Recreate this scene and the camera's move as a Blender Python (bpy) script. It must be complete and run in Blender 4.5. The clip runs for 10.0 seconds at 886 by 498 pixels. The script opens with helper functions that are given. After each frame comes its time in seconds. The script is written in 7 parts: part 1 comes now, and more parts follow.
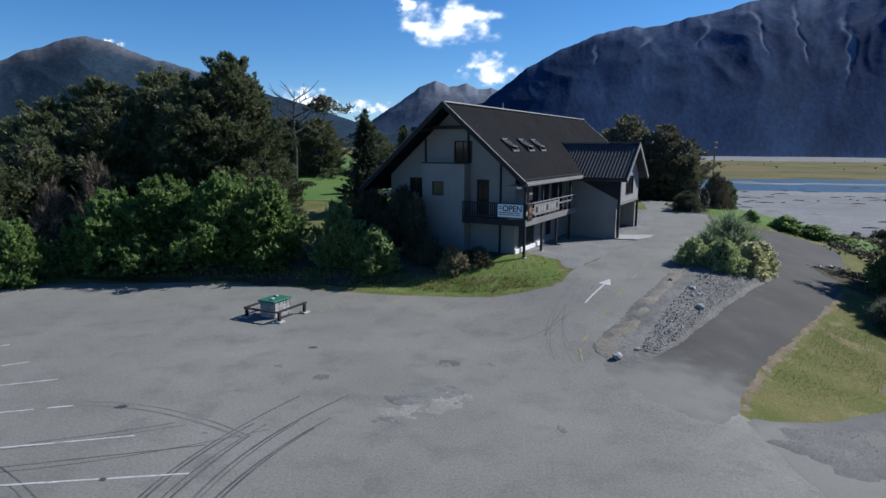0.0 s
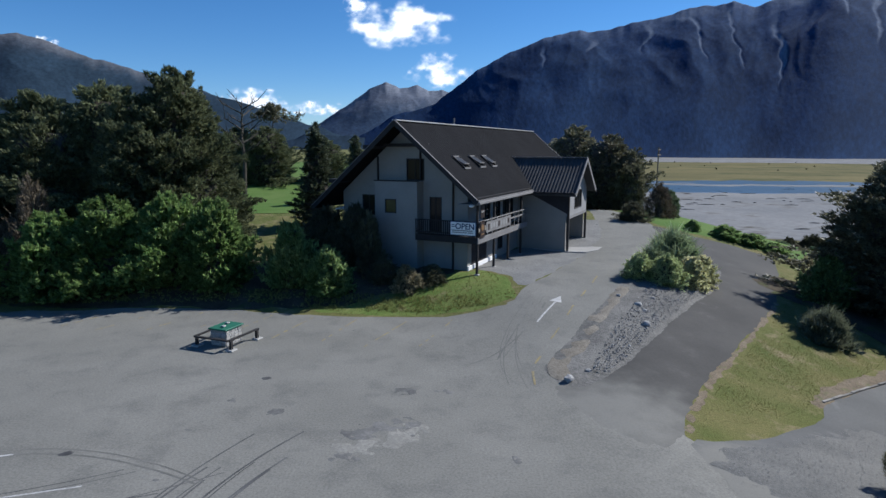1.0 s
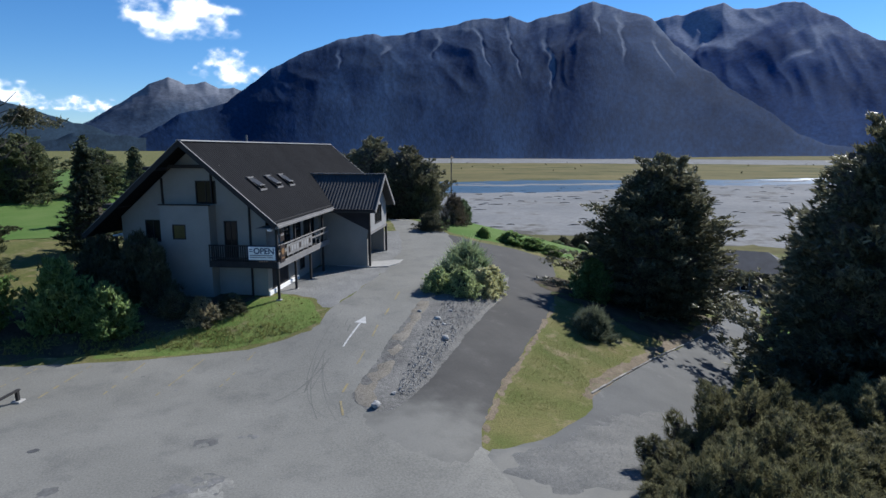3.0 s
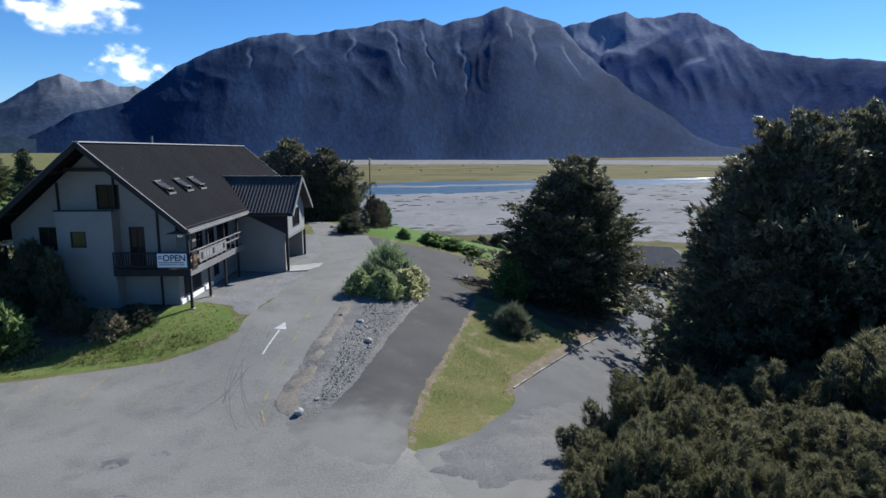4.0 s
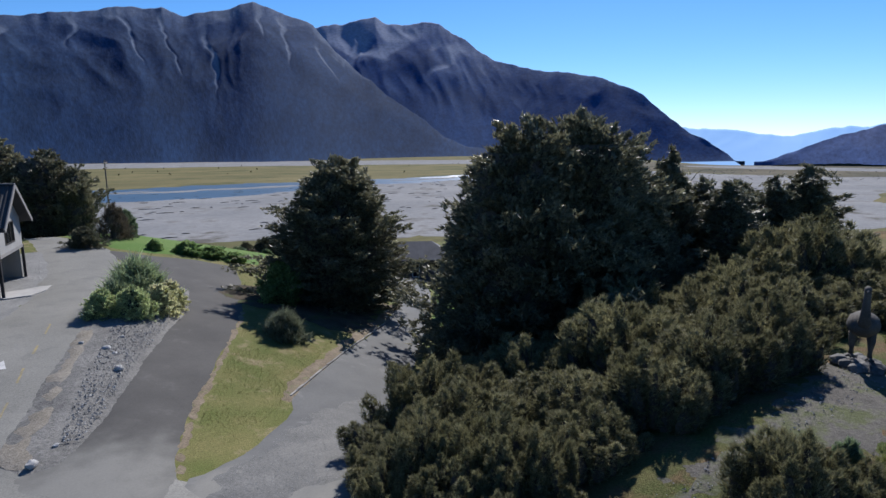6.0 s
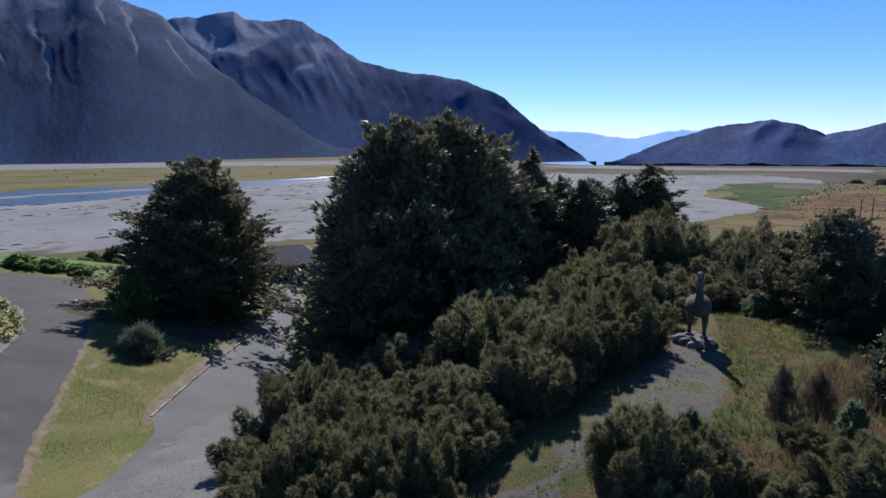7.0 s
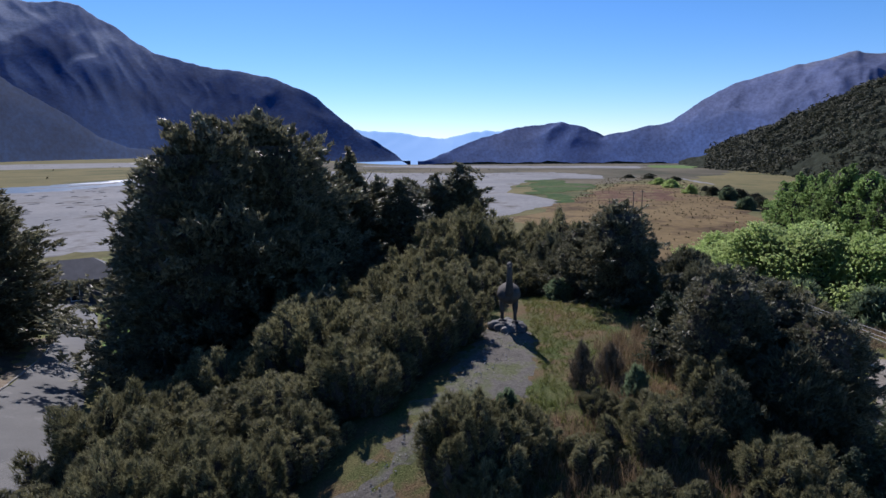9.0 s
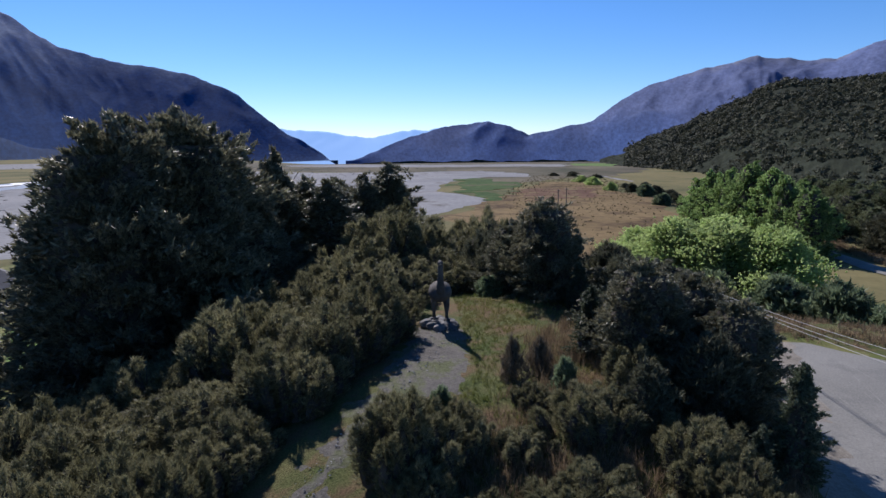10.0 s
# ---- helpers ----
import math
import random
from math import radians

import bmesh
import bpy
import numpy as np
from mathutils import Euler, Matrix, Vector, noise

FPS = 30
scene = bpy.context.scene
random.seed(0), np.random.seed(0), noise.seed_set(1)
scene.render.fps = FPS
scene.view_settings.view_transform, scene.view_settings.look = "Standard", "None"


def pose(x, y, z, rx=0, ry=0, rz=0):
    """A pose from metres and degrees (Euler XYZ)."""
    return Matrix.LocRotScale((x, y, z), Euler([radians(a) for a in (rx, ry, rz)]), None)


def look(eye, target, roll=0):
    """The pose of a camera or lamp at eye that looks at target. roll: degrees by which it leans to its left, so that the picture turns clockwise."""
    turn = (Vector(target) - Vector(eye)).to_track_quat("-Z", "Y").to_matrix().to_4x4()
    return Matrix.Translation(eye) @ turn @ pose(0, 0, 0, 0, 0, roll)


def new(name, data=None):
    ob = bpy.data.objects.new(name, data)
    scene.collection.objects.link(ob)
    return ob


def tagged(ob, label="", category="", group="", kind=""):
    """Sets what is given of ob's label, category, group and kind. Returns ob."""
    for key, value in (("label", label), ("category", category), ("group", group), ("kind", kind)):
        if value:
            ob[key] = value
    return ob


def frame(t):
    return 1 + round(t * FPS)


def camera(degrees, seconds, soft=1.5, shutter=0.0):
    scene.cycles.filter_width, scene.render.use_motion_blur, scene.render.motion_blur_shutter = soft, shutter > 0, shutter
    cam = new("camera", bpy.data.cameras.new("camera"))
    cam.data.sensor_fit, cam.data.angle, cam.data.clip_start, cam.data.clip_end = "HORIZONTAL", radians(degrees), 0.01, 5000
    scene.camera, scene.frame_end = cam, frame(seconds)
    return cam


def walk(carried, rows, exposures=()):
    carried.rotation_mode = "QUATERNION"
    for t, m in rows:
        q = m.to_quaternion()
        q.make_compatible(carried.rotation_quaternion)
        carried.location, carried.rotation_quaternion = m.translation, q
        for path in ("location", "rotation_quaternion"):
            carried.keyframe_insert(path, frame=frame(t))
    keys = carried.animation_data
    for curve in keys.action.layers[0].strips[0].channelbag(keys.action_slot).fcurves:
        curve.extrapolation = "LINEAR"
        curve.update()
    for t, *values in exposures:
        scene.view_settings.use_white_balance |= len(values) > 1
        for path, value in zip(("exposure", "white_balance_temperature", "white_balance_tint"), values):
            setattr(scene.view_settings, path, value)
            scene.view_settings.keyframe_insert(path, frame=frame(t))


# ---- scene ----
cam = camera(73.4, 10.0)
PATH = [
    (0, (0.549, 0.473, 8.249), (0.351, 2.434, 7.91), 0.1),
    (0.5, (0.52, 0.467, 8.817), (0.389, 2.434, 8.481), 0.1),
    (1, (0.524, 0.436, 9.334), (0.483, 2.407, 9.0), 0.0),
    (1.5, (0.599, 0.385, 9.787), (0.663, 2.356, 9.454), 0.1),
    (2, (0.653, 0.289, 10.141), (0.869, 2.25, 9.809), 0.1),
    (2.5, (0.712, 0.247, 10.413), (1.113, 2.178, 10.081), 0.1),
    (3, (0.76, 0.295, 10.62), (1.356, 2.176, 10.289), 0.0),
    (3.2, (0.74, 0.28, 10.63), (4.105, 9.553, 8.989), 0.0),
    (4.3, (0.68, 0.25, 10.63), (5.279, 8.977, 8.991), -0.12),
    (4.5, (0.68, 0.25, 10.63), (5.625, 8.785, 8.989), -0.15),
    (5, (0.68, 0.25, 10.63), (6.516, 8.204, 8.993), -0.19),
    (5.2, (0.68, 0.25, 10.63), (6.825, 7.966, 8.984), -0.24),
    (6.3, (0.68, 0.25, 10.63), (8.396, 6.399, 9.003), -0.35),
    (6.5, (0.68, 0.25, 10.63), (8.663, 6.049, 9.002), -0.26),
    (7, (0.68, 0.25, 10.63), (9.234, 5.165, 8.996), -0.35),
    (7.5, (0.68, 0.25, 10.63), (9.607, 4.45, 8.996), -0.48),
    (8, (0.68, 0.25, 10.63), (9.858, 3.867, 8.991), -0.52),
    (8.5, (0.68, 0.25, 10.63), (10.103, 3.162, 8.979), -0.52),
    (9, (0.68, 0.25, 10.63), (10.309, 2.381, 8.973), -0.54),
    (9.5, (0.68, 0.25, 10.63), (10.426, 1.749, 8.965), -0.54),
    (10, (0.68, 0.25, 10.63), (10.489, 1.228, 8.947), -0.69),
]
walk(cam, [(t, look(eye, target, roll)) for t, eye, target, roll in PATH], exposures=((0, 0.30, 5750, 10), (3, 0.42, 5800, 10), (5, 0.60, 5850, 12), (6.5, 0.38, 5900, 15), (8, 0.34, 5850, 19), (10, 0.37, 5850, 20)))

# ---- light ----
SUN_AZ, SUN_EL = 62.0, 38.5            # degrees clockwise from +y, and above the horizon
world = bpy.data.worlds.new("sky")
scene.world = world
world.use_nodes = True
wn = world.node_tree.nodes
sky = wn.new("ShaderNodeTexSky")
sky.sky_type, sky.sun_disc = "NISHITA", False
sky.sun_elevation, sky.sun_rotation = radians(SUN_EL), radians(SUN_AZ)
sky.altitude, sky.air_density, sky.dust_density, sky.ozone_density = 1500, 1.0, 0.2, 5.0
wn["Background"].inputs["Strength"].default_value = 0.087
tone = wn.new("ShaderNodeHueSaturation")
tone.inputs["Saturation"].default_value = 1.18
world.node_tree.links.new(sky.outputs[0], tone.inputs["Color"])
world.node_tree.links.new(tone.outputs[0], wn["Background"].inputs["Color"])
sun_data = bpy.data.lights.new("sun", "SUN")
sun_data.energy, sun_data.angle, sun_data.color = 5.0, radians(0.5), (1.0, 0.92, 0.80)
sun = new("sun", sun_data)
sa, se = radians(SUN_AZ), radians(SUN_EL)
sun.matrix_world = look((0, 0, 60), Vector((0, 0, 60)) - Vector((math.sin(sa) * math.cos(se), math.cos(sa) * math.cos(se), math.sin(se))))

# ---- materials ----
MATS = {}


def surface(name, c1, c2, big=0.4, fine=20.0, rough=0.85, bump=0.3, depth=0.01, metal=0.0, mix=(0.35, 0.65), grain=0.25,
            third=None, third_scale=1.5, third_at=(0.6, 0.7), island=0.0, per_object=0.0, translucent=0.0, spec=0.3):
    """A material with colour variation at two scales, a third colour in patches, and fine relief."""
    m = bpy.data.materials.new(name)
    m.use_nodes = True
    nt = m.node_tree
    nd, ln = nt.nodes, nt.links
    p = nd["Principled BSDF"]
    geo = nd.new("ShaderNodeNewGeometry")

    def noise_tex(scale, detail, rough_=0.6):
        n = nd.new("ShaderNodeTexNoise")
        n.inputs["Scale"].default_value, n.inputs["Detail"].default_value, n.inputs["Roughness"].default_value = scale, detail, rough_
        ln.new(geo.outputs["Position"], n.inputs["Vector"])
        return n.outputs["Fac"]

    def ramp(fac, lo, hi):
        r = nd.new("ShaderNodeMapRange")
        r.inputs["From Min"].default_value, r.inputs["From Max"].default_value = lo, hi
        ln.new(fac, r.inputs["Value"])
        return r.outputs["Result"]

    def blend(fac, a, b, kind="MIX"):
        x = nd.new("ShaderNodeMix")
        x.data_type, x.blend_type = "RGBA", kind
        for sock, val in ((x.inputs[0], fac), (x.inputs[6], a), (x.inputs[7], b)):
            if isinstance(val, (int, float)):
                sock.default_value = val
            elif isinstance(val, tuple):
                sock.default_value = (*val, 1)
            else:
                ln.new(val, sock)
        return x.outputs[2]

    col = blend(ramp(noise_tex(big, 5), *mix), c1, c2)
    if third:
        col = blend(ramp(noise_tex(third_scale, 6, 0.65), *third_at), col, third)
    f = noise_tex(fine, 4, 0.7)
    v = ramp(f, 0.25, 0.75)
    g = nd.new("ShaderNodeMapRange")
    g.inputs["To Min"].default_value, g.inputs["To Max"].default_value = 1 - grain, 1 + grain
    ln.new(v, g.inputs["Value"])
    hsv = nd.new("ShaderNodeHueSaturation")
    ln.new(col, hsv.inputs["Color"])
    val = g.outputs["Result"]
    for amount, kind in ((island, "geo"), (per_object, "ob")):
        if amount:
            src = geo.outputs["Random Per Island"] if kind == "geo" else nd.new("ShaderNodeObjectInfo").outputs["Random"]
            q = nd.new("ShaderNodeMapRange")
            q.inputs["To Min"].default_value, q.inputs["To Max"].default_value = 1 - amount, 1 + amount
            ln.new(src, q.inputs["Value"])
            mu = nd.new("ShaderNodeMath")
            mu.operation = "MULTIPLY"
            ln.new(val, mu.inputs[0])
            ln.new(q.outputs["Result"], mu.inputs[1])
            val = mu.outputs[0]
    ln.new(val, hsv.inputs["Value"])
    ln.new(hsv.outputs["Color"], p.inputs["Base Color"])
    p.inputs["Roughness"].default_value, p.inputs["Metallic"].default_value = rough, metal
    p.inputs["Specular IOR Level"].default_value = spec
    if bump:
        b = nd.new("ShaderNodeBump")
        b.inputs["Strength"].default_value, b.inputs["Distance"].default_value = bump, depth
        ln.new(f, b.inputs["Height"])
        ln.new(b.outputs["Normal"], p.inputs["Normal"])
    if translucent:
        t = nd.new("ShaderNodeBsdfTranslucent")
        ln.new(hsv.outputs["Color"], t.inputs["Color"])
        s = nd.new("ShaderNodeMixShader")
        s.inputs[0].default_value = translucent
        ln.new(p.outputs[0], s.inputs[1])
        ln.new(t.outputs[0], s.inputs[2])
        ln.new(s.outputs[0], nd["Material Output"].inputs["Surface"])
    MATS[name] = m
    return m


asphalt = surface("asphalt", (0.150, 0.149, 0.134), (0.206, 0.203, 0.184), big=0.16, fine=13, rough=0.9, bump=0.4, grain=0.30, mix=(0.30, 0.70),
                  third=(0.132, 0.132, 0.122), third_scale=0.6, third_at=(0.50, 0.72))

DUST = ((0.140, 0.139, 0.126), (0.200, 0.197, 0.180))


def dusted(m, at, near, far):
    """Pale dust and worn seal that cars drag onto a road from the car park, thinning out from one spot."""
    nd, ln = m.node_tree.nodes, m.node_tree.links
    p = nd["Principled BSDF"]
    old = p.inputs["Base Color"].links[0].from_socket
    geo = nd.new("ShaderNodeNewGeometry")
    flat = nd.new("ShaderNodeVectorMath")
    flat.operation = "MULTIPLY"
    flat.inputs[1].default_value = (1, 1, 0)
    ln.new(geo.outputs["Position"], flat.inputs[0])
    dist = nd.new("ShaderNodeVectorMath")
    dist.operation = "DISTANCE"
    dist.inputs[1].default_value = (*at, 0)
    ln.new(flat.outputs["Vector"], dist.inputs[0])
    wisp = nd.new("ShaderNodeTexNoise")
    wisp.inputs["Scale"].default_value, wisp.inputs["Detail"].default_value = 0.9, 6
    ln.new(geo.outputs["Position"], wisp.inputs["Vector"])
    wob = nd.new("ShaderNodeMath")
    wob.operation, wob.inputs[1].default_value = "MULTIPLY_ADD", 5.0
    ln.new(wisp.outputs["Fac"], wob.inputs[0])
    ln.new(dist.outputs["Value"], wob.inputs[2])
    fade = nd.new("ShaderNodeMapRange")
    fade.interpolation_type = "SMOOTHSTEP"
    for key, v in (("From Min", near + 2.5), ("From Max", far + 2.5), ("To Min", 1), ("To Max", 0)):
        fade.inputs[key].default_value = v
    ln.new(wob.outputs["Value"], fade.inputs["Value"])
    mixer = nd.new("ShaderNodeMix")
    mixer.data_type = "RGBA"
    ln.new(fade.outputs["Result"], mixer.inputs[0])
    ln.new(old, mixer.inputs[6])
    grit = nd.new("ShaderNodeTexNoise")
    grit.inputs["Scale"].default_value, grit.inputs["Detail"].default_value = 14, 4
    ln.new(geo.outputs["Position"], grit.inputs["Vector"])
    tint = nd.new("ShaderNodeMix")
    tint.data_type = "RGBA"
    tint.inputs[6].default_value, tint.inputs[7].default_value = (*DUST[0], 1), (*DUST[1], 1)
    ln.new(grit.outputs["Fac"], tint.inputs[0])
    ln.new(tint.outputs[2], mixer.inputs[7])
    ln.new(mixer.outputs[2], p.inputs["Base Color"])


verge_mat = surface("dry_verge", (0.125, 0.098, 0.066), (0.185, 0.150, 0.105), big=1.2, fine=9, rough=0.95, bump=0.8, depth=0.05, grain=0.4, third=(0.11, 0.12, 0.045), third_scale=1.4, third_at=(0.55, 0.68))
lawn_blade = surface("lawn_blade", (0.155, 0.160, 0.060), (0.24, 0.225, 0.098), big=0.4, fine=6, rough=0.8, bump=0, island=0.35, translucent=0.5, spec=0.1)
asphalt_dark = surface("asphalt_dark", (0.046, 0.045, 0.043), (0.068, 0.066, 0.062), big=0.25, fine=10, rough=0.9, grain=0.12,
                       third=(0.090, 0.088, 0.084), third_scale=0.5, third_at=(0.60, 0.78))
asphalt_road = surface("asphalt_road", (0.088, 0.090, 0.090), (0.116, 0.118, 0.116), big=0.3, fine=10, rough=0.9, grain=0.12,
                       third=(0.165, 0.166, 0.162), third_scale=0.5, third_at=(0.6, 0.72))
dusted(asphalt_dark, (6.0, 20.4), 0.6, 5.6)
dusted(asphalt_road, (8.8, 16.2), 1.2, 5.0)
gravel = surface("gravel", (0.102, 0.104, 0.101), (0.148, 0.147, 0.140), big=0.5, fine=12, rough=0.95, bump=0.5, depth=0.025, grain=0.34)
stone = surface("stone", (0.19, 0.19, 0.188), (0.27, 0.268, 0.26), big=3, fine=25, rough=0.9, bump=0.5, island=0.45, grain=0.2)
island_gravel = surface("island_gravel", (0.108, 0.106, 0.100), (0.172, 0.168, 0.156), big=0.5, fine=6, rough=0.95, bump=0.9, depth=0.06, grain=0.38)
dirt = surface("dirt", (0.160, 0.144, 0.116), (0.225, 0.205, 0.170), big=0.6, fine=9, rough=0.95, bump=0.7, depth=0.05, grain=0.35)
lawn_mat = surface("lawn", (0.088, 0.106, 0.030), (0.150, 0.138, 0.056), big=0.35, fine=11, rough=0.95, bump=0.7, depth=0.06, grain=0.35,
                   third=(0.215, 0.180, 0.105), third_scale=0.8, third_at=(0.54, 0.70), spec=0.1)
lush = surface("lush_grass", (0.078, 0.142, 0.032), (0.112, 0.168, 0.048), big=0.2, fine=14, rough=0.95, bump=0.5, grain=0.2, spec=0.1)
grass_blade = surface("grass_blade", (0.15, 0.18, 0.05), (0.24, 0.22, 0.08), big=0.3, fine=6, rough=0.8, bump=0, island=0.4, translucent=0.3, spec=0.15)
dry_blade = surface("dry_grass_blade", (0.185, 0.135, 0.080), (0.26, 0.20, 0.125), big=0.5, fine=6, rough=0.8, bump=0, island=0.4, translucent=0.3, spec=0.15)
scrub_blade = surface("scrub_blade", (0.055, 0.055, 0.028), (0.10, 0.085, 0.045), big=0.03, fine=1, rough=0.9, bump=0, island=0.4, translucent=0.2, spec=0.1)
valley = surface("valley_flat", (0.112, 0.106, 0.050), (0.170, 0.147, 0.070), big=0.012, fine=0.3, rough=1, bump=0, grain=0.2,
                 third=(0.075, 0.082, 0.038), third_scale=0.02, third_at=(0.50, 0.64), spec=0.05)
heath = surface("heath_flat", (0.088, 0.080, 0.056), (0.132, 0.116, 0.080), big=0.015, fine=0.2, rough=1, bump=0, grain=0.25,
                third=(0.060, 0.062, 0.042), third_scale=0.012, third_at=(0.48, 0.64), spec=0.05)
paddock = surface("dry_paddock", (0.128, 0.093, 0.045), (0.170, 0.125, 0.063), big=0.03, fine=0.4, rough=1, bump=0, grain=0.25,
                  third=(0.075, 0.052, 0.030), third_scale=0.07, third_at=(0.50, 0.62), spec=0.05)
riverbed = surface("river_gravel", (0.175, 0.180, 0.184), (0.235, 0.236, 0.234), big=0.03, fine=0.5, rough=1, bump=0, grain=0.2,
                   third=(0.105, 0.10, 0.088), third_scale=0.06, third_at=(0.55, 0.66), spec=0.05)
drift_wood = surface("drift_wood", (0.12, 0.115, 0.105), (0.18, 0.17, 0.155), big=0.1, fine=1, rough=1, bump=0, grain=0.2, island=0.3, spec=0.05)
mound_grass = surface("mound_grass", (0.062, 0.082, 0.024), (0.105, 0.100, 0.042), big=0.5, fine=12, rough=0.95, bump=0.9, depth=0.08, grain=0.45,
                      third=(0.125, 0.085, 0.048), third_scale=0.6, third_at=(0.46, 0.60), spec=0.1)
# Soil and litter colour, dark enough to carry tree and lodge shade too.
litter_and_shade = surface("litter_and_shade", (0.045, 0.038, 0.028), (0.085, 0.070, 0.050), big=0.7, fine=9, rough=0.95, bump=0.8, depth=0.05, grain=0.4, third=(0.060, 0.075, 0.026), third_scale=0.9, third_at=(0.52, 0.66), spec=0.1)
bare_earth = surface("bare_earth", (0.090, 0.052, 0.036), (0.135, 0.082, 0.054), big=0.05, fine=0.6, rough=1, bump=0, grain=0.25, third=(0.15, 0.12, 0.06), third_scale=0.1, third_at=(0.5, 0.6), spec=0.05)
worn_kerb = surface("worn_kerb", (0.17, 0.165, 0.155), (0.25, 0.24, 0.22), big=1.5, fine=14, rough=0.95, bump=0.5, grain=0.3, per_object=0.3)
bank_grass = surface("bank_grass", (0.100, 0.150, 0.036), (0.150, 0.180, 0.055), big=0.5, fine=11, rough=0.95, bump=0.6, depth=0.05, grain=0.35, third=(0.19, 0.165, 0.085), third_scale=0.9, third_at=(0.56, 0.72), spec=0.1)
track_mat = surface("track_gravel", (0.072, 0.067, 0.058), (0.124, 0.116, 0.102), big=0.8, fine=7, rough=0.95, bump=0.9, depth=0.06, grain=0.42, third=(0.068, 0.078, 0.030), third_scale=0.8, third_at=(0.48, 0.60))
plinth_rock = surface("plinth_rock", (0.085, 0.085, 0.085), (0.145, 0.143, 0.138), big=3, fine=20, rough=0.9, bump=0.5, grain=0.25, per_object=0.3)
court_gravel = surface("court_gravel", (0.150, 0.152, 0.149), (0.205, 0.205, 0.198), big=0.6, fine=7, rough=0.95, bump=0.7, depth=0.04, grain=0.3)
concrete = surface("concrete", (0.30, 0.295, 0.28), (0.36, 0.355, 0.34), big=1.2, fine=18, rough=0.9, bump=0.2, grain=0.12)
wall_paint = surface("wall_paint", (0.235, 0.228, 0.213), (0.275, 0.267, 0.248), big=0.5, fine=12, rough=0.9, bump=0.15, grain=0.06)
white_paint = surface("white_paint", (0.78, 0.78, 0.77), (0.83, 0.83, 0.82), big=0.8, fine=15, rough=0.7, bump=0.1, grain=0.05)
board_grey = surface("board_grey", (0.24, 0.24, 0.24), (0.29, 0.29, 0.285), big=0.8, fine=15, rough=0.8, bump=0.1, grain=0.08)
dark_timber = surface("dark_timber", (0.020, 0.019, 0.020), (0.032, 0.030, 0.030), big=1.5, fine=18, rough=0.75, bump=0.3, grain=0.3)
dark_clad = surface("dark_cladding", (0.022, 0.022, 0.026), (0.032, 0.032, 0.036), big=1, fine=14, rough=0.8, bump=0.1, grain=0.2)
roof_metal = surface("roof_steel", (0.0115, 0.0122, 0.0145), (0.016, 0.0168, 0.0195), big=0.4, fine=6, rough=0.9, bump=0.05, grain=0.12,
                     third=(0.024, 0.024, 0.024), third_scale=1.2, third_at=(0.6, 0.78), spec=0.08)
wing_metal = surface("wing_roof_steel", (0.055, 0.055, 0.058), (0.075, 0.075, 0.078), big=0.5, fine=8, rough=0.85, bump=0.05, grain=0.15, spec=0.1)
flashing = surface("flashing", (0.45, 0.45, 0.45), (0.52, 0.52, 0.52), big=1, fine=12, rough=0.5, bump=0, grain=0.1, metal=0.3)
grey_trim = surface("grey_trim", (0.17, 0.165, 0.165), (0.21, 0.205, 0.2), big=1, fine=14, rough=0.8, bump=0.1, grain=0.12)
green_paint = surface("green_paint", (0.020, 0.11, 0.07), (0.03, 0.14, 0.09), big=2, fine=14, rough=0.6, bump=0.1, grain=0.15)
line_white = surface("line_white", (0.42, 0.42, 0.42), (0.60, 0.60, 0.59), big=1.5, fine=8, rough=0.9, bump=0, grain=0.2)
line_worn = surface("line_worn", (0.36, 0.36, 0.355), (0.50, 0.50, 0.49), big=3, fine=8, rough=0.9, bump=0, grain=0.2, third=(0.26, 0.26, 0.255), third_scale=4, third_at=(0.55, 0.62))
line_yellow = surface("line_yellow", (0.185, 0.165, 0.115), (0.275, 0.225, 0.11), big=1.5, fine=8, rough=0.9, bump=0, grain=0.25)
tar_stain = surface("tar_stain", (0.088, 0.088, 0.086), (0.165, 0.164, 0.158), big=0.7, fine=8, rough=0.9, bump=0.3, grain=0.25)
skid = surface("skid_rubber", (0.115, 0.115, 0.107), (0.160, 0.158, 0.146), big=0.6, fine=6, rough=0.9, bump=0, grain=0.15)
fresh_skid = surface("fresh_skid_rubber", (0.055, 0.056, 0.058), (0.11, 0.11, 0.11), big=0.8, fine=6, rough=0.9, bump=0, grain=0.2)
dusty_seal = surface("dusty_seal", (0.185, 0.182, 0.166), (0.250, 0.245, 0.222), big=0.7, fine=9, rough=0.95, bump=0.4, grain=0.3)
oil_stain = surface("oil_stain", (0.045, 0.045, 0.046), (0.085, 0.085, 0.085), big=3, fine=8, rough=0.7, bump=0, grain=0.25)
sign_white = surface("sign_white", (0.80, 0.80, 0.79), (0.84, 0.84, 0.83), big=1, fine=10, rough=0.5, bump=0, grain=0.03)
sign_blue = surface("sign_blue", (0.025, 0.05, 0.11), (0.03, 0.06, 0.13), big=1, fine=10, rough=0.5, bump=0, grain=0.05)
sign_dark = surface("sign_dark", (0.02, 0.014, 0.013), (0.03, 0.02, 0.018), big=1, fine=10, rough=0.5, bump=0, grain=0.1)
sign_amber = surface("sign_amber", (0.16, 0.09, 0.04), (0.22, 0.13, 0.06), big=2, fine=10, rough=0.5, bump=0, grain=0.1)
bark_and_inner_shade = surface("bark_and_inner_shade", (0.045, 0.038, 0.030), (0.085, 0.075, 0.062), big=2, fine=15, rough=0.95, bump=0.6, depth=0.03, grain=0.3)
dead_wood = surface("dead_wood", (0.12, 0.11, 0.10), (0.18, 0.165, 0.15), big=2, fine=15, rough=0.95, bump=0.4, grain=0.25)
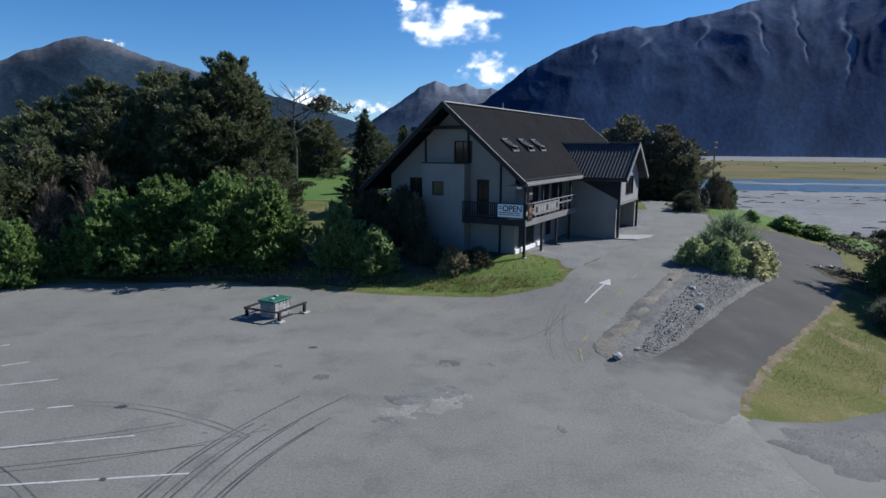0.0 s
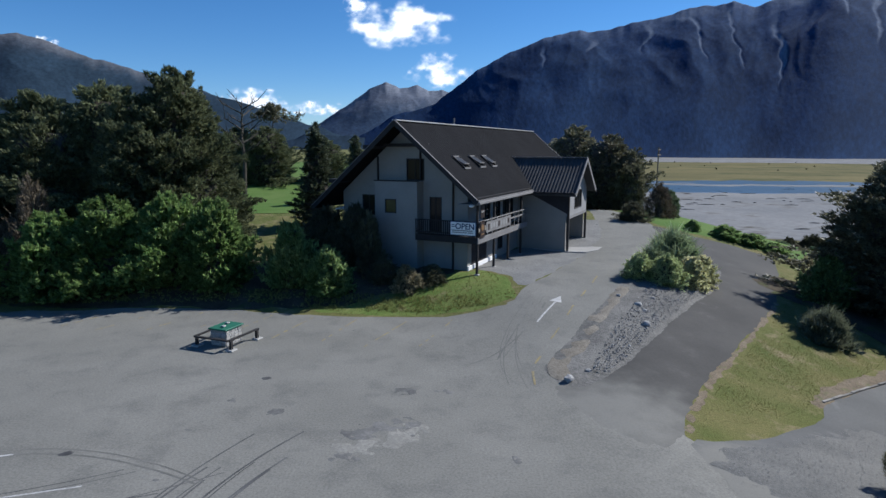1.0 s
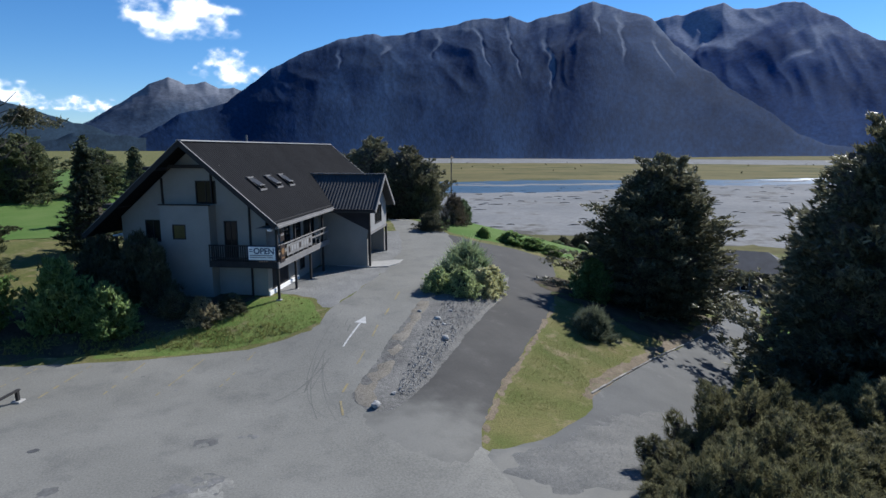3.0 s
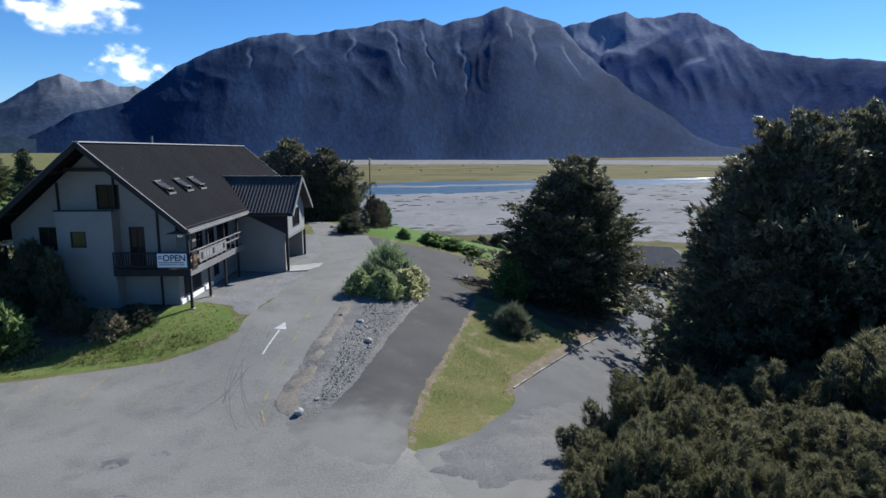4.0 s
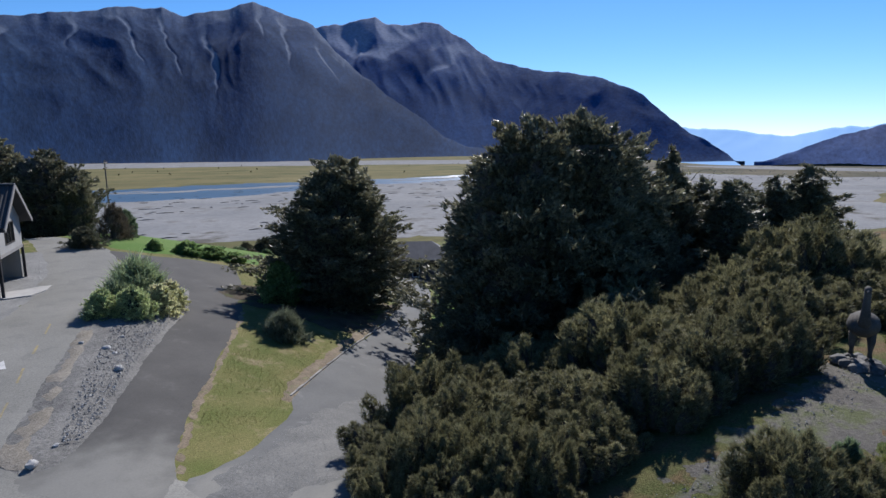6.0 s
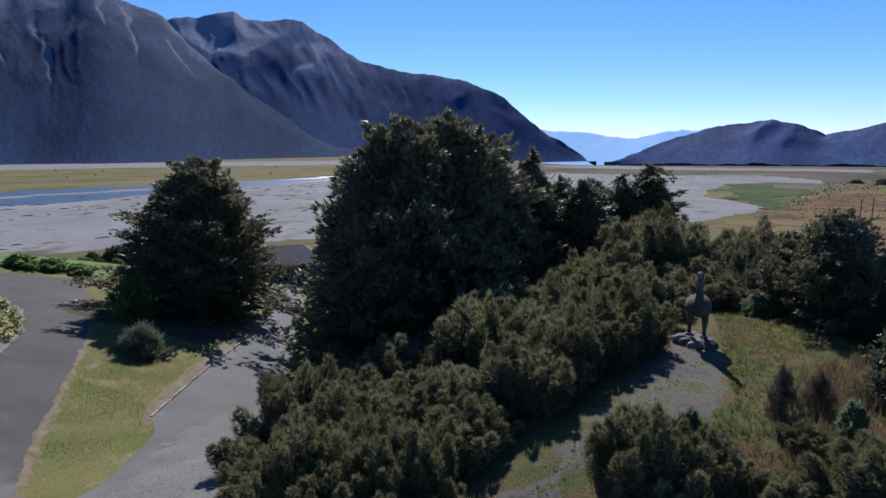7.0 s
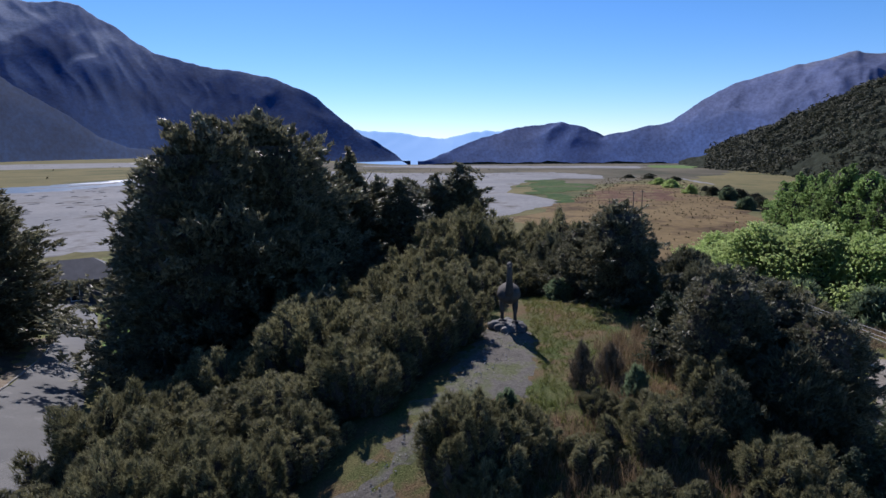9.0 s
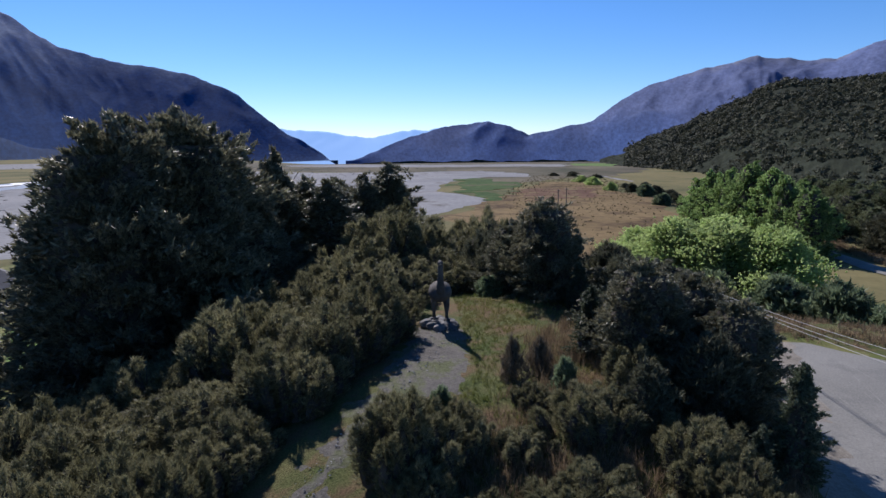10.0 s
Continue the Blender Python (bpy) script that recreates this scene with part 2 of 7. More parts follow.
pole_wood = surface("pole_wood", (0.13, 0.11, 0.09), (0.18, 0.155, 0.13), big=2, fine=10, rough=0.9, bump=0.2, grain=0.2)
wire_mat = surface("wire", (0.32, 0.32, 0.31), (0.36, 0.36, 0.35), big=1, fine=5, rough=0.5, bump=0, grain=0.05)
statue_mat = surface("statue_stone", (0.055, 0.049, 0.043), (0.105, 0.094, 0.080), big=1.2, fine=12, rough=0.85, bump=0.5, depth=0.03, grain=0.25)


def leaf(name, c1, c2, tr=0.3, isl=0.5, rough=0.6, spec=0.22):
    return surface(name, c1, c2, big=0.5, fine=2.5, rough=rough, bump=0, grain=0.25, island=isl, per_object=0.16, translucent=tr, spec=spec)


leaf_beech = leaf("beech_leaves", (0.096, 0.096, 0.056), (0.215, 0.208, 0.130), tr=0.34, rough=0.52, spec=0.42)
leaf_forest = leaf("forest_leaves", (0.095, 0.115, 0.058), (0.180, 0.200, 0.104), tr=0.40, rough=0.65, spec=0.2)
leaf_conifer = leaf("conifer_needles", (0.062, 0.080, 0.045), (0.112, 0.130, 0.076), tr=0.32)
leaf_hedge = leaf("hedge_leaves", (0.140, 0.225, 0.068), (0.235, 0.33, 0.115), tr=0.66)
leaf_kanuka = leaf("kanuka_leaves", (0.112, 0.111, 0.055), (0.214, 0.205, 0.110), tr=0.44)
leaf_shrub = leaf("shrub_leaves", (0.17, 0.26, 0.09), (0.27, 0.36, 0.14), tr=0.6)
leaf_dark = leaf("dark_shrub_leaves", (0.068, 0.072, 0.045), (0.124, 0.126, 0.076), tr=0.3)
leaf_willow = leaf("willow_leaves", (0.34, 0.44, 0.155), (0.45, 0.54, 0.23), tr=0.72, isl=0.15)
leaf_poplar = leaf("poplar_leaves", (0.17, 0.26, 0.085), (0.26, 0.36, 0.13), tr=0.62)
leaf_flax = leaf("flax_blades", (0.2, 0.27, 0.14), (0.33, 0.39, 0.22), tr=0.45)
leaf_silver = leaf("pale_shrub_leaves", (0.42, 0.43, 0.22), (0.7, 0.66, 0.42), tr=0.5)
# Brownish copy of the pale shrub leaves, darkened for the lodge's shade.
leaf_dun_shaded = leaf("dun_shaded_leaves", (0.17, 0.155, 0.085), (0.33, 0.29, 0.19), tr=0.4)
leaf_brown = leaf("brown_twigs", (0.115, 0.098, 0.069), (0.184, 0.149, 0.103), tr=0.2)
marsh_grass = surface("marsh_grass", (0.036, 0.068, 0.022), (0.066, 0.098, 0.034), big=0.05, fine=0.3, rough=1, bump=0, grain=0.35, third=(0.088, 0.082, 0.050), third_scale=0.05, third_at=(0.56, 0.66), spec=0.05)
leaf_hill = surface("hill_scrub_leaves", (0.036, 0.043, 0.026), (0.074, 0.076, 0.045), big=0.03, fine=0.4, rough=0.8, bump=0, grain=0.3, island=0.4, translucent=0.15, spec=0.15)
leaf_hebe = leaf("hebe_leaves", (0.32, 0.38, 0.17), (0.46, 0.52, 0.27), tr=0.5)
leaf_tussock = leaf("tussock_blades", (0.085, 0.10, 0.062), (0.16, 0.175, 0.115), tr=0.4)
leaf_sage = leaf("sage_leaves", (0.115, 0.155, 0.085), (0.180, 0.230, 0.130), tr=0.48)

slate_board = surface("slate_board", (0.055, 0.060, 0.072), (0.080, 0.086, 0.100), big=0.8, fine=12, rough=0.8, bump=0.1, grain=0.12)
# Skylight panes kept dull and dark, so that they mirror little sky.
matt_glass = surface("matt_glass", (0.020, 0.022, 0.026), (0.032, 0.034, 0.038), big=2, fine=12, rough=0.5, bump=0, grain=0.2, spec=0.12)
glass = bpy.data.materials.new("window_glass")
glass.use_nodes = True
gp = glass.node_tree.nodes["Principled BSDF"]
gp.inputs["Base Color"].default_value = (0.012, 0.014, 0.016, 1)
gp.inputs["Roughness"].default_value = 0.06
gp.inputs["Specular IOR Level"].default_value = 0.3
amber_glass = surface("amber_blind", (0.07, 0.06, 0.02), (0.10, 0.085, 0.03), big=2, fine=9, rough=0.25, bump=0, grain=0.1)

water_mat = bpy.data.materials.new("river_water")
water_mat.use_nodes = True
wt = water_mat.node_tree
wp = wt.nodes["Principled BSDF"]
wp.inputs["Base Color"].default_value = (0.065, 0.115, 0.165, 1)
wp.inputs["Roughness"].default_value = 0.3
wb, wz, wg = wt.nodes.new("ShaderNodeBump"), wt.nodes.new("ShaderNodeTexNoise"), wt.nodes.new("ShaderNodeNewGeometry")
wz.inputs["Scale"].default_value, wz.inputs["Detail"].default_value = 0.25, 4
wb.inputs["Strength"].default_value, wb.inputs["Distance"].default_value = 0.35, 0.8
wt.links.new(wg.outputs["Position"], wz.inputs["Vector"])
wt.links.new(wz.outputs["Fac"], wb.inputs["Height"])
wt.links.new(wb.outputs["Normal"], wp.inputs["Normal"])
foam = surface("foam", (0.55, 0.58, 0.6), (0.7, 0.72, 0.74), big=0.1, fine=0.8, rough=0.8, bump=0, grain=0.15)


# ---- mesh helpers ----
def part(name, bm, material, parent=None, label="", smooth=False):
    """One bmesh as one mesh object, under a thing or a part if given."""
    me = bpy.data.meshes.new(name)
    bmesh.ops.recalc_face_normals(bm, faces=bm.faces[:])
    bm.to_mesh(me)
    bm.free()
    if smooth:
        me.polygons.foreach_set("use_smooth", [True] * len(me.polygons))
    me.materials.append(material)
    ob = new(name, me)
    if parent:
        ob.parent = parent
    return tagged(ob, label)


def thing(name, m, label, category, group="", kind=""):
    """A top-level Empty at the base of a thing."""
    ob = new(name)
    ob.matrix_world = m
    ob.empty_display_size = 0.3
    return tagged(ob, label, category, group, kind)


def np_mesh(name, verts, faces, material, smooth=False):
    """A mesh from arrays: verts (n, 3), faces (m, 3 or 4)."""
    me = bpy.data.meshes.new(name)
    n, m, k = len(verts), len(faces), faces.shape[1]
    me.vertices.add(n)
    me.vertices.foreach_set("co", np.asarray(verts, np.float32).ravel())
    me.loops.add(m * k)
    me.loops.foreach_set("vertex_index", np.asarray(faces, np.int32).ravel())
    me.polygons.add(m)
    me.polygons.foreach_set("loop_start", np.arange(0, m * k, k, dtype=np.int32))
    me.polygons.foreach_set("use_smooth", np.full(m, smooth))
    me.update(calc_edges=True)
    me.materials.append(material)
    return me


def box(bm, lo, hi, bevel=0.0):
    r = bmesh.ops.create_cube(bm, size=1)
    bmesh.ops.transform(bm, verts=r["verts"], matrix=Matrix.Translation([(a + b) / 2 for a, b in zip(lo, hi)]) @ Matrix.Diagonal([b - a for a, b in zip(lo, hi)] + [1]))
    if bevel:
        bmesh.ops.bevel(bm, geom=list({e for v in r["verts"] for e in v.link_edges}), offset=bevel, segments=1, affect="EDGES")
    return bm


def beam(bm, a, b, w, h, up=(0, 0, 1)):
    """A squared beam from a to b, w wide and h high."""
    a, b = Vector(a), Vector(b)
    d = (b - a).normalized()
    s = d.cross(Vector(up))
    s = s.normalized() if s.length > 1e-4 else Vector((1, 0, 0))
    n = s.cross(d)
    vs = []
    for p in (a, b):
        for i, j in ((-1, -1), (1, -1), (1, 1), (-1, 1)):
            vs.append(bm.verts.new(p + s * (i * w / 2) + n * (j * h / 2)))
    for f in ((0, 1, 2, 3), (7, 6, 5, 4), (0, 4, 5, 1), (1, 5, 6, 2), (2, 6, 7, 3), (3, 7, 4, 0)):
        bm.faces.new([vs[i] for i in f])
    return bm


def tube(bm, pts, radii, sides=8):
    """A tapered tube through points."""
    rings = []
    for i, p in enumerate(pts):
        d = (Vector(pts[min(i + 1, len(pts) - 1)]) - Vector(pts[max(i - 1, 0)])).normalized()
        s = d.cross(Vector((0.31, 0.95, 0.1))).normalized()
        n = s.cross(d)
        rings.append([bm.verts.new(Vector(p) + (s * math.cos(a) + n * math.sin(a)) * radii[i]) for a in [2 * math.pi * k / sides for k in range(sides)]])
    for r, q in zip(rings, rings[1:]):
        for k in range(sides):
            bm.faces.new((r[k], r[(k + 1) % sides], q[(k + 1) % sides], q[k]))
    for r in (rings[0], rings[-1][::-1]):
        bm.faces.new(r)
    return bm


def clip(poly, keep):
    """A polygon's part in which keep(p) >= 0, for a keep that is linear along each edge."""
    out = []
    for a, b in zip(poly, poly[1:] + poly[:1]):
        fa, fb = keep(a), keep(b)
        if fa >= 0:
            out.append(a)
        if (fa >= 0) != (fb >= 0):
            s = fa / (fa - fb)
            out.append(tuple(p + (q - p) * s for p, q in zip(a, b)))
    return out


def prism(bm, poly, at, thick, axis):
    """A flat polygon (in the two axes other than axis) given thickness from at to at + thick."""
    rings = []
    for k in (at, at + thick):
        ring = []
        for p in poly:
            c = list(p)
            c.insert(axis, k)
            ring.append(bm.verts.new(c))
        rings.append(ring)
    bm.faces.new(rings[0])
    bm.faces.new(rings[1][::-1])
    n = len(poly)
    for i in range(n):
        bm.faces.new((rings[0][i], rings[1][i], rings[1][(i + 1) % n], rings[0][(i + 1) % n]))


def vnoise(x, y, seed=0):
    """Smooth value noise in -1..1 on arrays."""
    xi, yi = np.floor(x).astype(np.int64), np.floor(y).astype(np.int64)
    xf, yf = x - xi, y - yi

    def h(a, b):
        n = (a * 374761393 + b * 668265263 + seed * 974711) & 0xFFFFFFFF
        n = ((n ^ (n >> 13)) * 1274126177) & 0xFFFFFFFF
        return ((n ^ (n >> 16)) & 0xFFFF) / 32767.5 - 1

    u, v = xf * xf * (3 - 2 * xf), yf * yf * (3 - 2 * yf)
    return (h(xi, yi) * (1 - u) + h(xi + 1, yi) * u) * (1 - v) + (h(xi, yi + 1) * (1 - u) + h(xi + 1, yi + 1) * u) * v


def fbm(x, y, seed=0, octaves=4):
    return sum(vnoise(x * 2 ** k, y * 2 ** k, seed + k) / 2 ** k for k in range(octaves))


def sstep(a, b, x):
    t = np.clip((x - a) / (b - a), 0, 1)
    return t * t * (3 - 2 * t)


# ---- the lie of the land ----
VALLEY = -10.0


def valley_floor(x, y):
    """Height of the river flats, tilted down beyond 780 m so that the horizon fits the camera's view."""
    d, az = np.hypot(x, y), np.degrees(np.arctan2(x, y))
    return VALLEY - 0.0245 * np.maximum(0, d - 780) * sstep(58, 74, az) * sstep(-150, -120, -az)


def land(x, y):
    """Height of the ground: a flat car park, a rise to the house, a fall to the lower road, a mound, and the river flats below."""
    x, y = np.asarray(x, float), np.asarray(y, float)
    hl = 1.25 * sstep(32.5, 39, y) + 0.9 * sstep(46, 62, y)
    hr = 1.25 * sstep(21, 40, y) + 0.9 * sstep(46, 62, y)
    b = sstep(-2, 6, x)
    up = hl * (1 - b) + hr * b + 3.0 * sstep(55, 120, y) * sstep(-12, 10, -x)
    w = x - (7 + 0.35 * np.maximum(0, y - 20))
    down = np.minimum(0.22 * (w + np.sqrt(w * w + 2)) / 2 * sstep(8, 24, y), 9)
    mound = 2.2 * np.exp(-(((x - 27) / 13) ** 4) - (y / 8.5) ** 4)
    h = up - down + mound
    d, az = np.hypot(x, y), np.degrees(np.arctan2(x, y))
    k = np.clip((az - 60) / 20, 0, 1)
    k2 = np.clip((az - 98) / 12, 0, 1)
    m = sstep(-8, 8, az) * np.clip((d - (72 - 24 * k - 8 * k2)) / (38 - k - 12 * k2), 0, 1)
    m = m * m * (3 - 2 * m)
    return h * (1 - m) + valley_floor(x, y) * m


def ground_z(x, y):
    return float(land(x, y))


def inside(px, py, poly):
    """Signed distance to a polygon, positive inside."""
    d = np.full(px.shape, 1e9)
    odd = np.zeros(px.shape, bool)
    n = len(poly)
    for i in range(n):
        (ax, ay), (bx, by) = poly[i], poly[(i + 1) % n]
        ex, ey = bx - ax, by - ay
        t = np.clip(((px - ax) * ex + (py - ay) * ey) / (ex * ex + ey * ey), 0, 1)
        d = np.minimum(d, np.hypot(px - ax - t * ex, py - ay - t * ey))
        cross = ((ay > py) != (by > py)) & (px < ex * (py - ay) / (ey if ey else 1e-9) + ax)
        odd ^= cross
    return np.where(odd, d, -d)


def patch(name, poly, material, label, category, step=0.7, lift=0.03, ragged=0.12, wave=1.3, seed=3, height=land, kind="structure", bulge=0.0):
    """A sheet that lies on the ground inside an outline, with an uneven edge."""
    xs, ys = [p[0] for p in poly], [p[1] for p in poly]
    gx, gy = np.arange(min(xs) - step, max(xs) + step * 1.5, step), np.arange(min(ys) - step, max(ys) + step * 1.5, step)
    X, Y = np.meshgrid(gx, gy)
    S = inside(X, Y, poly) + ragged * fbm(X / wave, Y / wave, seed, 3)
    Z = height(X, Y) + 0.001 + lift * sstep(0, min(0.5, step), S)
    if bulge:
        Z = Z + bulge * sstep(0, 1.5, S)
    verts, index, faces = [], {}, []

    def vert(p):
        key = (round(p[0], 3), round(p[1], 3))
        if key not in index:
            index[key] = len(verts)
            verts.append(p[:3])
        return index[key]

    any_in = np.maximum(np.maximum(S[:-1, :-1], S[1:, :-1]), np.maximum(S[:-1, 1:], S[1:, 1:])) > 0
    for j, i in zip(*np.nonzero(any_in)):
        c = [(X[a, b], Y[a, b], Z[a, b], S[a, b]) for a, b in ((j, i), (j, i + 1), (j + 1, i + 1), (j + 1, i))]
        q = c if min(p[3] for p in c) >= 0 else clip(c, lambda p: p[3])
        ids = []
        for p in q:
            k = vert(p)
            if k not in ids:
                ids.append(k)
        if len(ids) >= 3:
            faces.append(ids)
    me = bpy.data.meshes.new(name)
    me.from_pydata(verts, [], faces)
    me.polygons.foreach_set("use_smooth", [True] * len(me.polygons))
    me.materials.append(material)
    return tagged(new(name, me), label, category, kind=kind)


def strip(name, pts, width, material, parent, lift=0.018, breaks=0.0, seed=1):
    """A painted or rubbed line on the ground along points, with gaps where it is worn."""
    rng = np.random.default_rng(seed)
    P = np.array(pts, float)
    seg = np.hypot(*np.diff(P, axis=0).T)
    s = np.concatenate([[0], np.cumsum(seg)])
    n = max(2, int(s[-1] / 0.35))
    q = np.linspace(0, s[-1], n + 1)
    c = np.stack([np.interp(q, s, P[:, 0]), np.interp(q, s, P[:, 1])], 1)
    d = np.gradient(c, axis=0)
    nrm = np.stack([-d[:, 1], d[:, 0]], 1) / np.maximum(np.hypot(d[:, 0], d[:, 1]), 1e-6)[:, None]
    w = width / 2 * (1 + 0.2 * rng.normal(size=(n + 1, 2)) * (breaks > 0))
    a, b = c + nrm * w[:, :1], c - nrm * w[:, 1:]
    v = np.concatenate([np.column_stack([a, land(a[:, 0], a[:, 1]) + lift]), np.column_stack([b, land(b[:, 0], b[:, 1]) + lift])])
    f = np.array([[i, i + 1, n + 2 + i, n + 1 + i] for i in range(n) if i == 0 or rng.random() >= breaks])
    ob = new(name, np_mesh(name, v, f, material))
    ob.parent = parent
    return ob


def along(line, w):
    """An outline round a line of points, w to each side."""
    P = np.array(line, float)
    d = np.gradient(P, axis=0)
    n = np.stack([-d[:, 1], d[:, 0]], 1) / np.hypot(d[:, 0], d[:, 1])[:, None]
    return [tuple(p) for p in P + n * w] + [tuple(p) for p in (P - n * w)[::-1]]


# ---- ground ----
def build_ground():
    az = np.concatenate([np.arange(-65, 145, 0.6), np.arange(145, 295, 5.0)])
    r = 3 * 1.02 ** np.arange(0, 376)
    A, R = np.meshgrid(np.radians(az), r)
    X, Y = R * np.sin(A), R * np.cos(A)
    Z = land(X, Y)
    n, m = A.shape
    v = np.column_stack([X.ravel(), Y.ravel(), Z.ravel()])
    i, j = np.meshgrid(np.arange(n - 1), np.arange(m), indexing="ij")
    k = (j + 1) % m
    f = np.stack([i * m + j, i * m + k, (i + 1) * m + k, (i + 1) * m + j], -1).reshape(-1, 4)
    c = len(v)
    v = np.vstack([v, [[0, 0, ground_z(0, 0)]]])
    me = np_mesh("ground", v, f[:, ::-1], lawn_mat, True)
    bm = bmesh.new()
    bm.from_mesh(me)
    bm.verts.ensure_lookup_table()
    for q in range(m):
        bm.faces.new((bm.verts[c], bm.verts[(q + 1) % m], bm.verts[q]))
    bm.to_mesh(me)
    bm.free()
    tagged(new("ground", me), "rolling ground of green and sun-dried yellow grass", "ground", kind="structure")


build_ground()

CAR_PARK = [(-70, 31), (-29.5, 32.5), (-24.5, 33.2), (-19.4, 33.6), (-12.3, 33.6), (-7, 32.7), (-4.7, 32.5), (-1.2, 32.5), (1.9, 32.4), (4.2, 33.8), (5.4, 30),
            (4.6, 25), (4.9, 22.6), (6.2, 22.2), (8.3, 19.4), (8.7, 17.2), (9.0, 14), (8.6, 9), (8.6, -6), (13, -9.2), (17.3, -9.6), (22, -11.2), (28.6, -13.8), (33.6, -14.9),
            (33.2, -16.4), (30.4, -19), (25, -27), (17, -45), (-70, -45)]
DRIVE = [(4.0, 33.6), (4.6, 35.3), (6.05, 37.4), (10.5, 45.9), (13.3, 53), (14.9, 60.9), (16.5, 72.4), (17.8, 78), (19.2, 67.8), (19.7, 58), (18.6, 51.5),
         (15, 45.3), (11.2, 36.8), (8.5, 32), (5.9, 27.2), (4.5, 24.3), (3.6, 26), (3.3, 30)]
LANE = [(3.8, 22.9), (4.6, 23.0), (5.6, 23.1), (6.85, 24.2), (8.5, 26.3), (11.3, 30.4), (14.1, 34.3), (17.5, 38.6), (20.4, 44.8), (20.3, 49), (18.6, 51.5), (19.6, 58), (22.4, 56.4), (26.3, 56.2),
        (29.5, 54.5), (26.9, 48.3), (21.2, 38), (18.8, 34.7), (14.3, 28.7), (11.5, 25.1), (8.9, 21), (8.3, 19.2), (7.6, 18.2), (6.6, 18.3), (5.7, 19.2), (4.8, 20.8)]
LOWER = [(8.2, 19.3), (9.3, 19.3), (11.1, 20.1), (12.9, 21.4), (15.7, 23.6), (16.5, 25.1), (20.0, 27.5), (24.2, 30.3), (29.2, 33.4), (33.2, 36.0), (39.6, 41.2), (43.0, 44.6), (44.8, 47.8), (50, 56), (57, 62),
         (66, 60), (55, 53.5), (52.5, 49.4), (42.4, 40.0), (34.2, 32.6), (27.0, 27.0), (19.6, 20.6), (12.9, 14.2), (11, 12.3), (8.7, 13), (8.3, 17.3)]
APRON = [(8.6, 17.6), (8.9, 18.7), (10.7, 19.5), (12.8, 21.0), (15.8, 22.9), (20.1, 24.3), (20.4, 22.5), (17.7, 18.9), (14.1, 15.5), (9.6, 15.7), (8.6, 16.4)]
COURT = [(4.4, 35.2), (6.1, 37.7), (10.8, 46.0), (13.6, 53), (15.2, 61), (12.5, 61), (6, 49), (1.4, 41.4), (2.6, 39.8), (4.1, 37.9)]
ISLAND = [(4.8, 22.8), (4.25, 24.6), (5.7, 27.3), (8.3, 32.1), (11.0, 36.9), (14.8, 45.4), (18.4, 51.4), (20.3, 49.1), (20.6, 44.8), (17.8, 38.5), (14.4, 34.2), (11.6, 30.3), (8.8, 26.2), (7.0, 23.9), (5.8, 22.8)]
TRACK = [(12.6, 7.1), (14.3, 6.9), (16.2, 6.3), (18, 5.7), (20.6, 4.9), (24.4, 4.2), (27.3, 4.2), (28.2, 3.0), (26.0, 2.0), (22.8, 2.5), (20.3, 3.7), (18.1, 4.4), (16.3, 4.9), (14.6, 5.5), (12.6, 5.7)]
patch("road", CAR_PARK, asphalt, "wide worn grey asphalt car park with faded bays", "car park", 1.0, 0.012, 0.22, 1.7)
patch("road", DRIVE, asphalt, "asphalt driveway climbing past the lodge", "driveway", 0.6, 0.018, 0.15, 1.2, 5)
patch("road", LANE, asphalt_dark, "darker tarred lane curving round the stony island", "lane", 0.5, 0.024, 0.10, 1.2, 7)
patch("road", LOWER, asphalt_road, "grey sealed road running down between kerb and bushes", "road", 0.5, 0.030, 0.08, 1.2, 9)
patch("ground", APRON, gravel, "loose grey gravel apron at the road mouth", "gravel", 0.4, 0.062, 0.4, 0.6, 11)
patch("ground", COURT, court_gravel, "light grey gravel forecourt beside the lodge", "gravel", 0.5, 0.015, 0.3, 1.0, 13)
patch("ground", ISLAND, island_gravel, "sloping traffic island of loose grey stones", "gravel", 0.35, 0.040, 0.08, 0.9, 15, bulge=0.10)
patch("ground", [(4.7, 23.2), (4.6, 24.8), (6.0, 27.4), (8.4, 32.1), (11.0, 36.6), (12.0, 36.6), (10.3, 33.2), (8.2, 29.2), (6.7, 26.0), (5.6, 23.9), (5.2, 23.2)], dirt, "dry earth and dead grass along the driveway edge", "verge", 0.3, 0.075, 0.35, 0.8, 17, bulge=0.10)
# Dark sheet that deepens the beech's shadow on the lawn by colour.
patch("ground", [(22.6, 42.5), (23.6, 38.6), (25, 35.4), (26.6, 33.8), (29.4, 34.6), (32.6, 36.8), (36.2, 39.8), (39.4, 43), (38.6, 46.6), (34, 49), (28, 48.2), (24, 46)], litter_and_shade, "leaf litter under the roadside beech, darkened for its shade", "soil", 0.4, 0.085, 0.9, 1.2, 46)
# Soil under the hedge; its dark colour also paints the lodge's shadow.
patch("ground", [(-60, 33.2), (-36, 33.8), (-26, 34.0), (-19, 33.9), (-12.4, 33.8), (-8.6, 33.7), (-6.0, 34.2), (-3.6, 35.6), (0.6, 38.2), (0.4, 41), (-9.5, 44), (-16, 43), (-24, 42), (-44, 42), (-60, 40)], litter_and_shade, "leaf litter and bare soil under the hedge, darkened for shade", "soil", 0.6, 0.024, 0.5, 1.1, 45)
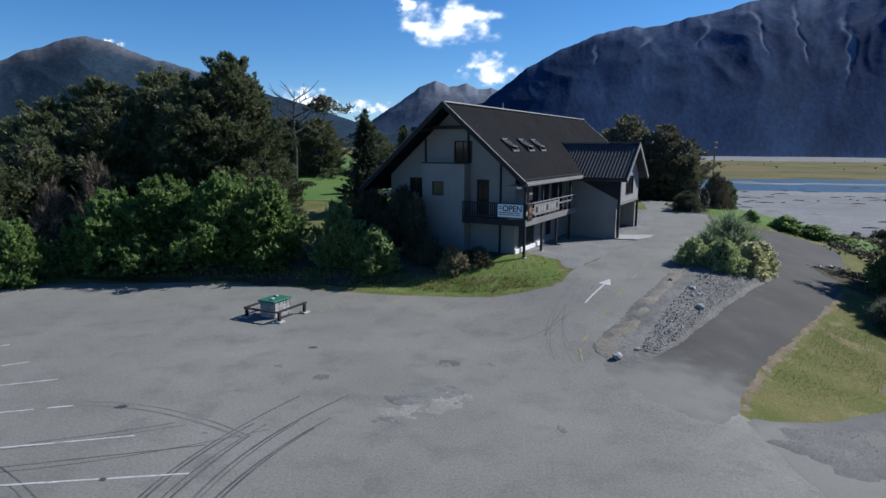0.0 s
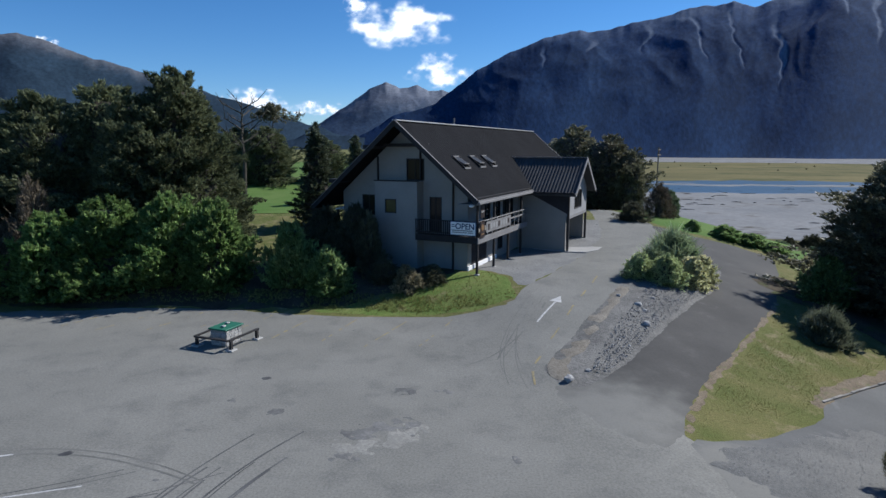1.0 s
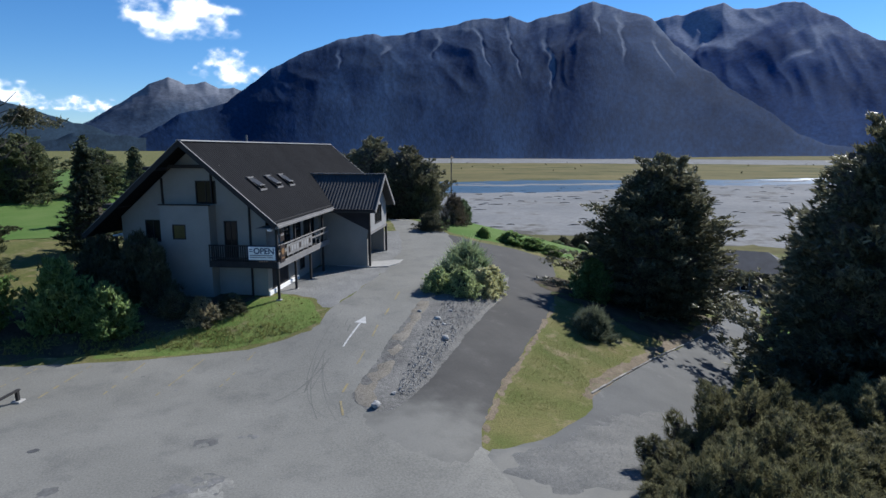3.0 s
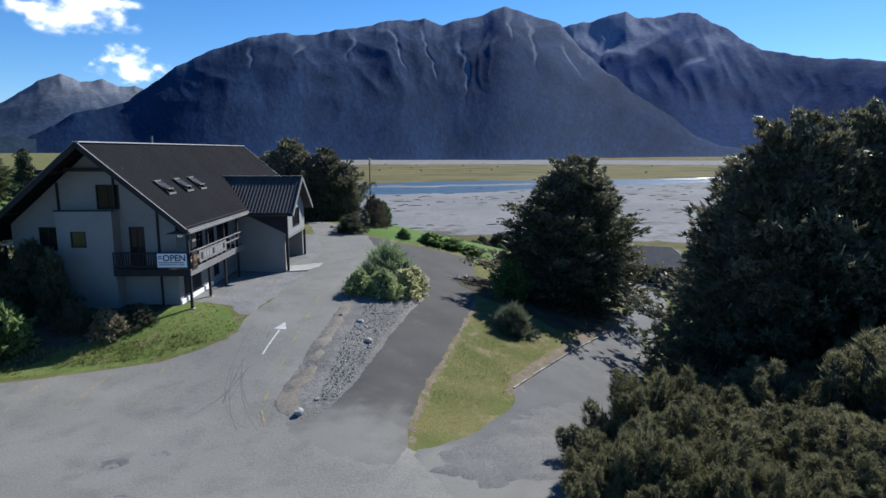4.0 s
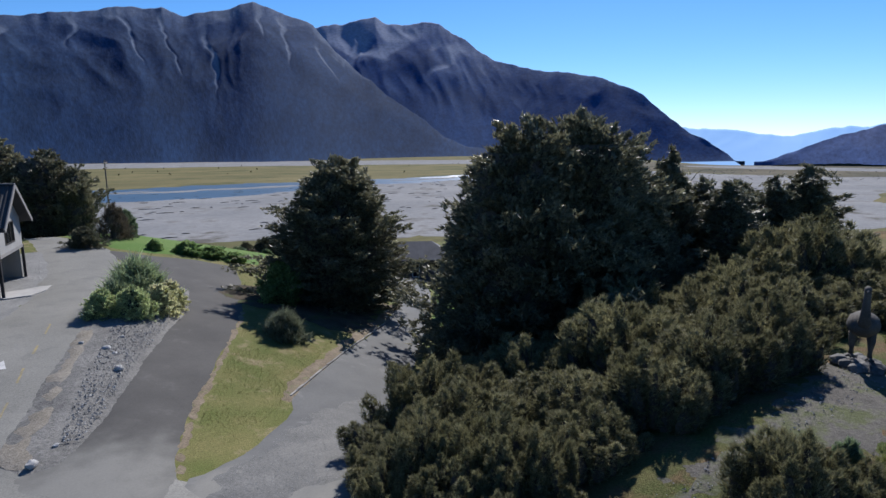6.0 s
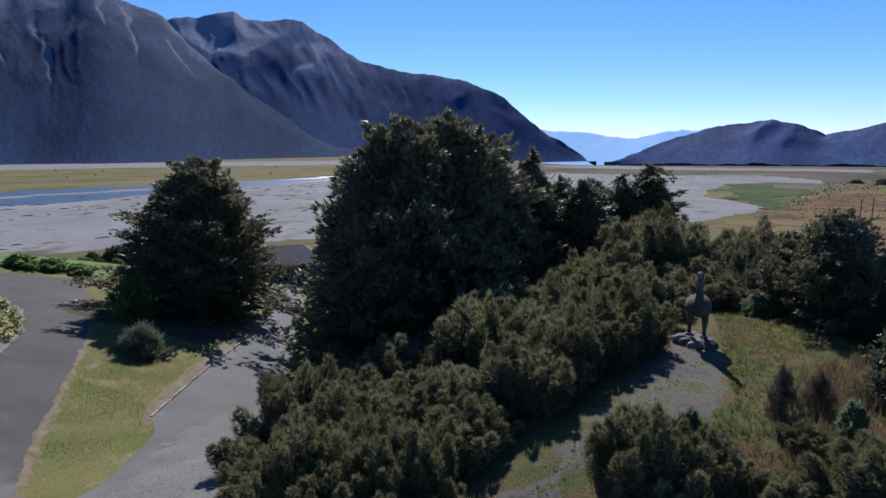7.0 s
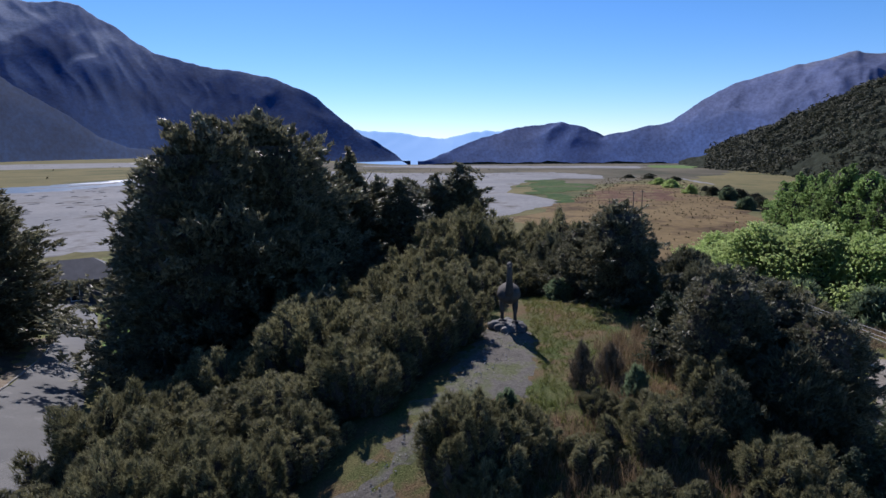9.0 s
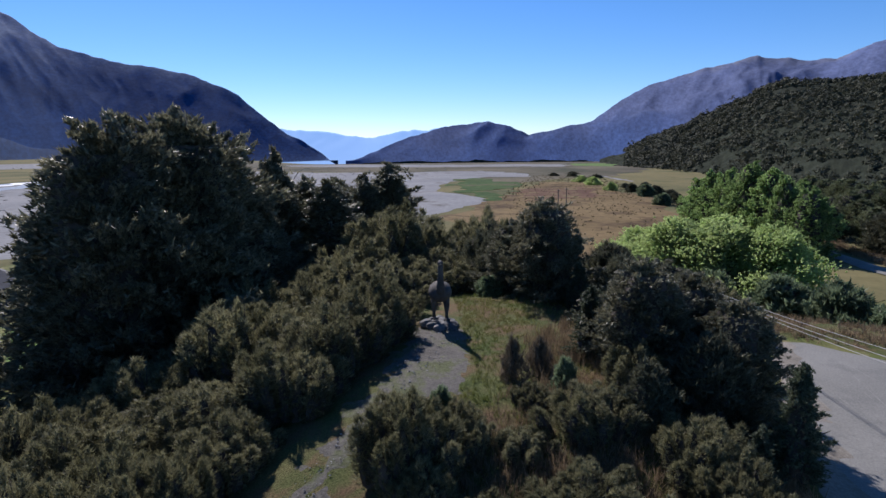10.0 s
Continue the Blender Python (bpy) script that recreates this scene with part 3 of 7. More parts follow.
# Green grass is kept to the part of the bank outside that shadow.
patch("ground", [(-8.4, 33.5), (-4.6, 32.9), (1.8, 32.8), (4.0, 34.2), (4.2, 35.6), (3.8, 37.7), (2.4, 39.6), (-2, 37.6), (-3.6, 35.2), (-6, 34.2)], bank_grass, "green grassy bank below the lodge", "lawn", 0.4, 0.02, 0.15, 1.0, 18)
patch("ground", along([(17.6, -9.9), (20, -10.6), (22.4, -11.2), (25.4, -12.3), (28.8, -13.5), (33.4, -14.5)], 0.65), dirt, "sandy verge between the shrubs and the sealed yard", "verge", 0.25, 0.03, 0.4, 0.9, 44)
patch("ground", [(28.4, 4.2), (27.2, 2.4), (25.0, 1.8), (22.6, 1.4), (20.6, 2.0), (19.4, 3.2), (18.2, 5.4), (20.2, 5.8), (22.6, 5.0), (25.2, 4.8)], track_mat, "worn stony ground below the statue", "bare ground", 0.2, 0.019, 0.9, 1.1, 43)
patch("ground", TRACK, track_mat, "stony grey foot track over the mound", "track", 0.2, 0.022, 0.85, 0.8, 19)
patch("ground", [(11.4, -8), (16, -9), (22, -10.6), (28, -12), (34, -10), (41, -5), (44, 2), (42, 8), (34, 10), (26, 11), (19, 10), (13.5, 8.5), (11, 6), (10.6, 0)], mound_grass, "rough tawny and green grass on the shrubby mound", "grass", 0.5, 0.016, 0.5, 1.3, 20)
patch("ground", [(27.8, 2.2), (29.6, 3.6), (33, 2.6), (35, 0.4), (34.6, -2.4), (31, -3.2), (27.6, -1.6), (25.6, 0.4)], mound_grass, "fresh green grass beside the statue", "grass", 0.4, 0.030, 0.7, 1.2, 49)
patch("ground", [(22.6, 57.5), (28, 57.6), (33, 56), (36, 60), (44, 69), (36, 80), (26, 84), (19.5, 84), (19.8, 68), (20.3, 58.8)], lush, "mown bright green lawn at the terrace edge", "lawn", 0.9, 0.03, 0.3, 2.0, 21)
patch("ground", [(-60, 72), (-30, 62), (-17, 65), (-12, 76), (-13, 170), (-40, 190), (-90, 170)], lush, "bright green field behind the trees", "field", 3.0, 0.05, 0.5, 3.0, 23)

patch("ground", [(34.6, 32.4), (42.6, 39.6), (52.6, 48.8), (56, 46), (45, 37), (37, 30.6)], lush, "narrow green grass strip beside the lower road", "lawn", 0.6, 0.025, 0.3, 1.2, 46)
patch("ground", [(33.9, -15.2), (37, -13.4), (47, -15), (62, -24), (66, -36), (56, -44), (40, -36), (30.6, -19.4), (33.4, -16.6)], mound_grass, "rough tawny grass verge beyond the yard", "verge", 0.8, 0.02, 0.6, 1.6, 47)

flat = valley_floor
patch("ground", [(-150, 1700), (-100, 330), (-40, 210), (60, 125), (120, 80), (150, 30), (125, 0), (100, -14), (80, -50), (140, -95), (500, -170), (1500, -500), (3000, -600), (3400, 600), (1500, 1400), (400, 1900)],
      valley, "wide flat of olive and straw-coloured grass across the valley", "river flat", 24, 0.10, 8, 60, 25, flat)
patch("ground", [(-60, 330), (-20, 210), (40, 140), (75, 118), (105, 95), (140, 60), (165, 42), (177, 32), (185, 23), (198, 17), (229, 5), (242, 9), (269, 23), (321, 33), (375, 28), (408, 11), (412, -16), (462, -26), (525, 19), (503, 90), (517, 163), (600, 300),
                 (560, 345), (405, 335), (300, 320), (210, 342), (127, 352), (40, 385)], riverbed, "broad grey shingle riverbed with drift lines", "riverbed", 9, 0.25, 6, 26, 27, flat)
patch("ground", [(350, -6), (404, -40), (420, -80), (610, -160), (1500, -480), (3000, -580), (3300, 560), (1500, 700), (1000, 620), (620, 330), (520, 160), (480, 40), (410, 20)], heath, "dull brown heath on the lower river flat", "heath", 14, 0.18, 12, 50, 34, flat)
patch("ground", [(691, 260), (635, 114), (624, -64), (701, -72), (743, 133), (794, 298)], riverbed, "pale shingle band on the far plain", "shingle", 12, 0.32, 8, 40, 26, flat)
patch("water", [(-60, 372), (20, 366), (111, 357), (172, 357), (253, 341), (311, 323), (398, 326), (470, 352), (430, 312), (332, 272), (270, 274), (206, 280), (142, 262), (102, 250), (83, 268), (20, 285), (-60, 300)],
      water_mat, "shallow blue braid of the river", "river", 5, 0.40, 9, 26, 29, flat)
for bar in ([(110, 322), (170, 318), (240, 305), (262, 296), (200, 300), (120, 308)], [(20, 338), (90, 336), (140, 330), (90, 326), (30, 326)], [(280, 300), (330, 303), (370, 312), (330, 292), (290, 290)]):
    patch("ground", bar, riverbed, "low grey gravel bar in the river", "gravel bar", 4, 0.55, 4, 14, 28, flat)
patch("water", [(330, 318), (420, 328), (520, 372), (640, 400), (640, 380), (520, 350), (430, 306), (350, 300)], foam, "pale rippling shallows in the river", "rapids", 6, 0.55, 7, 14, 30, flat)
patch("ground", [(-60, 930), (125, 905), (308, 860), (477, 775), (640, 660), (770, 540), (1081, 757), (930, 965), (720, 1150), (460, 1270), (184, 1350), (-100, 1380)], riverbed, "pale shingle band under the far mountain", "shingle", 20, 0.30, 10, 60, 33, flat)
patch("ground", [(96, -12), (130, 2), (150, 6), (176, 18), (227, 4), (258, -4), (357, -24), (338, -50), (275, -53), (239, -59), (192, -54), (152, -45), (100, -30)], paddock, "rough paddock of tawny dry grass and bare red earth", "paddock", 5, 0.3, 4, 14, 35, flat)
patch("ground", [(241, -4), (296, -11), (306, -46), (262, -44), (245, -38), (235, -24), (226, -11)], bare_earth, "bare reddish earth in the paddock", "earth", 3, 0.42, 5, 9, 36, flat)
patch("ground", [(222, 3), (262, 0), (318, -8), (398, -4), (402, 22), (336, 28), (299, 22), (262, 10)], marsh_grass, "green wet patch on the river flat", "marsh", 3, 0.45, 13, 20, 37, flat)
patch("ground", [(610, -113), (640, -72), (723, -78), (703, -136)], lush, "far green pasture strip", "pasture", 9, 0.4, 4, 40, 39, flat)
patch("road", along([(84, -62.5), (96, -61), (110, -61), (120, -61.5), (134, -64)], 1.7), asphalt, "narrow sealed road at the foot of the hill", "road", 1.2, 0.4, 0.4, 4, 48, flat)
patch("ground", along([(352, -75), (376, -71), (404, -69), (428, -66)], 1.6), riverbed, "pale farm track at the foot of the hill", "track", 2.5, 0.4, 0.8, 9, 38, flat)


patch("ground", along([(8.6, 19.8), (9.3, 21.3), (11.8, 25.3), (14.6, 28.9), (19.1, 34.9), (21.4, 38.3)], 0.13), verge_mat, "dry brown fringe of the lawn along the lane", "verge", 0.2, 0.035, 0.12, 0.5, 41)
patch("ground", along([(15.9, 24.6), (17.4, 26.1), (20.6, 28.4), (24.6, 31.1), (29.0, 33.9), (32.8, 36.4), (38.8, 41.2)], 0.38), verge_mat, "bare stony bank between lawn and kerb", "verge", 0.22, 0.035, 0.2, 0.7, 42)


def drift():
    """Dark drift lines and stranded wood on the shingle: one mesh."""
    rng = np.random.default_rng(12)
    n = 900
    X, Y = rng.uniform(0, 640, n), rng.uniform(30, 360, n)
    ok = inside(X, Y, [(40, 150), (105, 100), (186, 45), (270, 34), (370, 60), (520, 40), (640, 40), (640, 300), (430, 300), (280, 270), (130, 310), (30, 320)]) > 3
    X, Y = X[ok], Y[ok]
    n = len(X)
    L, W = rng.uniform(0.6, 4.5, n) * (0.6 + Y / 300), rng.uniform(0.04, 0.11, n)
    a = np.radians(-12 + rng.normal(size=n) * 9)
    d, s = np.stack([np.cos(a), np.sin(a)], 1), np.stack([-np.sin(a), np.cos(a)], 1)
    P = np.stack([X, Y], 1)
    c = [P - d * L[:, None] / 2, P + s * W[:, None], P + d * L[:, None] / 2, P - s * W[:, None]]
    V = np.stack([np.column_stack([q, np.full(n, VALLEY + 0.36 + (0.16 if i % 2 else 0.0))]) for i, q in enumerate(c)], 1).reshape(-1, 3)
    low = V.copy()
    low[:, 2] = VALLEY + 0.2
    k = np.arange(n)[:, None] * 4
    F = np.vstack([k + np.array([0, 3, 2, 1])] + [np.hstack([k + i, k + (i + 1) % 4, k + (i + 1) % 4 + 4 * n, k + i + 4 * n]) for i in range(4)])
    tagged(new("driftwood", np_mesh("driftwood", np.vstack([V, low]), F, drift_wood)), "dark drift lines and stranded wood on the shingle", "driftwood", kind="stuff")


drift()

# ---- mountains ----
def mountain_mat(name, forest, scrub, rock, line, soft, speck=0.05, deep=8, reach=1700.0):
    """Forest low down, tussock above it, scree and rock on top and in the gullies. Distant ranges pass colours with
    blue haze mixed in.
    """
    m = bpy.data.materials.new(name)
    m.use_nodes = True
    nd, ln = m.node_tree.nodes, m.node_tree.links
    p = nd["Principled BSDF"]
    geo, sep = nd.new("ShaderNodeNewGeometry"), nd.new("ShaderNodeSeparateXYZ")
    ln.new(geo.outputs["Position"], sep.inputs[0])
    # grain is mapped by bearing and height, to look even from the camera
    level, bearing, grow, steep = (nd.new("ShaderNodeVectorMath") for _ in range(4))
    level.operation, bearing.operation, grow.operation, steep.operation = "MULTIPLY", "NORMALIZE", "SCALE", "MULTIPLY_ADD"
    level.inputs[1].default_value = (1, 1, 0)
    ln.new(geo.outputs["Position"], level.inputs[0])
    ln.new(level.outputs[0], bearing.inputs[0])
    ln.new(bearing.outputs[0], grow.inputs[0])
    grow.inputs["Scale"].default_value = reach
    ln.new(geo.outputs["Position"], steep.inputs[0])
    steep.inputs[1].default_value = (0, 0, 0.7)
    ln.new(grow.outputs[0], steep.inputs[2])

    def tex(scale, detail):
        n = nd.new("ShaderNodeTexNoise")
        n.inputs["Scale"].default_value, n.inputs["Detail"].default_value, n.inputs["Roughness"].default_value = scale, detail, 0.65
        ln.new(steep.outputs[0], n.inputs["Vector"])
        return n.outputs["Fac"]

    def math_node(op, a, b):
        x = nd.new("ShaderNodeMath")
        x.operation = op
        for s, v in zip(x.inputs, (a, b)):
            if isinstance(v, (int, float)):
                s.default_value = v
            else:
                ln.new(v, s)
        return x.outputs[0]

    def ranged(v, lo, hi):
        r = nd.new("ShaderNodeMapRange")
        r.interpolation_type = "SMOOTHSTEP"
        r.inputs["From Min"].default_value, r.inputs["From Max"].default_value = lo, hi
        ln.new(v, r.inputs["Value"])
        return r.outputs["Result"]

    def blend(f, a, b):
        x = nd.new("ShaderNodeMix")
        x.data_type = "RGBA"
        ln.new(f, x.inputs[0])
        for s, v in ((x.inputs[6], a), (x.inputs[7], b)):
            if isinstance(v, tuple):
                s.default_value = (*v, 1)
            else:
                ln.new(v, s)
        return x.outputs[2]

    at = nd.new("ShaderNodeAttribute")
    at.attribute_name = "scree"
    spur = nd.new("ShaderNodeAttribute")
    spur.attribute_name = "spur"
    patchy = math_node("MULTIPLY", math_node("SUBTRACT", tex(0.004, 6), 0.5), 320.0)
    high = math_node("ADD", sep.outputs["Z"], math_node("ADD", patchy, math_node("MULTIPLY", spur.outputs["Fac"], 70.0)))
    grainy = ranged(tex(speck * 2.4, 5), 0.3, 0.7)
    broad = ranged(tex(0.011, 5), 0.35, 0.65)
    woods = blend(grainy, blend(broad, tuple(c * 0.72 for c in forest), tuple(c * 0.95 for c in forest)), blend(broad, tuple(c * 1.12 for c in forest), tuple(c * 1.5 for c in forest)))
    tops = blend(grainy, blend(broad, tuple(c * 0.72 for c in scrub), tuple(c * 0.98 for c in scrub)), blend(broad, tuple(c * 1.1 for c in scrub), tuple(c * 1.4 for c in scrub)))
    col = blend(ranged(high, line - soft, line + soft), woods, tops)
    loose = math_node("ADD", at.outputs["Fac"], math_node("MULTIPLY", math_node("SUBTRACT", tex(0.02, 6), 0.5), 0.9))
    col = blend(ranged(loose, 0.30, 1.0), col, blend(grainy, tuple(c * 0.85 for c in rock), tuple(c * 1.15 for c in rock)))
    ln.new(col, p.inputs["Base Color"])
    p.inputs["Roughness"].default_value, p.inputs["Specular IOR Level"].default_value = 1.0, 0.05
    bp = nd.new("ShaderNodeBump")
    bp.inputs["Strength"].default_value, bp.inputs["Distance"].default_value = 0.2, deep
    ln.new(tex(speck * 1.8, 4), bp.inputs["Height"])
    ln.new(bp.outputs["Normal"], p.inputs["Normal"])
    return m


def mountain(name, crest, base, dist, material, label, relief=0.05, gullies=300, seed=1, rows=150, step=0.1, curve=1.15, rock_from=0.72, chutes=(), lumps=0.0, pitch=0.0, streaks=0.32, floor=VALLEY):
    """A range: crest is (azimuth, elevation) in degrees seen from the car park, base the distance to its foot, dist to its crest (both may vary with azimuth)."""
    a0, a1 = crest[0][0], crest[-1][0]
    az = np.arange(a0, a1 + step, step)
    el = np.interp(az, [c[0] for c in crest], [c[1] for c in crest]) + 0.10 * fbm(az * 0.8, az * 0, seed + 7, 3)

    def spread(v):
        if not isinstance(v, list):
            return np.full(az.shape, float(v))
        soft = np.hanning(123)
        return np.convolve(np.pad(np.interp(az, [b[0] for b in v], [b[1] for b in v]), 61, mode="edge"), soft / soft.sum(), mode="valid")

    foot, far = spread(base), spread(dist)
    mean = float(np.median(far))
    top = 10.6 + np.tan(np.radians(el)) * far
    bell = np.exp(-np.linspace(-2.2, 2.2, 61) ** 2)
    even = np.convolve(np.pad(top, 30, mode="edge"), bell / bell.sum(), mode="valid")
    if pitch:
        broad = np.convolve(np.pad(even, 30, mode="edge"), bell / bell.sum(), mode="valid")
        foot = np.maximum(foot, far - spread(pitch) * (broad - VALLEY) - 120)
    s = np.linspace(0, 1.0, rows)
    back = np.linspace(1.06, 1.6, 8)
    S, AZ = np.meshgrid(np.concatenate([s, back]), az, indexing="ij")
    TOP, FOOT, FAR = (np.broadcast_to(v, S.shape) for v in (top, foot, far))
    R = FOOT + (FAR - FOOT) * S
    front = np.clip(S, 0, 1)
    blend_top = sstep(0.78, 1.0, front)
    TOP = even[None, :] * (1 - blend_top) + TOP * blend_top
    wx, wy = R * np.sin(np.radians(AZ)), R * np.cos(np.radians(AZ))
    # spurs and gullies run down the face and branch towards the crest
    arc, run = np.radians(AZ - a0) * mean, (R - FAR) / 2.6
    warp = 0.5 * gullies * fbm(arc / gullies / 2.2, run / gullies, seed + 9, 4)
    crease = lambda n: 1 - 2 * np.sqrt(n * n + 0.004)
    ribs = [crease(vnoise((arc + warp * k + tilt * run) / gullies * f, run / gullies * f * 0.8, seed + q)) for q, (f, k, tilt) in enumerate(((1.0, 1.0, 0.0), (2.1, 0.8, 0.55), (2.3, 0.8, -0.6), (4.5, 0.6, 0.4), (4.9, 0.6, -0.5), (9.5, 0.4, 0.2)))]
    shape = 0.26 * ribs[0] + 0.26 * ribs[1] + 0.26 * ribs[2] + 0.15 * ribs[3] + 0.15 * ribs[4] + 0.06 * ribs[5]
    env = np.sin(np.pi * front) ** 0.6 * (0.3 * sstep(0.0, 0.3, front) + 0.7 * sstep(0.3, 0.75, front))
    z = floor - 1 + (TOP - floor) * (front ** curve + env * relief * shape)
    if lumps:
        z = z + lumps * (1 - np.abs(vnoise(wx / 6, wy / 6, seed + 8))) * sstep(0.0, 0.1, front) + 0.5 * lumps * vnoise(wx / 30, wy / 30, seed + 6)
    z = np.where(S > 1, TOP * (1 - (S - 1) * 1.4), z)
    z = np.minimum(z, 10.6 + np.tan(np.radians(np.broadcast_to(el, S.shape) + 0.06)) * R + np.where(S > 0.35, 0, 1e6))
    # loose scree on the tops and in thin streaks down the gully beds
    tall = sstep(180, 360, TOP)
    patch_ = sstep(-0.1, 0.5, fbm(arc / gullies / 1.3, run / gullies * 1.2, seed + 12, 3))
    scree = 0.7 * np.clip((front - rock_from) / (1 - rock_from), 0, 1) * tall
    for q, f in ((1, 0.9), (2, 0.9), (3, 0.6), (4, 0.6)):
        scree = scree + streaks * f * np.clip(ribs[q] - 0.72, 0, 1) / 0.16 * 0.5 * patch_ * sstep(0.42, 0.75, front) * tall
    for a_top, s_top, a_foot, s_foot, wide in chutes:
        f_ = np.clip((s_top - S) / (s_top - s_foot), 0, 1)
        line = a_top + (a_foot - a_top) * f_ + 0.5 * fbm(S * 7, S * 0 + a_top, seed, 3)
        band = np.exp(-((AZ - line) / (1.0 * wide * (1.3 - 0.8 * f_))) ** 2) * sstep(s_foot - 0.03, s_foot + 0.15, S) * sstep(s_top + 0.08, s_top - 0.06, S)
        scree = scree + 0.9 * band
        z = z - 0.006 * band * (TOP - VALLEY) * sstep(0.98, 0.9, S)
    A = np.radians(AZ)
    v = np.column_stack([(R * np.sin(A)).ravel(), (R * np.cos(A)).ravel(), z.ravel()])
    n, m = S.shape
    i, j = np.meshgrid(np.arange(n - 1), np.arange(m - 1), indexing="ij")
    f = np.stack([i * m + j, (i + 1) * m + j, (i + 1) * m + j + 1, i * m + j + 1], -1).reshape(-1, 4)
    me = np_mesh(name, v, f[:, ::-1], material, True)
    for key, val in (("scree", np.clip(scree, 0, 1)), ("spur", -shape)):
        me.attributes.new(key, "FLOAT", "POINT").data.foreach_set("value", val.ravel().astype(np.float32))
    return tagged(new(name, me), label, "mountain", kind="structure")


# Blue air haze is mixed into these ranges' base colours; only mt_near lacks it.
mt_main = mountain_mat("mountain_forest_haze_tint", (0.0115, 0.0305, 0.0755), (0.031, 0.057, 0.120), (0.118, 0.148, 0.210), 350, 130)
mt_second = mountain_mat("mountain_east_haze_tint", (0.0180, 0.049, 0.130), (0.034, 0.070, 0.172), (0.158, 0.195, 0.285), 560, 110)
mt_left = mountain_mat("mountain_left_haze_tint", (0.018, 0.032, 0.050), (0.050, 0.058, 0.075), (0.13, 0.135, 0.15), 420, 90)
mt_snow = mountain_mat("mountain_high_haze_tint", (0.034, 0.054, 0.090), (0.075, 0.090, 0.125), (0.20, 0.215, 0.25), 300, 90)
mt_tussock_hazed = mountain_mat("mountain_tussock_haze_tint", (0.038, 0.068, 0.165), (0.082, 0.104, 0.190), (0.16, 0.172, 0.22), 110, 130)
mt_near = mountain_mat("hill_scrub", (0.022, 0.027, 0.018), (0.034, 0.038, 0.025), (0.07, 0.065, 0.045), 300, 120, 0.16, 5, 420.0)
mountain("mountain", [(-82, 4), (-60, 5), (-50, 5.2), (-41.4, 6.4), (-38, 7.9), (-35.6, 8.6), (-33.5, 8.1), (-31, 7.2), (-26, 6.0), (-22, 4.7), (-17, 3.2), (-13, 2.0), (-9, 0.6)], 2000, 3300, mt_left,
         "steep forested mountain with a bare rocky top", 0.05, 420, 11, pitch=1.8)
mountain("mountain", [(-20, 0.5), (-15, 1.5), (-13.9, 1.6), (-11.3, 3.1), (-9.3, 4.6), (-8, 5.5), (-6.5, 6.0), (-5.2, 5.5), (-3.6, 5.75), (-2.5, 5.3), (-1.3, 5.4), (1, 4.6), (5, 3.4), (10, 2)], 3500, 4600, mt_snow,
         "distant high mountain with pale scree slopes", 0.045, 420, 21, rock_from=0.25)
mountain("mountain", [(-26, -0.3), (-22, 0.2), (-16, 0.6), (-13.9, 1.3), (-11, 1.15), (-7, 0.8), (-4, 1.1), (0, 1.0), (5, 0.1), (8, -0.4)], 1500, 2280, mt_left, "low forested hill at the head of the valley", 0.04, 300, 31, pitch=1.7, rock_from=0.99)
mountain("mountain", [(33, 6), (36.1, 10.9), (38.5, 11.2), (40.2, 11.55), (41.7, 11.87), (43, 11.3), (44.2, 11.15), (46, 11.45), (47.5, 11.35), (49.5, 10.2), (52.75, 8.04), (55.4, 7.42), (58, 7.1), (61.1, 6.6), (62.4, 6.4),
         (64.3, 5.6), (66, 4.8), (68.4, 2.5), (71.5, 0.6), (74.5, -1.5)], 2440, 3900, mt_second, "dark forested mountain painted haze-blue with pale scree gullies below its peaks", 0.065, 480, 41, pitch=1.6, rock_from=0.74, floor=-60,
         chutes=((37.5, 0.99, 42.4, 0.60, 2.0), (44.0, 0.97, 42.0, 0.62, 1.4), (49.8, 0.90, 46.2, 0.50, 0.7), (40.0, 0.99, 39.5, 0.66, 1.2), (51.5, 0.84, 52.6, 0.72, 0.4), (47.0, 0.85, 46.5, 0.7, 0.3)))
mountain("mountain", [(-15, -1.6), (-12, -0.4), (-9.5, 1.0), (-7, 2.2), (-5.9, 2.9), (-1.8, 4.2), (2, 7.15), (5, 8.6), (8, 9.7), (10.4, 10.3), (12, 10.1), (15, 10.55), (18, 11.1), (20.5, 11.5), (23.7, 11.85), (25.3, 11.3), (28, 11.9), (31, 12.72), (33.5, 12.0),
         (36.1, 11.1), (38, 8.9), (40.3, 7.0), (43, 4.9), (45.7, 3.2), (48, 1.2), (51, 0.2), (56, -0.4)], 900, 2350, mt_main, "broad dark forested mountain wall painted haze-blue with gullies and scree", 0.060, 330, 51, pitch=[(-7, 2.3), (3, 2.1), (10, 1.9), (18, 1.75), (56, 1.7)], rock_from=0.78,
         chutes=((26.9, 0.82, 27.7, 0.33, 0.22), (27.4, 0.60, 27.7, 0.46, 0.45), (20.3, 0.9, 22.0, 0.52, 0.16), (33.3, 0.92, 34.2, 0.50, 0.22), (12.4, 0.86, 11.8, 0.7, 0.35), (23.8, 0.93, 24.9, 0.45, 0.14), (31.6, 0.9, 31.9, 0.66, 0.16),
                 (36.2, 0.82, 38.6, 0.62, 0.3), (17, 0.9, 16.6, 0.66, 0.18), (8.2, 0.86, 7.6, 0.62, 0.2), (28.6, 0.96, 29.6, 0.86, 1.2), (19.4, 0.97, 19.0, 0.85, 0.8)))
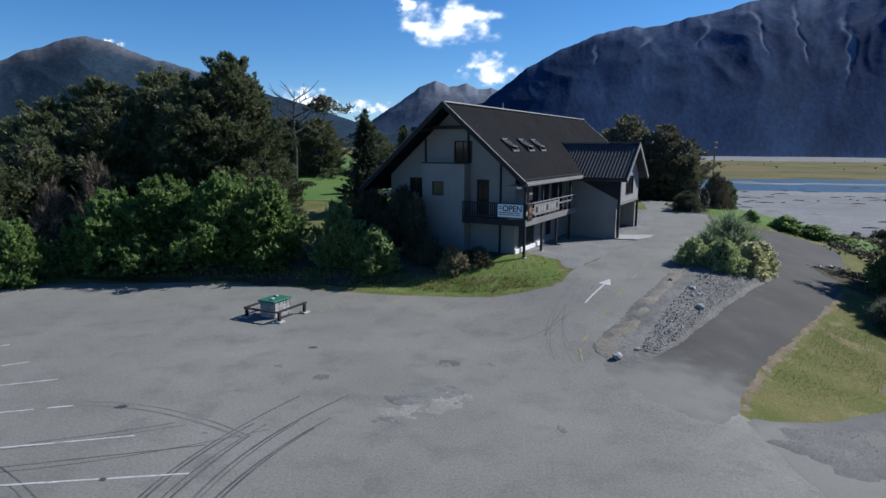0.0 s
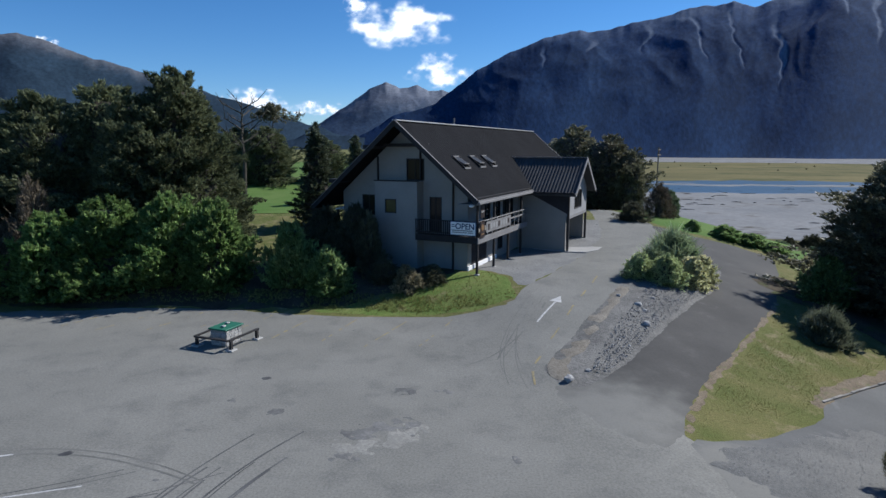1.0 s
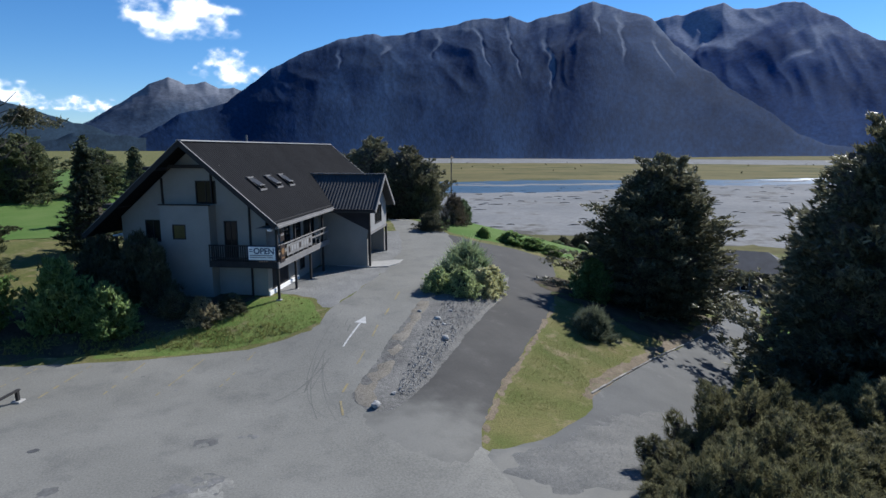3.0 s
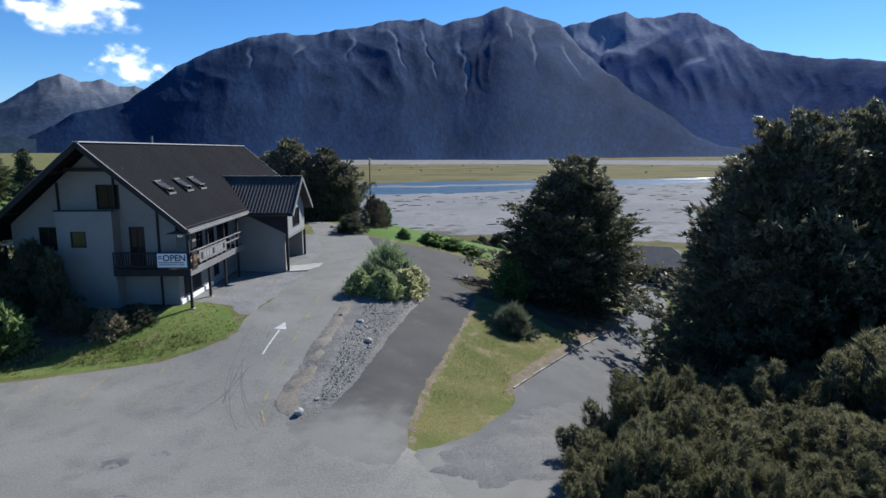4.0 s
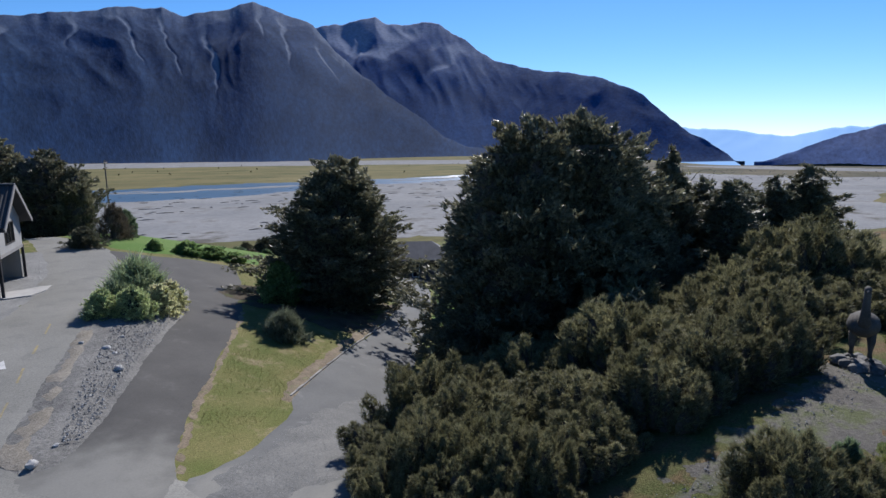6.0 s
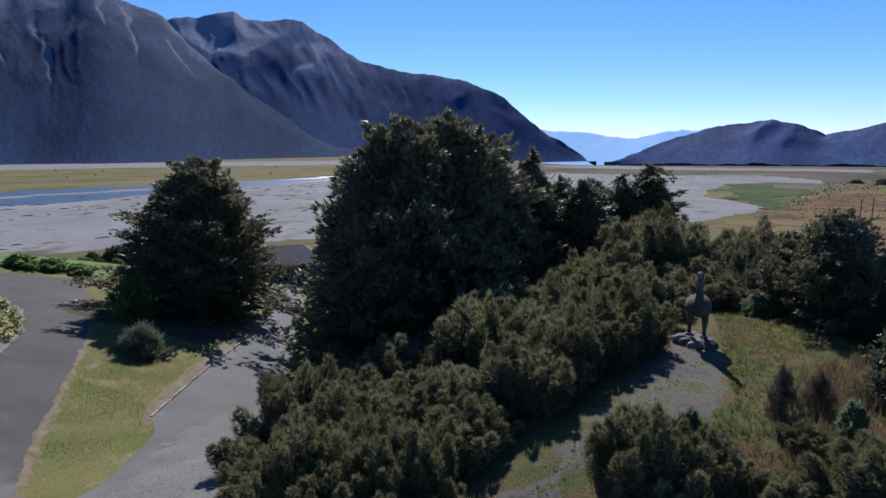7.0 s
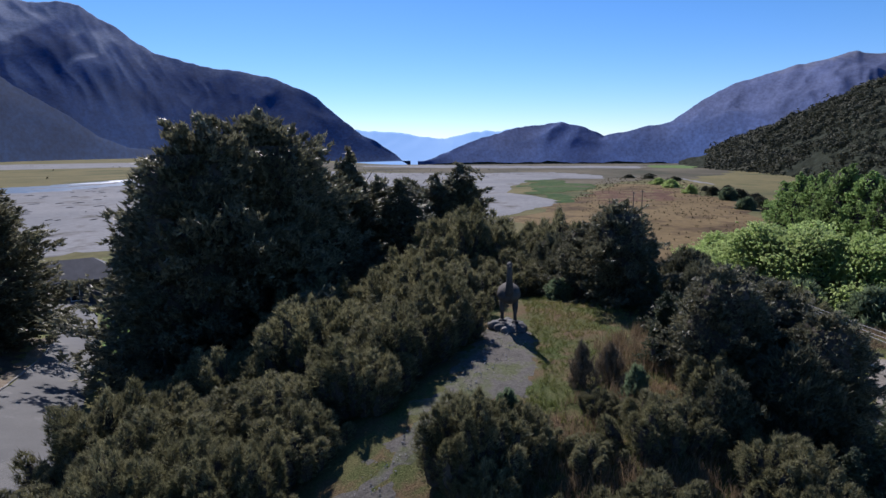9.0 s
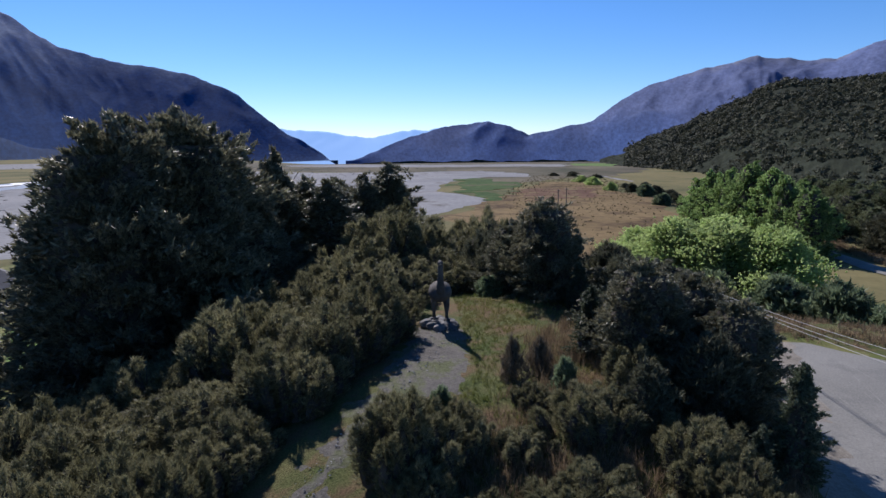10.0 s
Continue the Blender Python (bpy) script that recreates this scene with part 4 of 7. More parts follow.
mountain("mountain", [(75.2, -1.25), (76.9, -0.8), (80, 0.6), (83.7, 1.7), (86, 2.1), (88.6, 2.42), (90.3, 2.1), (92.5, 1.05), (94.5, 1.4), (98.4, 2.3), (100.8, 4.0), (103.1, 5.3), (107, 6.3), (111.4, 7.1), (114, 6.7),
         (117, 6.45), (120, 7.6), (126, 8.4), (134, 8.8)], 1500, 3000, mt_tussock_hazed, "bare mountain slopes with folded spurs, painted haze-blue", 0.17, 460, 61, pitch=3.1, curve=1.05, rock_from=0.8, floor=-78)
mountain("hill", [(99, -1.3), (101, -0.75), (104.5, 0.8), (109.2, 2.9), (111.5, 4.0), (113.6, 4.75), (117, 4.6), (120.2, 4.9), (126, 5.4), (134, 6), (142, 6)], [(99, 640), (104, 560), (109, 420), (113, 280), (117, 190), (122, 150), (142, 120)], 950, mt_near, "near hillside covered in dark scrub", 0.06, 160, 71, curve=1.0, rock_from=0.985, rows=220, lumps=3.4, floor=-13)

def hill_bushes(count=5200):
    """Bushes and low trees that cover the near hillside, too many to count: one mesh of leaf clumps."""
    rng = np.random.default_rng(5)
    hill = next(o for o in scene.objects if o.name == "hill")
    co = np.empty(len(hill.data.vertices) * 3, np.float32)
    hill.data.vertices.foreach_get("co", co)
    co = co.reshape(-1, 3)
    d, az = np.hypot(co[:, 0], co[:, 1]), np.degrees(np.arctan2(co[:, 0], co[:, 1]))
    ok = np.nonzero((d < 960) & (az > 101.5) & (az < 130) & (co[:, 2] > -24) & (fbm(co[:, 0] / 40, co[:, 1] / 40, 4, 3) > -0.45))[0]
    w = d[ok] ** 1.3
    at = co[rng.choice(ok, count, p=w / w.sum())] + rng.normal(size=(count, 3)) * (2.5, 2.5, 0.2)
    size = (1.1 + 1.3 * rng.random(count) ** 2) * (0.7 + np.hypot(at[:, 0], at[:, 1]) / 420)
    tall = rng.random(count) < 0.05
    k = 46
    n = rng.normal(size=(count, k, 3))
    n /= np.linalg.norm(n, axis=2)[:, :, None]
    n[:, :, 2] = np.abs(n[:, :, 2]) * np.where(tall, 1.9, 1.1)[:, None]
    c = at[:, None, :] + n * (size[:, None, None] * rng.uniform(0.6, 1.05, (count, k, 1)))
    a = np.cross(n, rng.normal(size=n.shape))
    a /= np.linalg.norm(a, axis=2)[:, :, None] + 1e-9
    b = np.cross(n, a) + 0.5 * rng.normal(size=n.shape)
    q = size[:, None, None] * rng.uniform(0.20, 0.36, (count, k, 1))
    V = np.stack([c + a * q, c + b * q * 0.8, c - a * q], 2).reshape(-1, 3)
    me = np_mesh("hill_scrub", V, np.arange(len(V)).reshape(-1, 3), leaf_hill)
    tagged(new("hill_scrub", me), "dark scrub and low trees covering the hillside", "scrub", kind="stuff")


hill_bushes()
mountain("far_trees", [(76, -1.56), (77.5, -1.44), (80, -1.36), (86, -1.34), (91, -1.37), (95, -1.33), (98, -1.37), (101, -1.42)], 1440, 1460, mt_near, "dark belt of trees across the far plain", 0.0, 160, 77, rock_from=1.5, rows=8, floor=-34)
far_blue = bpy.data.materials.new("far_range_haze_glow")
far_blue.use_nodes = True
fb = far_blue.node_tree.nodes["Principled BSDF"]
# Haze is put in as a blue base colour and blue emission.
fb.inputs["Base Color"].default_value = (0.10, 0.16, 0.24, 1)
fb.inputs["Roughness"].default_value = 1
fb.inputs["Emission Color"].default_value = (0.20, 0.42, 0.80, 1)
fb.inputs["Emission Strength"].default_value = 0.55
mountain("backdrop", [(66, 1.8), (69.5, 1.95), (71.1, 1.8), (74.2, 1.45), (76, 1.1), (77.8, 1.0), (79.5, 1.35), (81.8, 1.85), (83, 1.6), (84.7, 1.95), (88, 1.3), (92, 0.6)], 4000, 4750, far_blue, "farthest mountain range glowing pale blue in place of haze", 0.06, 500, 81, rows=24, floor=-130)


# ---- clouds: a backdrop beyond the ranges ----
def cloud(az, el, half_w, half_h, seed, full=0.0):
    m = bpy.data.materials.get("cloud")
    if not m:
        m = bpy.data.materials.new("cloud")
        m.use_nodes = True
        nd, ln = m.node_tree.nodes, m.node_tree.links
        at, tr, em, mx = nd.new("ShaderNodeAttribute"), nd.new("ShaderNodeBsdfTransparent"), nd.new("ShaderNodeEmission"), nd.new("ShaderNodeMixShader")
        at.attribute_name = "cover"
        # The sheet glows white and sky-blue by emission instead of taking sunlight.
        lo = nd.new("ShaderNodeMix")
        lo.data_type = "RGBA"
        lo.inputs[6].default_value, lo.inputs[7].default_value = (0.55, 0.66, 0.82, 1), (0.93, 0.94, 0.95, 1)
        ln.new(at.outputs["Fac"], lo.inputs[0])
        ln.new(lo.outputs[2], em.inputs["Color"])
        ln.new(at.outputs["Fac"], mx.inputs[0])
        ln.new(tr.outputs[0], mx.inputs[1])
        ln.new(em.outputs[0], mx.inputs[2])
        ln.new(mx.outputs[0], nd["Material Output"].inputs["Surface"])
    U, W = np.meshgrid(np.linspace(-1, 1, 120), np.linspace(-1, 1, 70))
    shape = 1 - np.sqrt(U ** 2 + (W * (1 + 0.25 * (W < 0))) ** 2)
    cover = np.clip((shape * 1.35 + 0.62 * fbm(U * 2.6 * half_w / half_h * 0.7 + seed, W * 2.6 + seed, seed, 6) + full - 0.22) / 0.75, 0, 1)
    cover *= np.clip(shape * 6, 0, 1)
    A, E = np.radians(az + U * half_w), np.radians(el + W * half_h)
    R = 4880.0
    v = np.column_stack([(R * np.cos(E) * np.sin(A)).ravel(), (R * np.cos(E) * np.cos(A)).ravel(), (10.6 + R * np.sin(E)).ravel()])
    i, j = np.meshgrid(np.arange(69), np.arange(119), indexing="ij")
    f = np.stack([i * 120 + j, i * 120 + j + 1, (i + 1) * 120 + j + 1, (i + 1) * 120 + j], -1).reshape(-1, 4)
    me = np_mesh("backdrop", v, f, m, True)
    me.attributes.new("cover", "FLOAT", "POINT").data.foreach_set("value", (cover ** 1.3).ravel().astype(np.float32))
    tagged(new("backdrop", me), "small white fair-weather cloud in the blue sky", "cloud", kind="structure")


for az, el, w, h, seed, full in ((-4.9, 10.7, 5.6, 2.6, 3, 0.0), (-1.6, 6.9, 3.6, 2.0, 8, 0.0), (-9.2, 12.5, 1.6, 1.3, 5, -0.05), (-18.6, 4.0, 4.6, 1.5, 6, -0.1), (-14.0, 3.6, 3.0, 1.1, 9, -0.1), (-34.0, 8.0, 1.3, 0.6, 7, -0.1), (-11.4, 3.4, 2.0, 0.9, 12, -0.1)):
    cloud(az, el, w, h, seed, full)


# ---- the lodge ----
HOUSE = pose(2.005, 38.208, 1.25, 0, 0, 65.35)     # x along the ridge, y across to the far eave, z from the forecourt
lodge = thing("lodge", HOUSE, "two-storey cream lodge with steep dark steel roof and timber balcony", "building")
PITCH = 0.852
RIDGE_Y, RIDGE_Z = 5.70, 9.85
L0, L1 = -0.68, 28.9


def roof_z(y):
    return RIDGE_Z - PITCH * abs(y - RIDGE_Y)


def holed_wall(bm, axis, at, thick, lo, hi, holes, keep=()):
    """A wall in a plane, with rectangular holes right through it, and cut by lines."""
    us = sorted({lo[0], hi[0], *[h[0] for h in holes], *[h[2] for h in holes]})
    zs = sorted({lo[1], hi[1], *[h[1] for h in holes], *[h[3] for h in holes]})
    for a, b in zip(us, us[1:]):
        for c, d in zip(zs, zs[1:]):
            if any(h[0] <= (a + b) / 2 <= h[2] and h[1] <= (c + d) / 2 <= h[3] for h in holes):
                continue
            poly = [(a, c), (b, c), (b, d), (a, d)]
            for k in keep:
                poly = clip(poly, k) if len(poly) >= 3 else poly
            if len(poly) >= 3:
                prism(bm, poly, at, thick, axis)


def pane_window(parent, axis, at, rect, bars=1, frame=dark_timber, pane=glass, out=-1, name="window", cross=0, depth=0.06, label=""):
    """A window in a wall: a frame with bars, a sill and panes set back. out: the side it faces along the axis."""
    u0, z0, u1, z1 = rect

    def pt(u, k, z):
        return (k, u, z) if axis == 0 else (u, k, z)

    def slab(bm, ua, za, ub, zb, ka, kb):
        lo, hi = pt(min(ua, ub), min(ka, kb), min(za, zb)), pt(max(ua, ub), max(ka, kb), max(za, zb))
        box(bm, lo, hi)

    bm = bmesh.new()
    w = 0.07
    ka, kb = at + out * 0.03, at - out * depth
    slab(bm, u0, z0, u1, z0 + w, ka, kb)
    slab(bm, u0, z1 - w, u1, z1, ka, kb)
    slab(bm, u0, z0 + w, u0 + w, z1 - w, ka, kb)
    slab(bm, u1 - w, z0 + w, u1, z1 - w, ka, kb)
    win = part(name, bm, frame, parent, label)
    edges = [u0 + w + (u1 - u0 - 2 * w) * i / bars for i in range(bars + 1)]
    for e in edges[1:-1]:
        bm = bmesh.new()
        slab(bm, e - 0.025, z0 + w, e + 0.025, z1 - w, at, at - out * depth)
        part("bar", bm, frame, win)
    for a, b in zip(edges, edges[1:]):
        bm = bmesh.new()
        slab(bm, a + 0.002, z0 + w, b - 0.002, z1 - w, at - out * (depth - 0.03), at - out * (depth - 0.015))
        part("pane", bm, pane, win)
    return win


def build_lodge():
    base = -1.4
    g = 0.9                                    # plane of the gable wall
    # keep() must be linear, so the two slopes are cut one by one
    left = lambda p: RIDGE_Z - 0.30 - PITCH * (p[0] - RIDGE_Y) - p[1]
    right = lambda p: RIDGE_Z - 0.30 - PITCH * (RIDGE_Y - p[0]) - p[1]
    door1, door2, win_l, win_gf = (3.05, 2.42, 3.95, 4.85), (4.35, 5.92, 5.72, 7.40), (8.25, 3.40, 9.35, 4.85), (2.35, 0.3, 3.0, 1.5)
    bm = bmesh.new()
    holed_wall(bm, 0, g, 0.22, (1.15, base), (11.0, RIDGE_Z), [door1, door2, win_l], [left, right])
    part("wall", bm, wall_paint, lodge, "cream plastered gable wall")
    # long wall behind the balcony
    holes = [(3.6, 2.6, 4.9, 4.3), (5.9, 2.42, 7.0, 4.45), (7.6, 2.42, 9.9, 4.45), (1.6, -0.02, 4.4, 2.05), (6.6, 0.55, 7.6, 1.7)]
    bm = bmesh.new()
    holed_wall(bm, 1, 1.15, 0.22, (g + 0.22, base), (L1 - 0.7, 5.15), holes)
    part("wall", bm, wall_paint, lodge)
    bm = bmesh.new()
    holed_wall(bm, 1, 10.78, 0.22, (g + 0.22, base), (L1 - 0.7, 4.9), [])
    part("wall", bm, wall_paint, lodge)
    bm = bmesh.new()
    holed_wall(bm, 0, L1 - 0.7, 0.22, (1.15, base), (11.0, RIDGE_Z), [], [left, right])
    part("wall", bm, wall_paint, lodge)
    bm = bmesh.new()
    box(bm, (g + 0.25, 1.4, 2.2), (L1 - 0.9, 10.7, 2.4))
    part("upper_floor", bm, dark_timber, lodge)
    # white plinth at the foot of the long wall
    bm = bmesh.new()
    box(bm, (g - 0.004, 1.05, -0.35), (6.2, 1.148, 0.28), 0.01)
    part("plinth", bm, white_paint, lodge, "white painted plinth")

    # bay on the gable, with a parapet round the upper balcony
    bm = bmesh.new()
    holed_wall(bm, 0, 0.0, 0.16, (4.45, base), (7.75, 5.88), [(6.05, 3.72, 6.95, 4.68)])
    box(bm, (0.16, 4.45, base), (g - 0.002, 4.61, 5.88))
    box(bm, (0.16, 7.59, base), (g - 0.002, 7.75, 5.88))
    box(bm, (0.16, 4.61, 5.05), (g - 0.002, 7.59, 5.15))
    part("bay", bm, wall_paint, lodge, "pale projecting bay with a flat top")
    bm = bmesh.new()
    box(bm, (-0.05, 4.40, 5.882), (0.21, 7.80, 5.95), 0.01)
    part("parapet_cap", bm, dark_timber, lodge)
    pane_window(lodge, 0, 0.02, (6.05, 3.72, 6.95, 4.68), 1, dark_timber, amber_glass)
    pane_window(lodge, 0, g, win_l, 2)
    pane_window(lodge, 0, g, door1, 2, name="door", label="dark glazed balcony door")
    pane_window(lodge, 0, g, door2, 2, name="door", label="dark glazed loft door")
    pane_window(lodge, 1, 1.15, holes[0], 2)
    pane_window(lodge, 1, 1.15, holes[1], 1, name="door", label="dark glazed door to the balcony")
    pane_window(lodge, 1, 1.15, holes[2], 3)
    pane_window(lodge, 1, 1.15, holes[4], 1)
    # louvred garage door
    door = part("garage_door", box(bmesh.new(), (1.6, 1.24, -0.02), (4.4, 1.30, 2.05)), dark_clad, lodge, "dark slatted garage door")
    for i in range(12):
        part("slat", box(bmesh.new(), (1.66, 1.17, 0.04 + i * 0.165), (4.34, 1.238, 0.17 + i * 0.165), 0.01), dark_clad, door)

    # black half-timbering
    for y0, z0, z1 in ((2.18, -0.4, 6.55), (7.98, 5.0, 7.55), (4.62, 5.96, 8.55)):
        part("batten", beam(bmesh.new(), (g - 0.05, y0, z0), (g - 0.05, y0, z1), 0.14, 0.098, (0, 1, 0)), dark_timber, lodge)
    part("collar_beam", beam(bmesh.new(), (g - 0.25, 3.9, 8.30), (g - 0.25, 7.6, 8.30), 0.2, 0.22), dark_timber, lodge)
    for y0, z0 in ((7.4, 8.05), (10.3, 5.7)):
        part("purlin_end", box(bmesh.new(), (-0.55, y0, z0), (g - 0.003, y0 + 0.9, z0 + 0.26), 0.01), dark_timber, lodge)
    part("eave_beam", beam(bmesh.new(), (L0 + 0.2, 0.0, 4.93), (10.6, 0.0, 4.93), 0.14, 0.16), dark_timber, lodge)

    # roof: two corrugated slopes, with flashings
    def slope(name, x0, x1, y_top, y_low, top_z, pitch, rib, mat, lab=""):
        n = int((x1 - x0) / rib * 4)
        xs = np.linspace(x0, x1, n + 1)
        wave = np.where(np.arange(n + 1) % 4 == 0, 0.045, 0.0)
        ys = np.array([y_top, y_low])
        V = []
        for low in (0, 1):
            for y in ys:
                z = top_z - pitch * abs(y - y_top)
                V.append(np.column_stack([xs, np.full(n + 1, y), z + (wave if not low else np.full(n + 1, -0.16))]))
        V = np.vstack(V)
        m = n + 1
        F = [[i, i + 1, m + i + 1, m + i] for i in range(n)] + [[2 * m + i, 3 * m + i, 3 * m + i + 1, 2 * m + i + 1] for i in range(n)]
        F += [[m + i, m + i + 1, 3 * m + i + 1, 3 * m + i] for i in range(n)] + [[i, 2 * m + i, 2 * m + i + 1, i + 1] for i in range(n)]
        F += [[0, m, 3 * m, 2 * m], [n, 2 * m + n, 3 * m + n, m + n]]
        ob = new(name, np_mesh(name, V, np.array(F), mat))
        ob.parent = lodge
        return tagged(ob, lab)

    slope("roof", L0, L1, RIDGE_Y - 0.01, -0.22, RIDGE_Z, PITCH, 0.30, roof_metal, "dark ribbed steel roof slope")
    slope("roof", L0, L1, RIDGE_Y + 0.01, 12.6, RIDGE_Z, PITCH, 0.30, roof_metal)
    part("ridge_cap", beam(bmesh.new(), (L0 - 0.03, RIDGE_Y, RIDGE_Z + 0.06), (L1 + 0.03, RIDGE_Y, RIDGE_Z + 0.06), 0.34, 0.07), flashing, lodge, "pale metal ridge cap")
    for side, yl in ((1, -0.22), (-1, 12.6)):
        for x in (L0 - 0.05, L1 + 0.05):
            zl = RIDGE_Z - PITCH * abs(yl - RIDGE_Y)
            part("bargeboard", beam(bmesh.new(), (x, RIDGE_Y + 0.02 * side, RIDGE_Z - 0.10), (x, yl, zl - 0.10), 0.07, 0.30), dark_timber, lodge)
            part("barge_flashing", beam(bmesh.new(), (x, RIDGE_Y, RIDGE_Z + 0.085), (x, yl, zl + 0.085), 0.12, 0.03), grey_trim, lodge)
    part("gutter", box(bmesh.new(), (L0, -0.36, 4.60), (11.0, -0.232, 4.76), 0.02), grey_trim, lodge, "grey eaves gutter")
    part("fascia", box(bmesh.new(), (L0, -0.228, 4.56), (11.0, -0.17, 4.86)), grey_trim, lodge)
    part("soffit", box(bmesh.new(), (L0 + 0.05, -0.16, 4.55), (11.0, 1.14, 4.60)), grey_trim, lodge)
    part("vent_pipe", tube(bmesh.new(), [(9.2, RIDGE_Y + 0.3, RIDGE_Z - 0.4), (9.2, RIDGE_Y + 0.3, RIDGE_Z + 0.6)], [0.07, 0.07], 8), grey_trim, lodge)
    # roof windows, tilted open
    for x in (2.15, 4.95, 7.25):
        def on_roof(yy, lift):
            return roof_z(yy) + lift
        w = 1.0
        sk = part("skylight", beam(bmesh.new(), (x, 2.85, on_roof(2.85, 0.10)), (x + w, 2.85, on_roof(2.85, 0.10)), 0.13, 0.12), grey_trim, lodge, "roof window propped open")
        part("sill", beam(bmesh.new(), (x, 1.95, on_roof(1.95, 0.10)), (x + w, 1.95, on_roof(1.95, 0.10)), 0.13, 0.12), grey_trim, sk)
        for xx in (x + 0.04, x + w - 0.04):
            part("side_rail", beam(bmesh.new(), (xx, 1.95, on_roof(1.95, 0.12)), (xx, 2.85, on_roof(2.85, 0.12)), 0.08, 0.12), dark_timber, sk)
        part("pane", beam(bmesh.new(), (x + w / 2, 2.05, on_roof(2.05, 0.30)), (x + w / 2, 2.78, on_roof(2.78, 0.12)), w - 0.16, 0.03), matt_glass, sk)
        part("sash", beam(bmesh.new(), (x + 0.1, 2.02, on_roof(2.02, 0.34)), (x + w - 0.1, 2.02, on_roof(2.02, 0.34)), 0.08, 0.06), grey_trim, sk)

    # balcony round the corner
    deck = part("balcony_deck", box(box(bmesh.new(), (-0.12, 0.0, 2.22), (9.9, 1.146, 2.36)), (-0.12, 1.15, 2.22), (g - 0.004, 4.44, 2.36)), dark_timber, lodge)
    part("edge_board", box(bmesh.new(), (-0.19, -0.075, 2.02), (9.95, -0.005, 2.42)), grey_trim, lodge, "grey balcony edge board")
    part("edge_board", box(bmesh.new(), (-0.19, 0.0, 2.02), (-0.125, 4.5, 2.42)), dark_timber, lodge)
    for x in (0.0, 3.0, 5.9, 8.75):
        part("post", box(bmesh.new(), (x - 0.075, -0.0, -0.02 if x else -0.1), (x + 0.075, 0.148, 4.85), 0.012), dark_timber, lodge)
        part("post_foot", box(bmesh.new(), (x - 0.16, -0.08, -0.25), (x + 0.16, 0.23, 0.03), 0.02), concrete, lodge)
    part("handrail", beam(bmesh.new(), (0.08, -0.03, 3.42), (9.9, -0.03, 3.42), 0.11, 0.06), grey_trim, lodge)
    part("rail", beam(bmesh.new(), (0.08, -0.03, 3.05), (9.9, -0.03, 3.05), 0.05, 0.10), grey_trim, lodge)
    part("handrail", beam(bmesh.new(), (-0.15, 0.1, 3.42), (-0.15, 4.5, 3.42), 0.11, 0.06), dark_timber, lodge)
    part("rail", beam(bmesh.new(), (-0.15, 0.1, 2.62), (-0.15, 4.5, 2.62), 0.05, 0.08), dark_timber, lodge)
    for i in range(30):
        y = 0.2 + i * 0.147
        part("baluster", box(bmesh.new(), (-0.175, y - 0.03, 2.425), (-0.125, y + 0.03, 3.39)), dark_timber, lodge)
    for i in range(11):
        x = 0.6 + i * 0.9
        part("baluster", box(bmesh.new(), (x - 0.03, -0.055, 2.425), (x + 0.03, -0.005, 3.39)), grey_trim, lodge)
    # lean-to veranda on the far side
    part("veranda_roof", beam(bmesh.new(), (2.2, 11.9, 3.55), (6, 11.9, 3.55), 1.6, 0.08), white_paint, lodge, "white veranda roof edge")
    for y in (12.5,):
        part("veranda_post", box(bmesh.new(), (2.3, y, -0.2), (2.44, y + 0.14, 3.49)), dark_timber, lodge)
    part("floodlight", box(bmesh.new(), (-0.62, 0.12, 4.42), (-0.42, 0.42, 4.60), 0.03), white_paint, lodge, "white floodlight under the eaves")

    # wing with its cross gable
    w0, w1, wy = 11.05, 17.2, -3.05
    wr, wz, wp = 14.12, 7.28, 0.74
    wleft = lambda p: wz - 0.22 - wp * (p[0] - wr) - p[1]
    wright = lambda p: wz - 0.22 - wp * (wr - p[0]) - p[1]
    bm = bmesh.new()
    box(bm, (w0, wy + 0.2, base), (w0 + 0.2, 1.148, 4.82))
    box(bm, (w1 - 0.2, wy + 0.2, base), (w1, 1.148, 4.82))
    box(bm, (w0 + 0.2, -0.25, base), (w1 - 0.2, -0.05, 2.75))
    part("wall", bm, wall_paint, lodge, "cream wall of the side wing")
    bm = bmesh.new()
    holed_wall(bm, 1, wy, 0.2, (w0, 2.72), (w1, wz), [(12.9, 3.25, 15.3, 4.75)], [wleft, wright])
    part("wall", bm, board_grey, lodge, "grey weatherboarded upper wall of the wing")
    pane_window(lodge, 1, wy, (12.9, 3.25, 15.3, 4.75), 3, dark_timber)
    bm = bmesh.new()
    box(bm, (w0 + 0.2, wy + 0.2, 2.70), (w1 - 0.2, 1.0, 2.82))
    part("porch_ceiling", bm, grey_trim, lodge)
    # dark cladding above the slanting line on the wing's side
    bm = bmesh.new()
    prism(bm, [(0.2, 4.80), (0.2, 4.55), (wy - 0.02, 2.95), (wy - 0.02, 4.80)], w0 - 0.045, 0.042, 0)
    part("cladding", bm, dark_clad, lodge, "dark cladding under the wing eave")
    for x in (w0 - 0.05, w1 - 0.12):
        part("corner_post", box(bmesh.new(), (x, wy - 0.07, -0.2), (x + 0.17, wy + 0.10, 4.80 if x < 12 else 2.74)), dark_timber, lodge)
    part("band_beam", box(bmesh.new(), (w0 + 0.13, wy - 0.05, 2.60), (w1 - 0.13, wy - 0.003, 2.80)), grey_trim, lodge)
    part("porch_door", box(bmesh.new(), (13.3, -0.30, 0.0), (14.3, -0.254, 2.1)), dark_clad, lodge)

    def wing_slope(x_low, lab=""):
        n = 100
        ys = np.linspace(wy - 0.62, 3.0, n + 1)
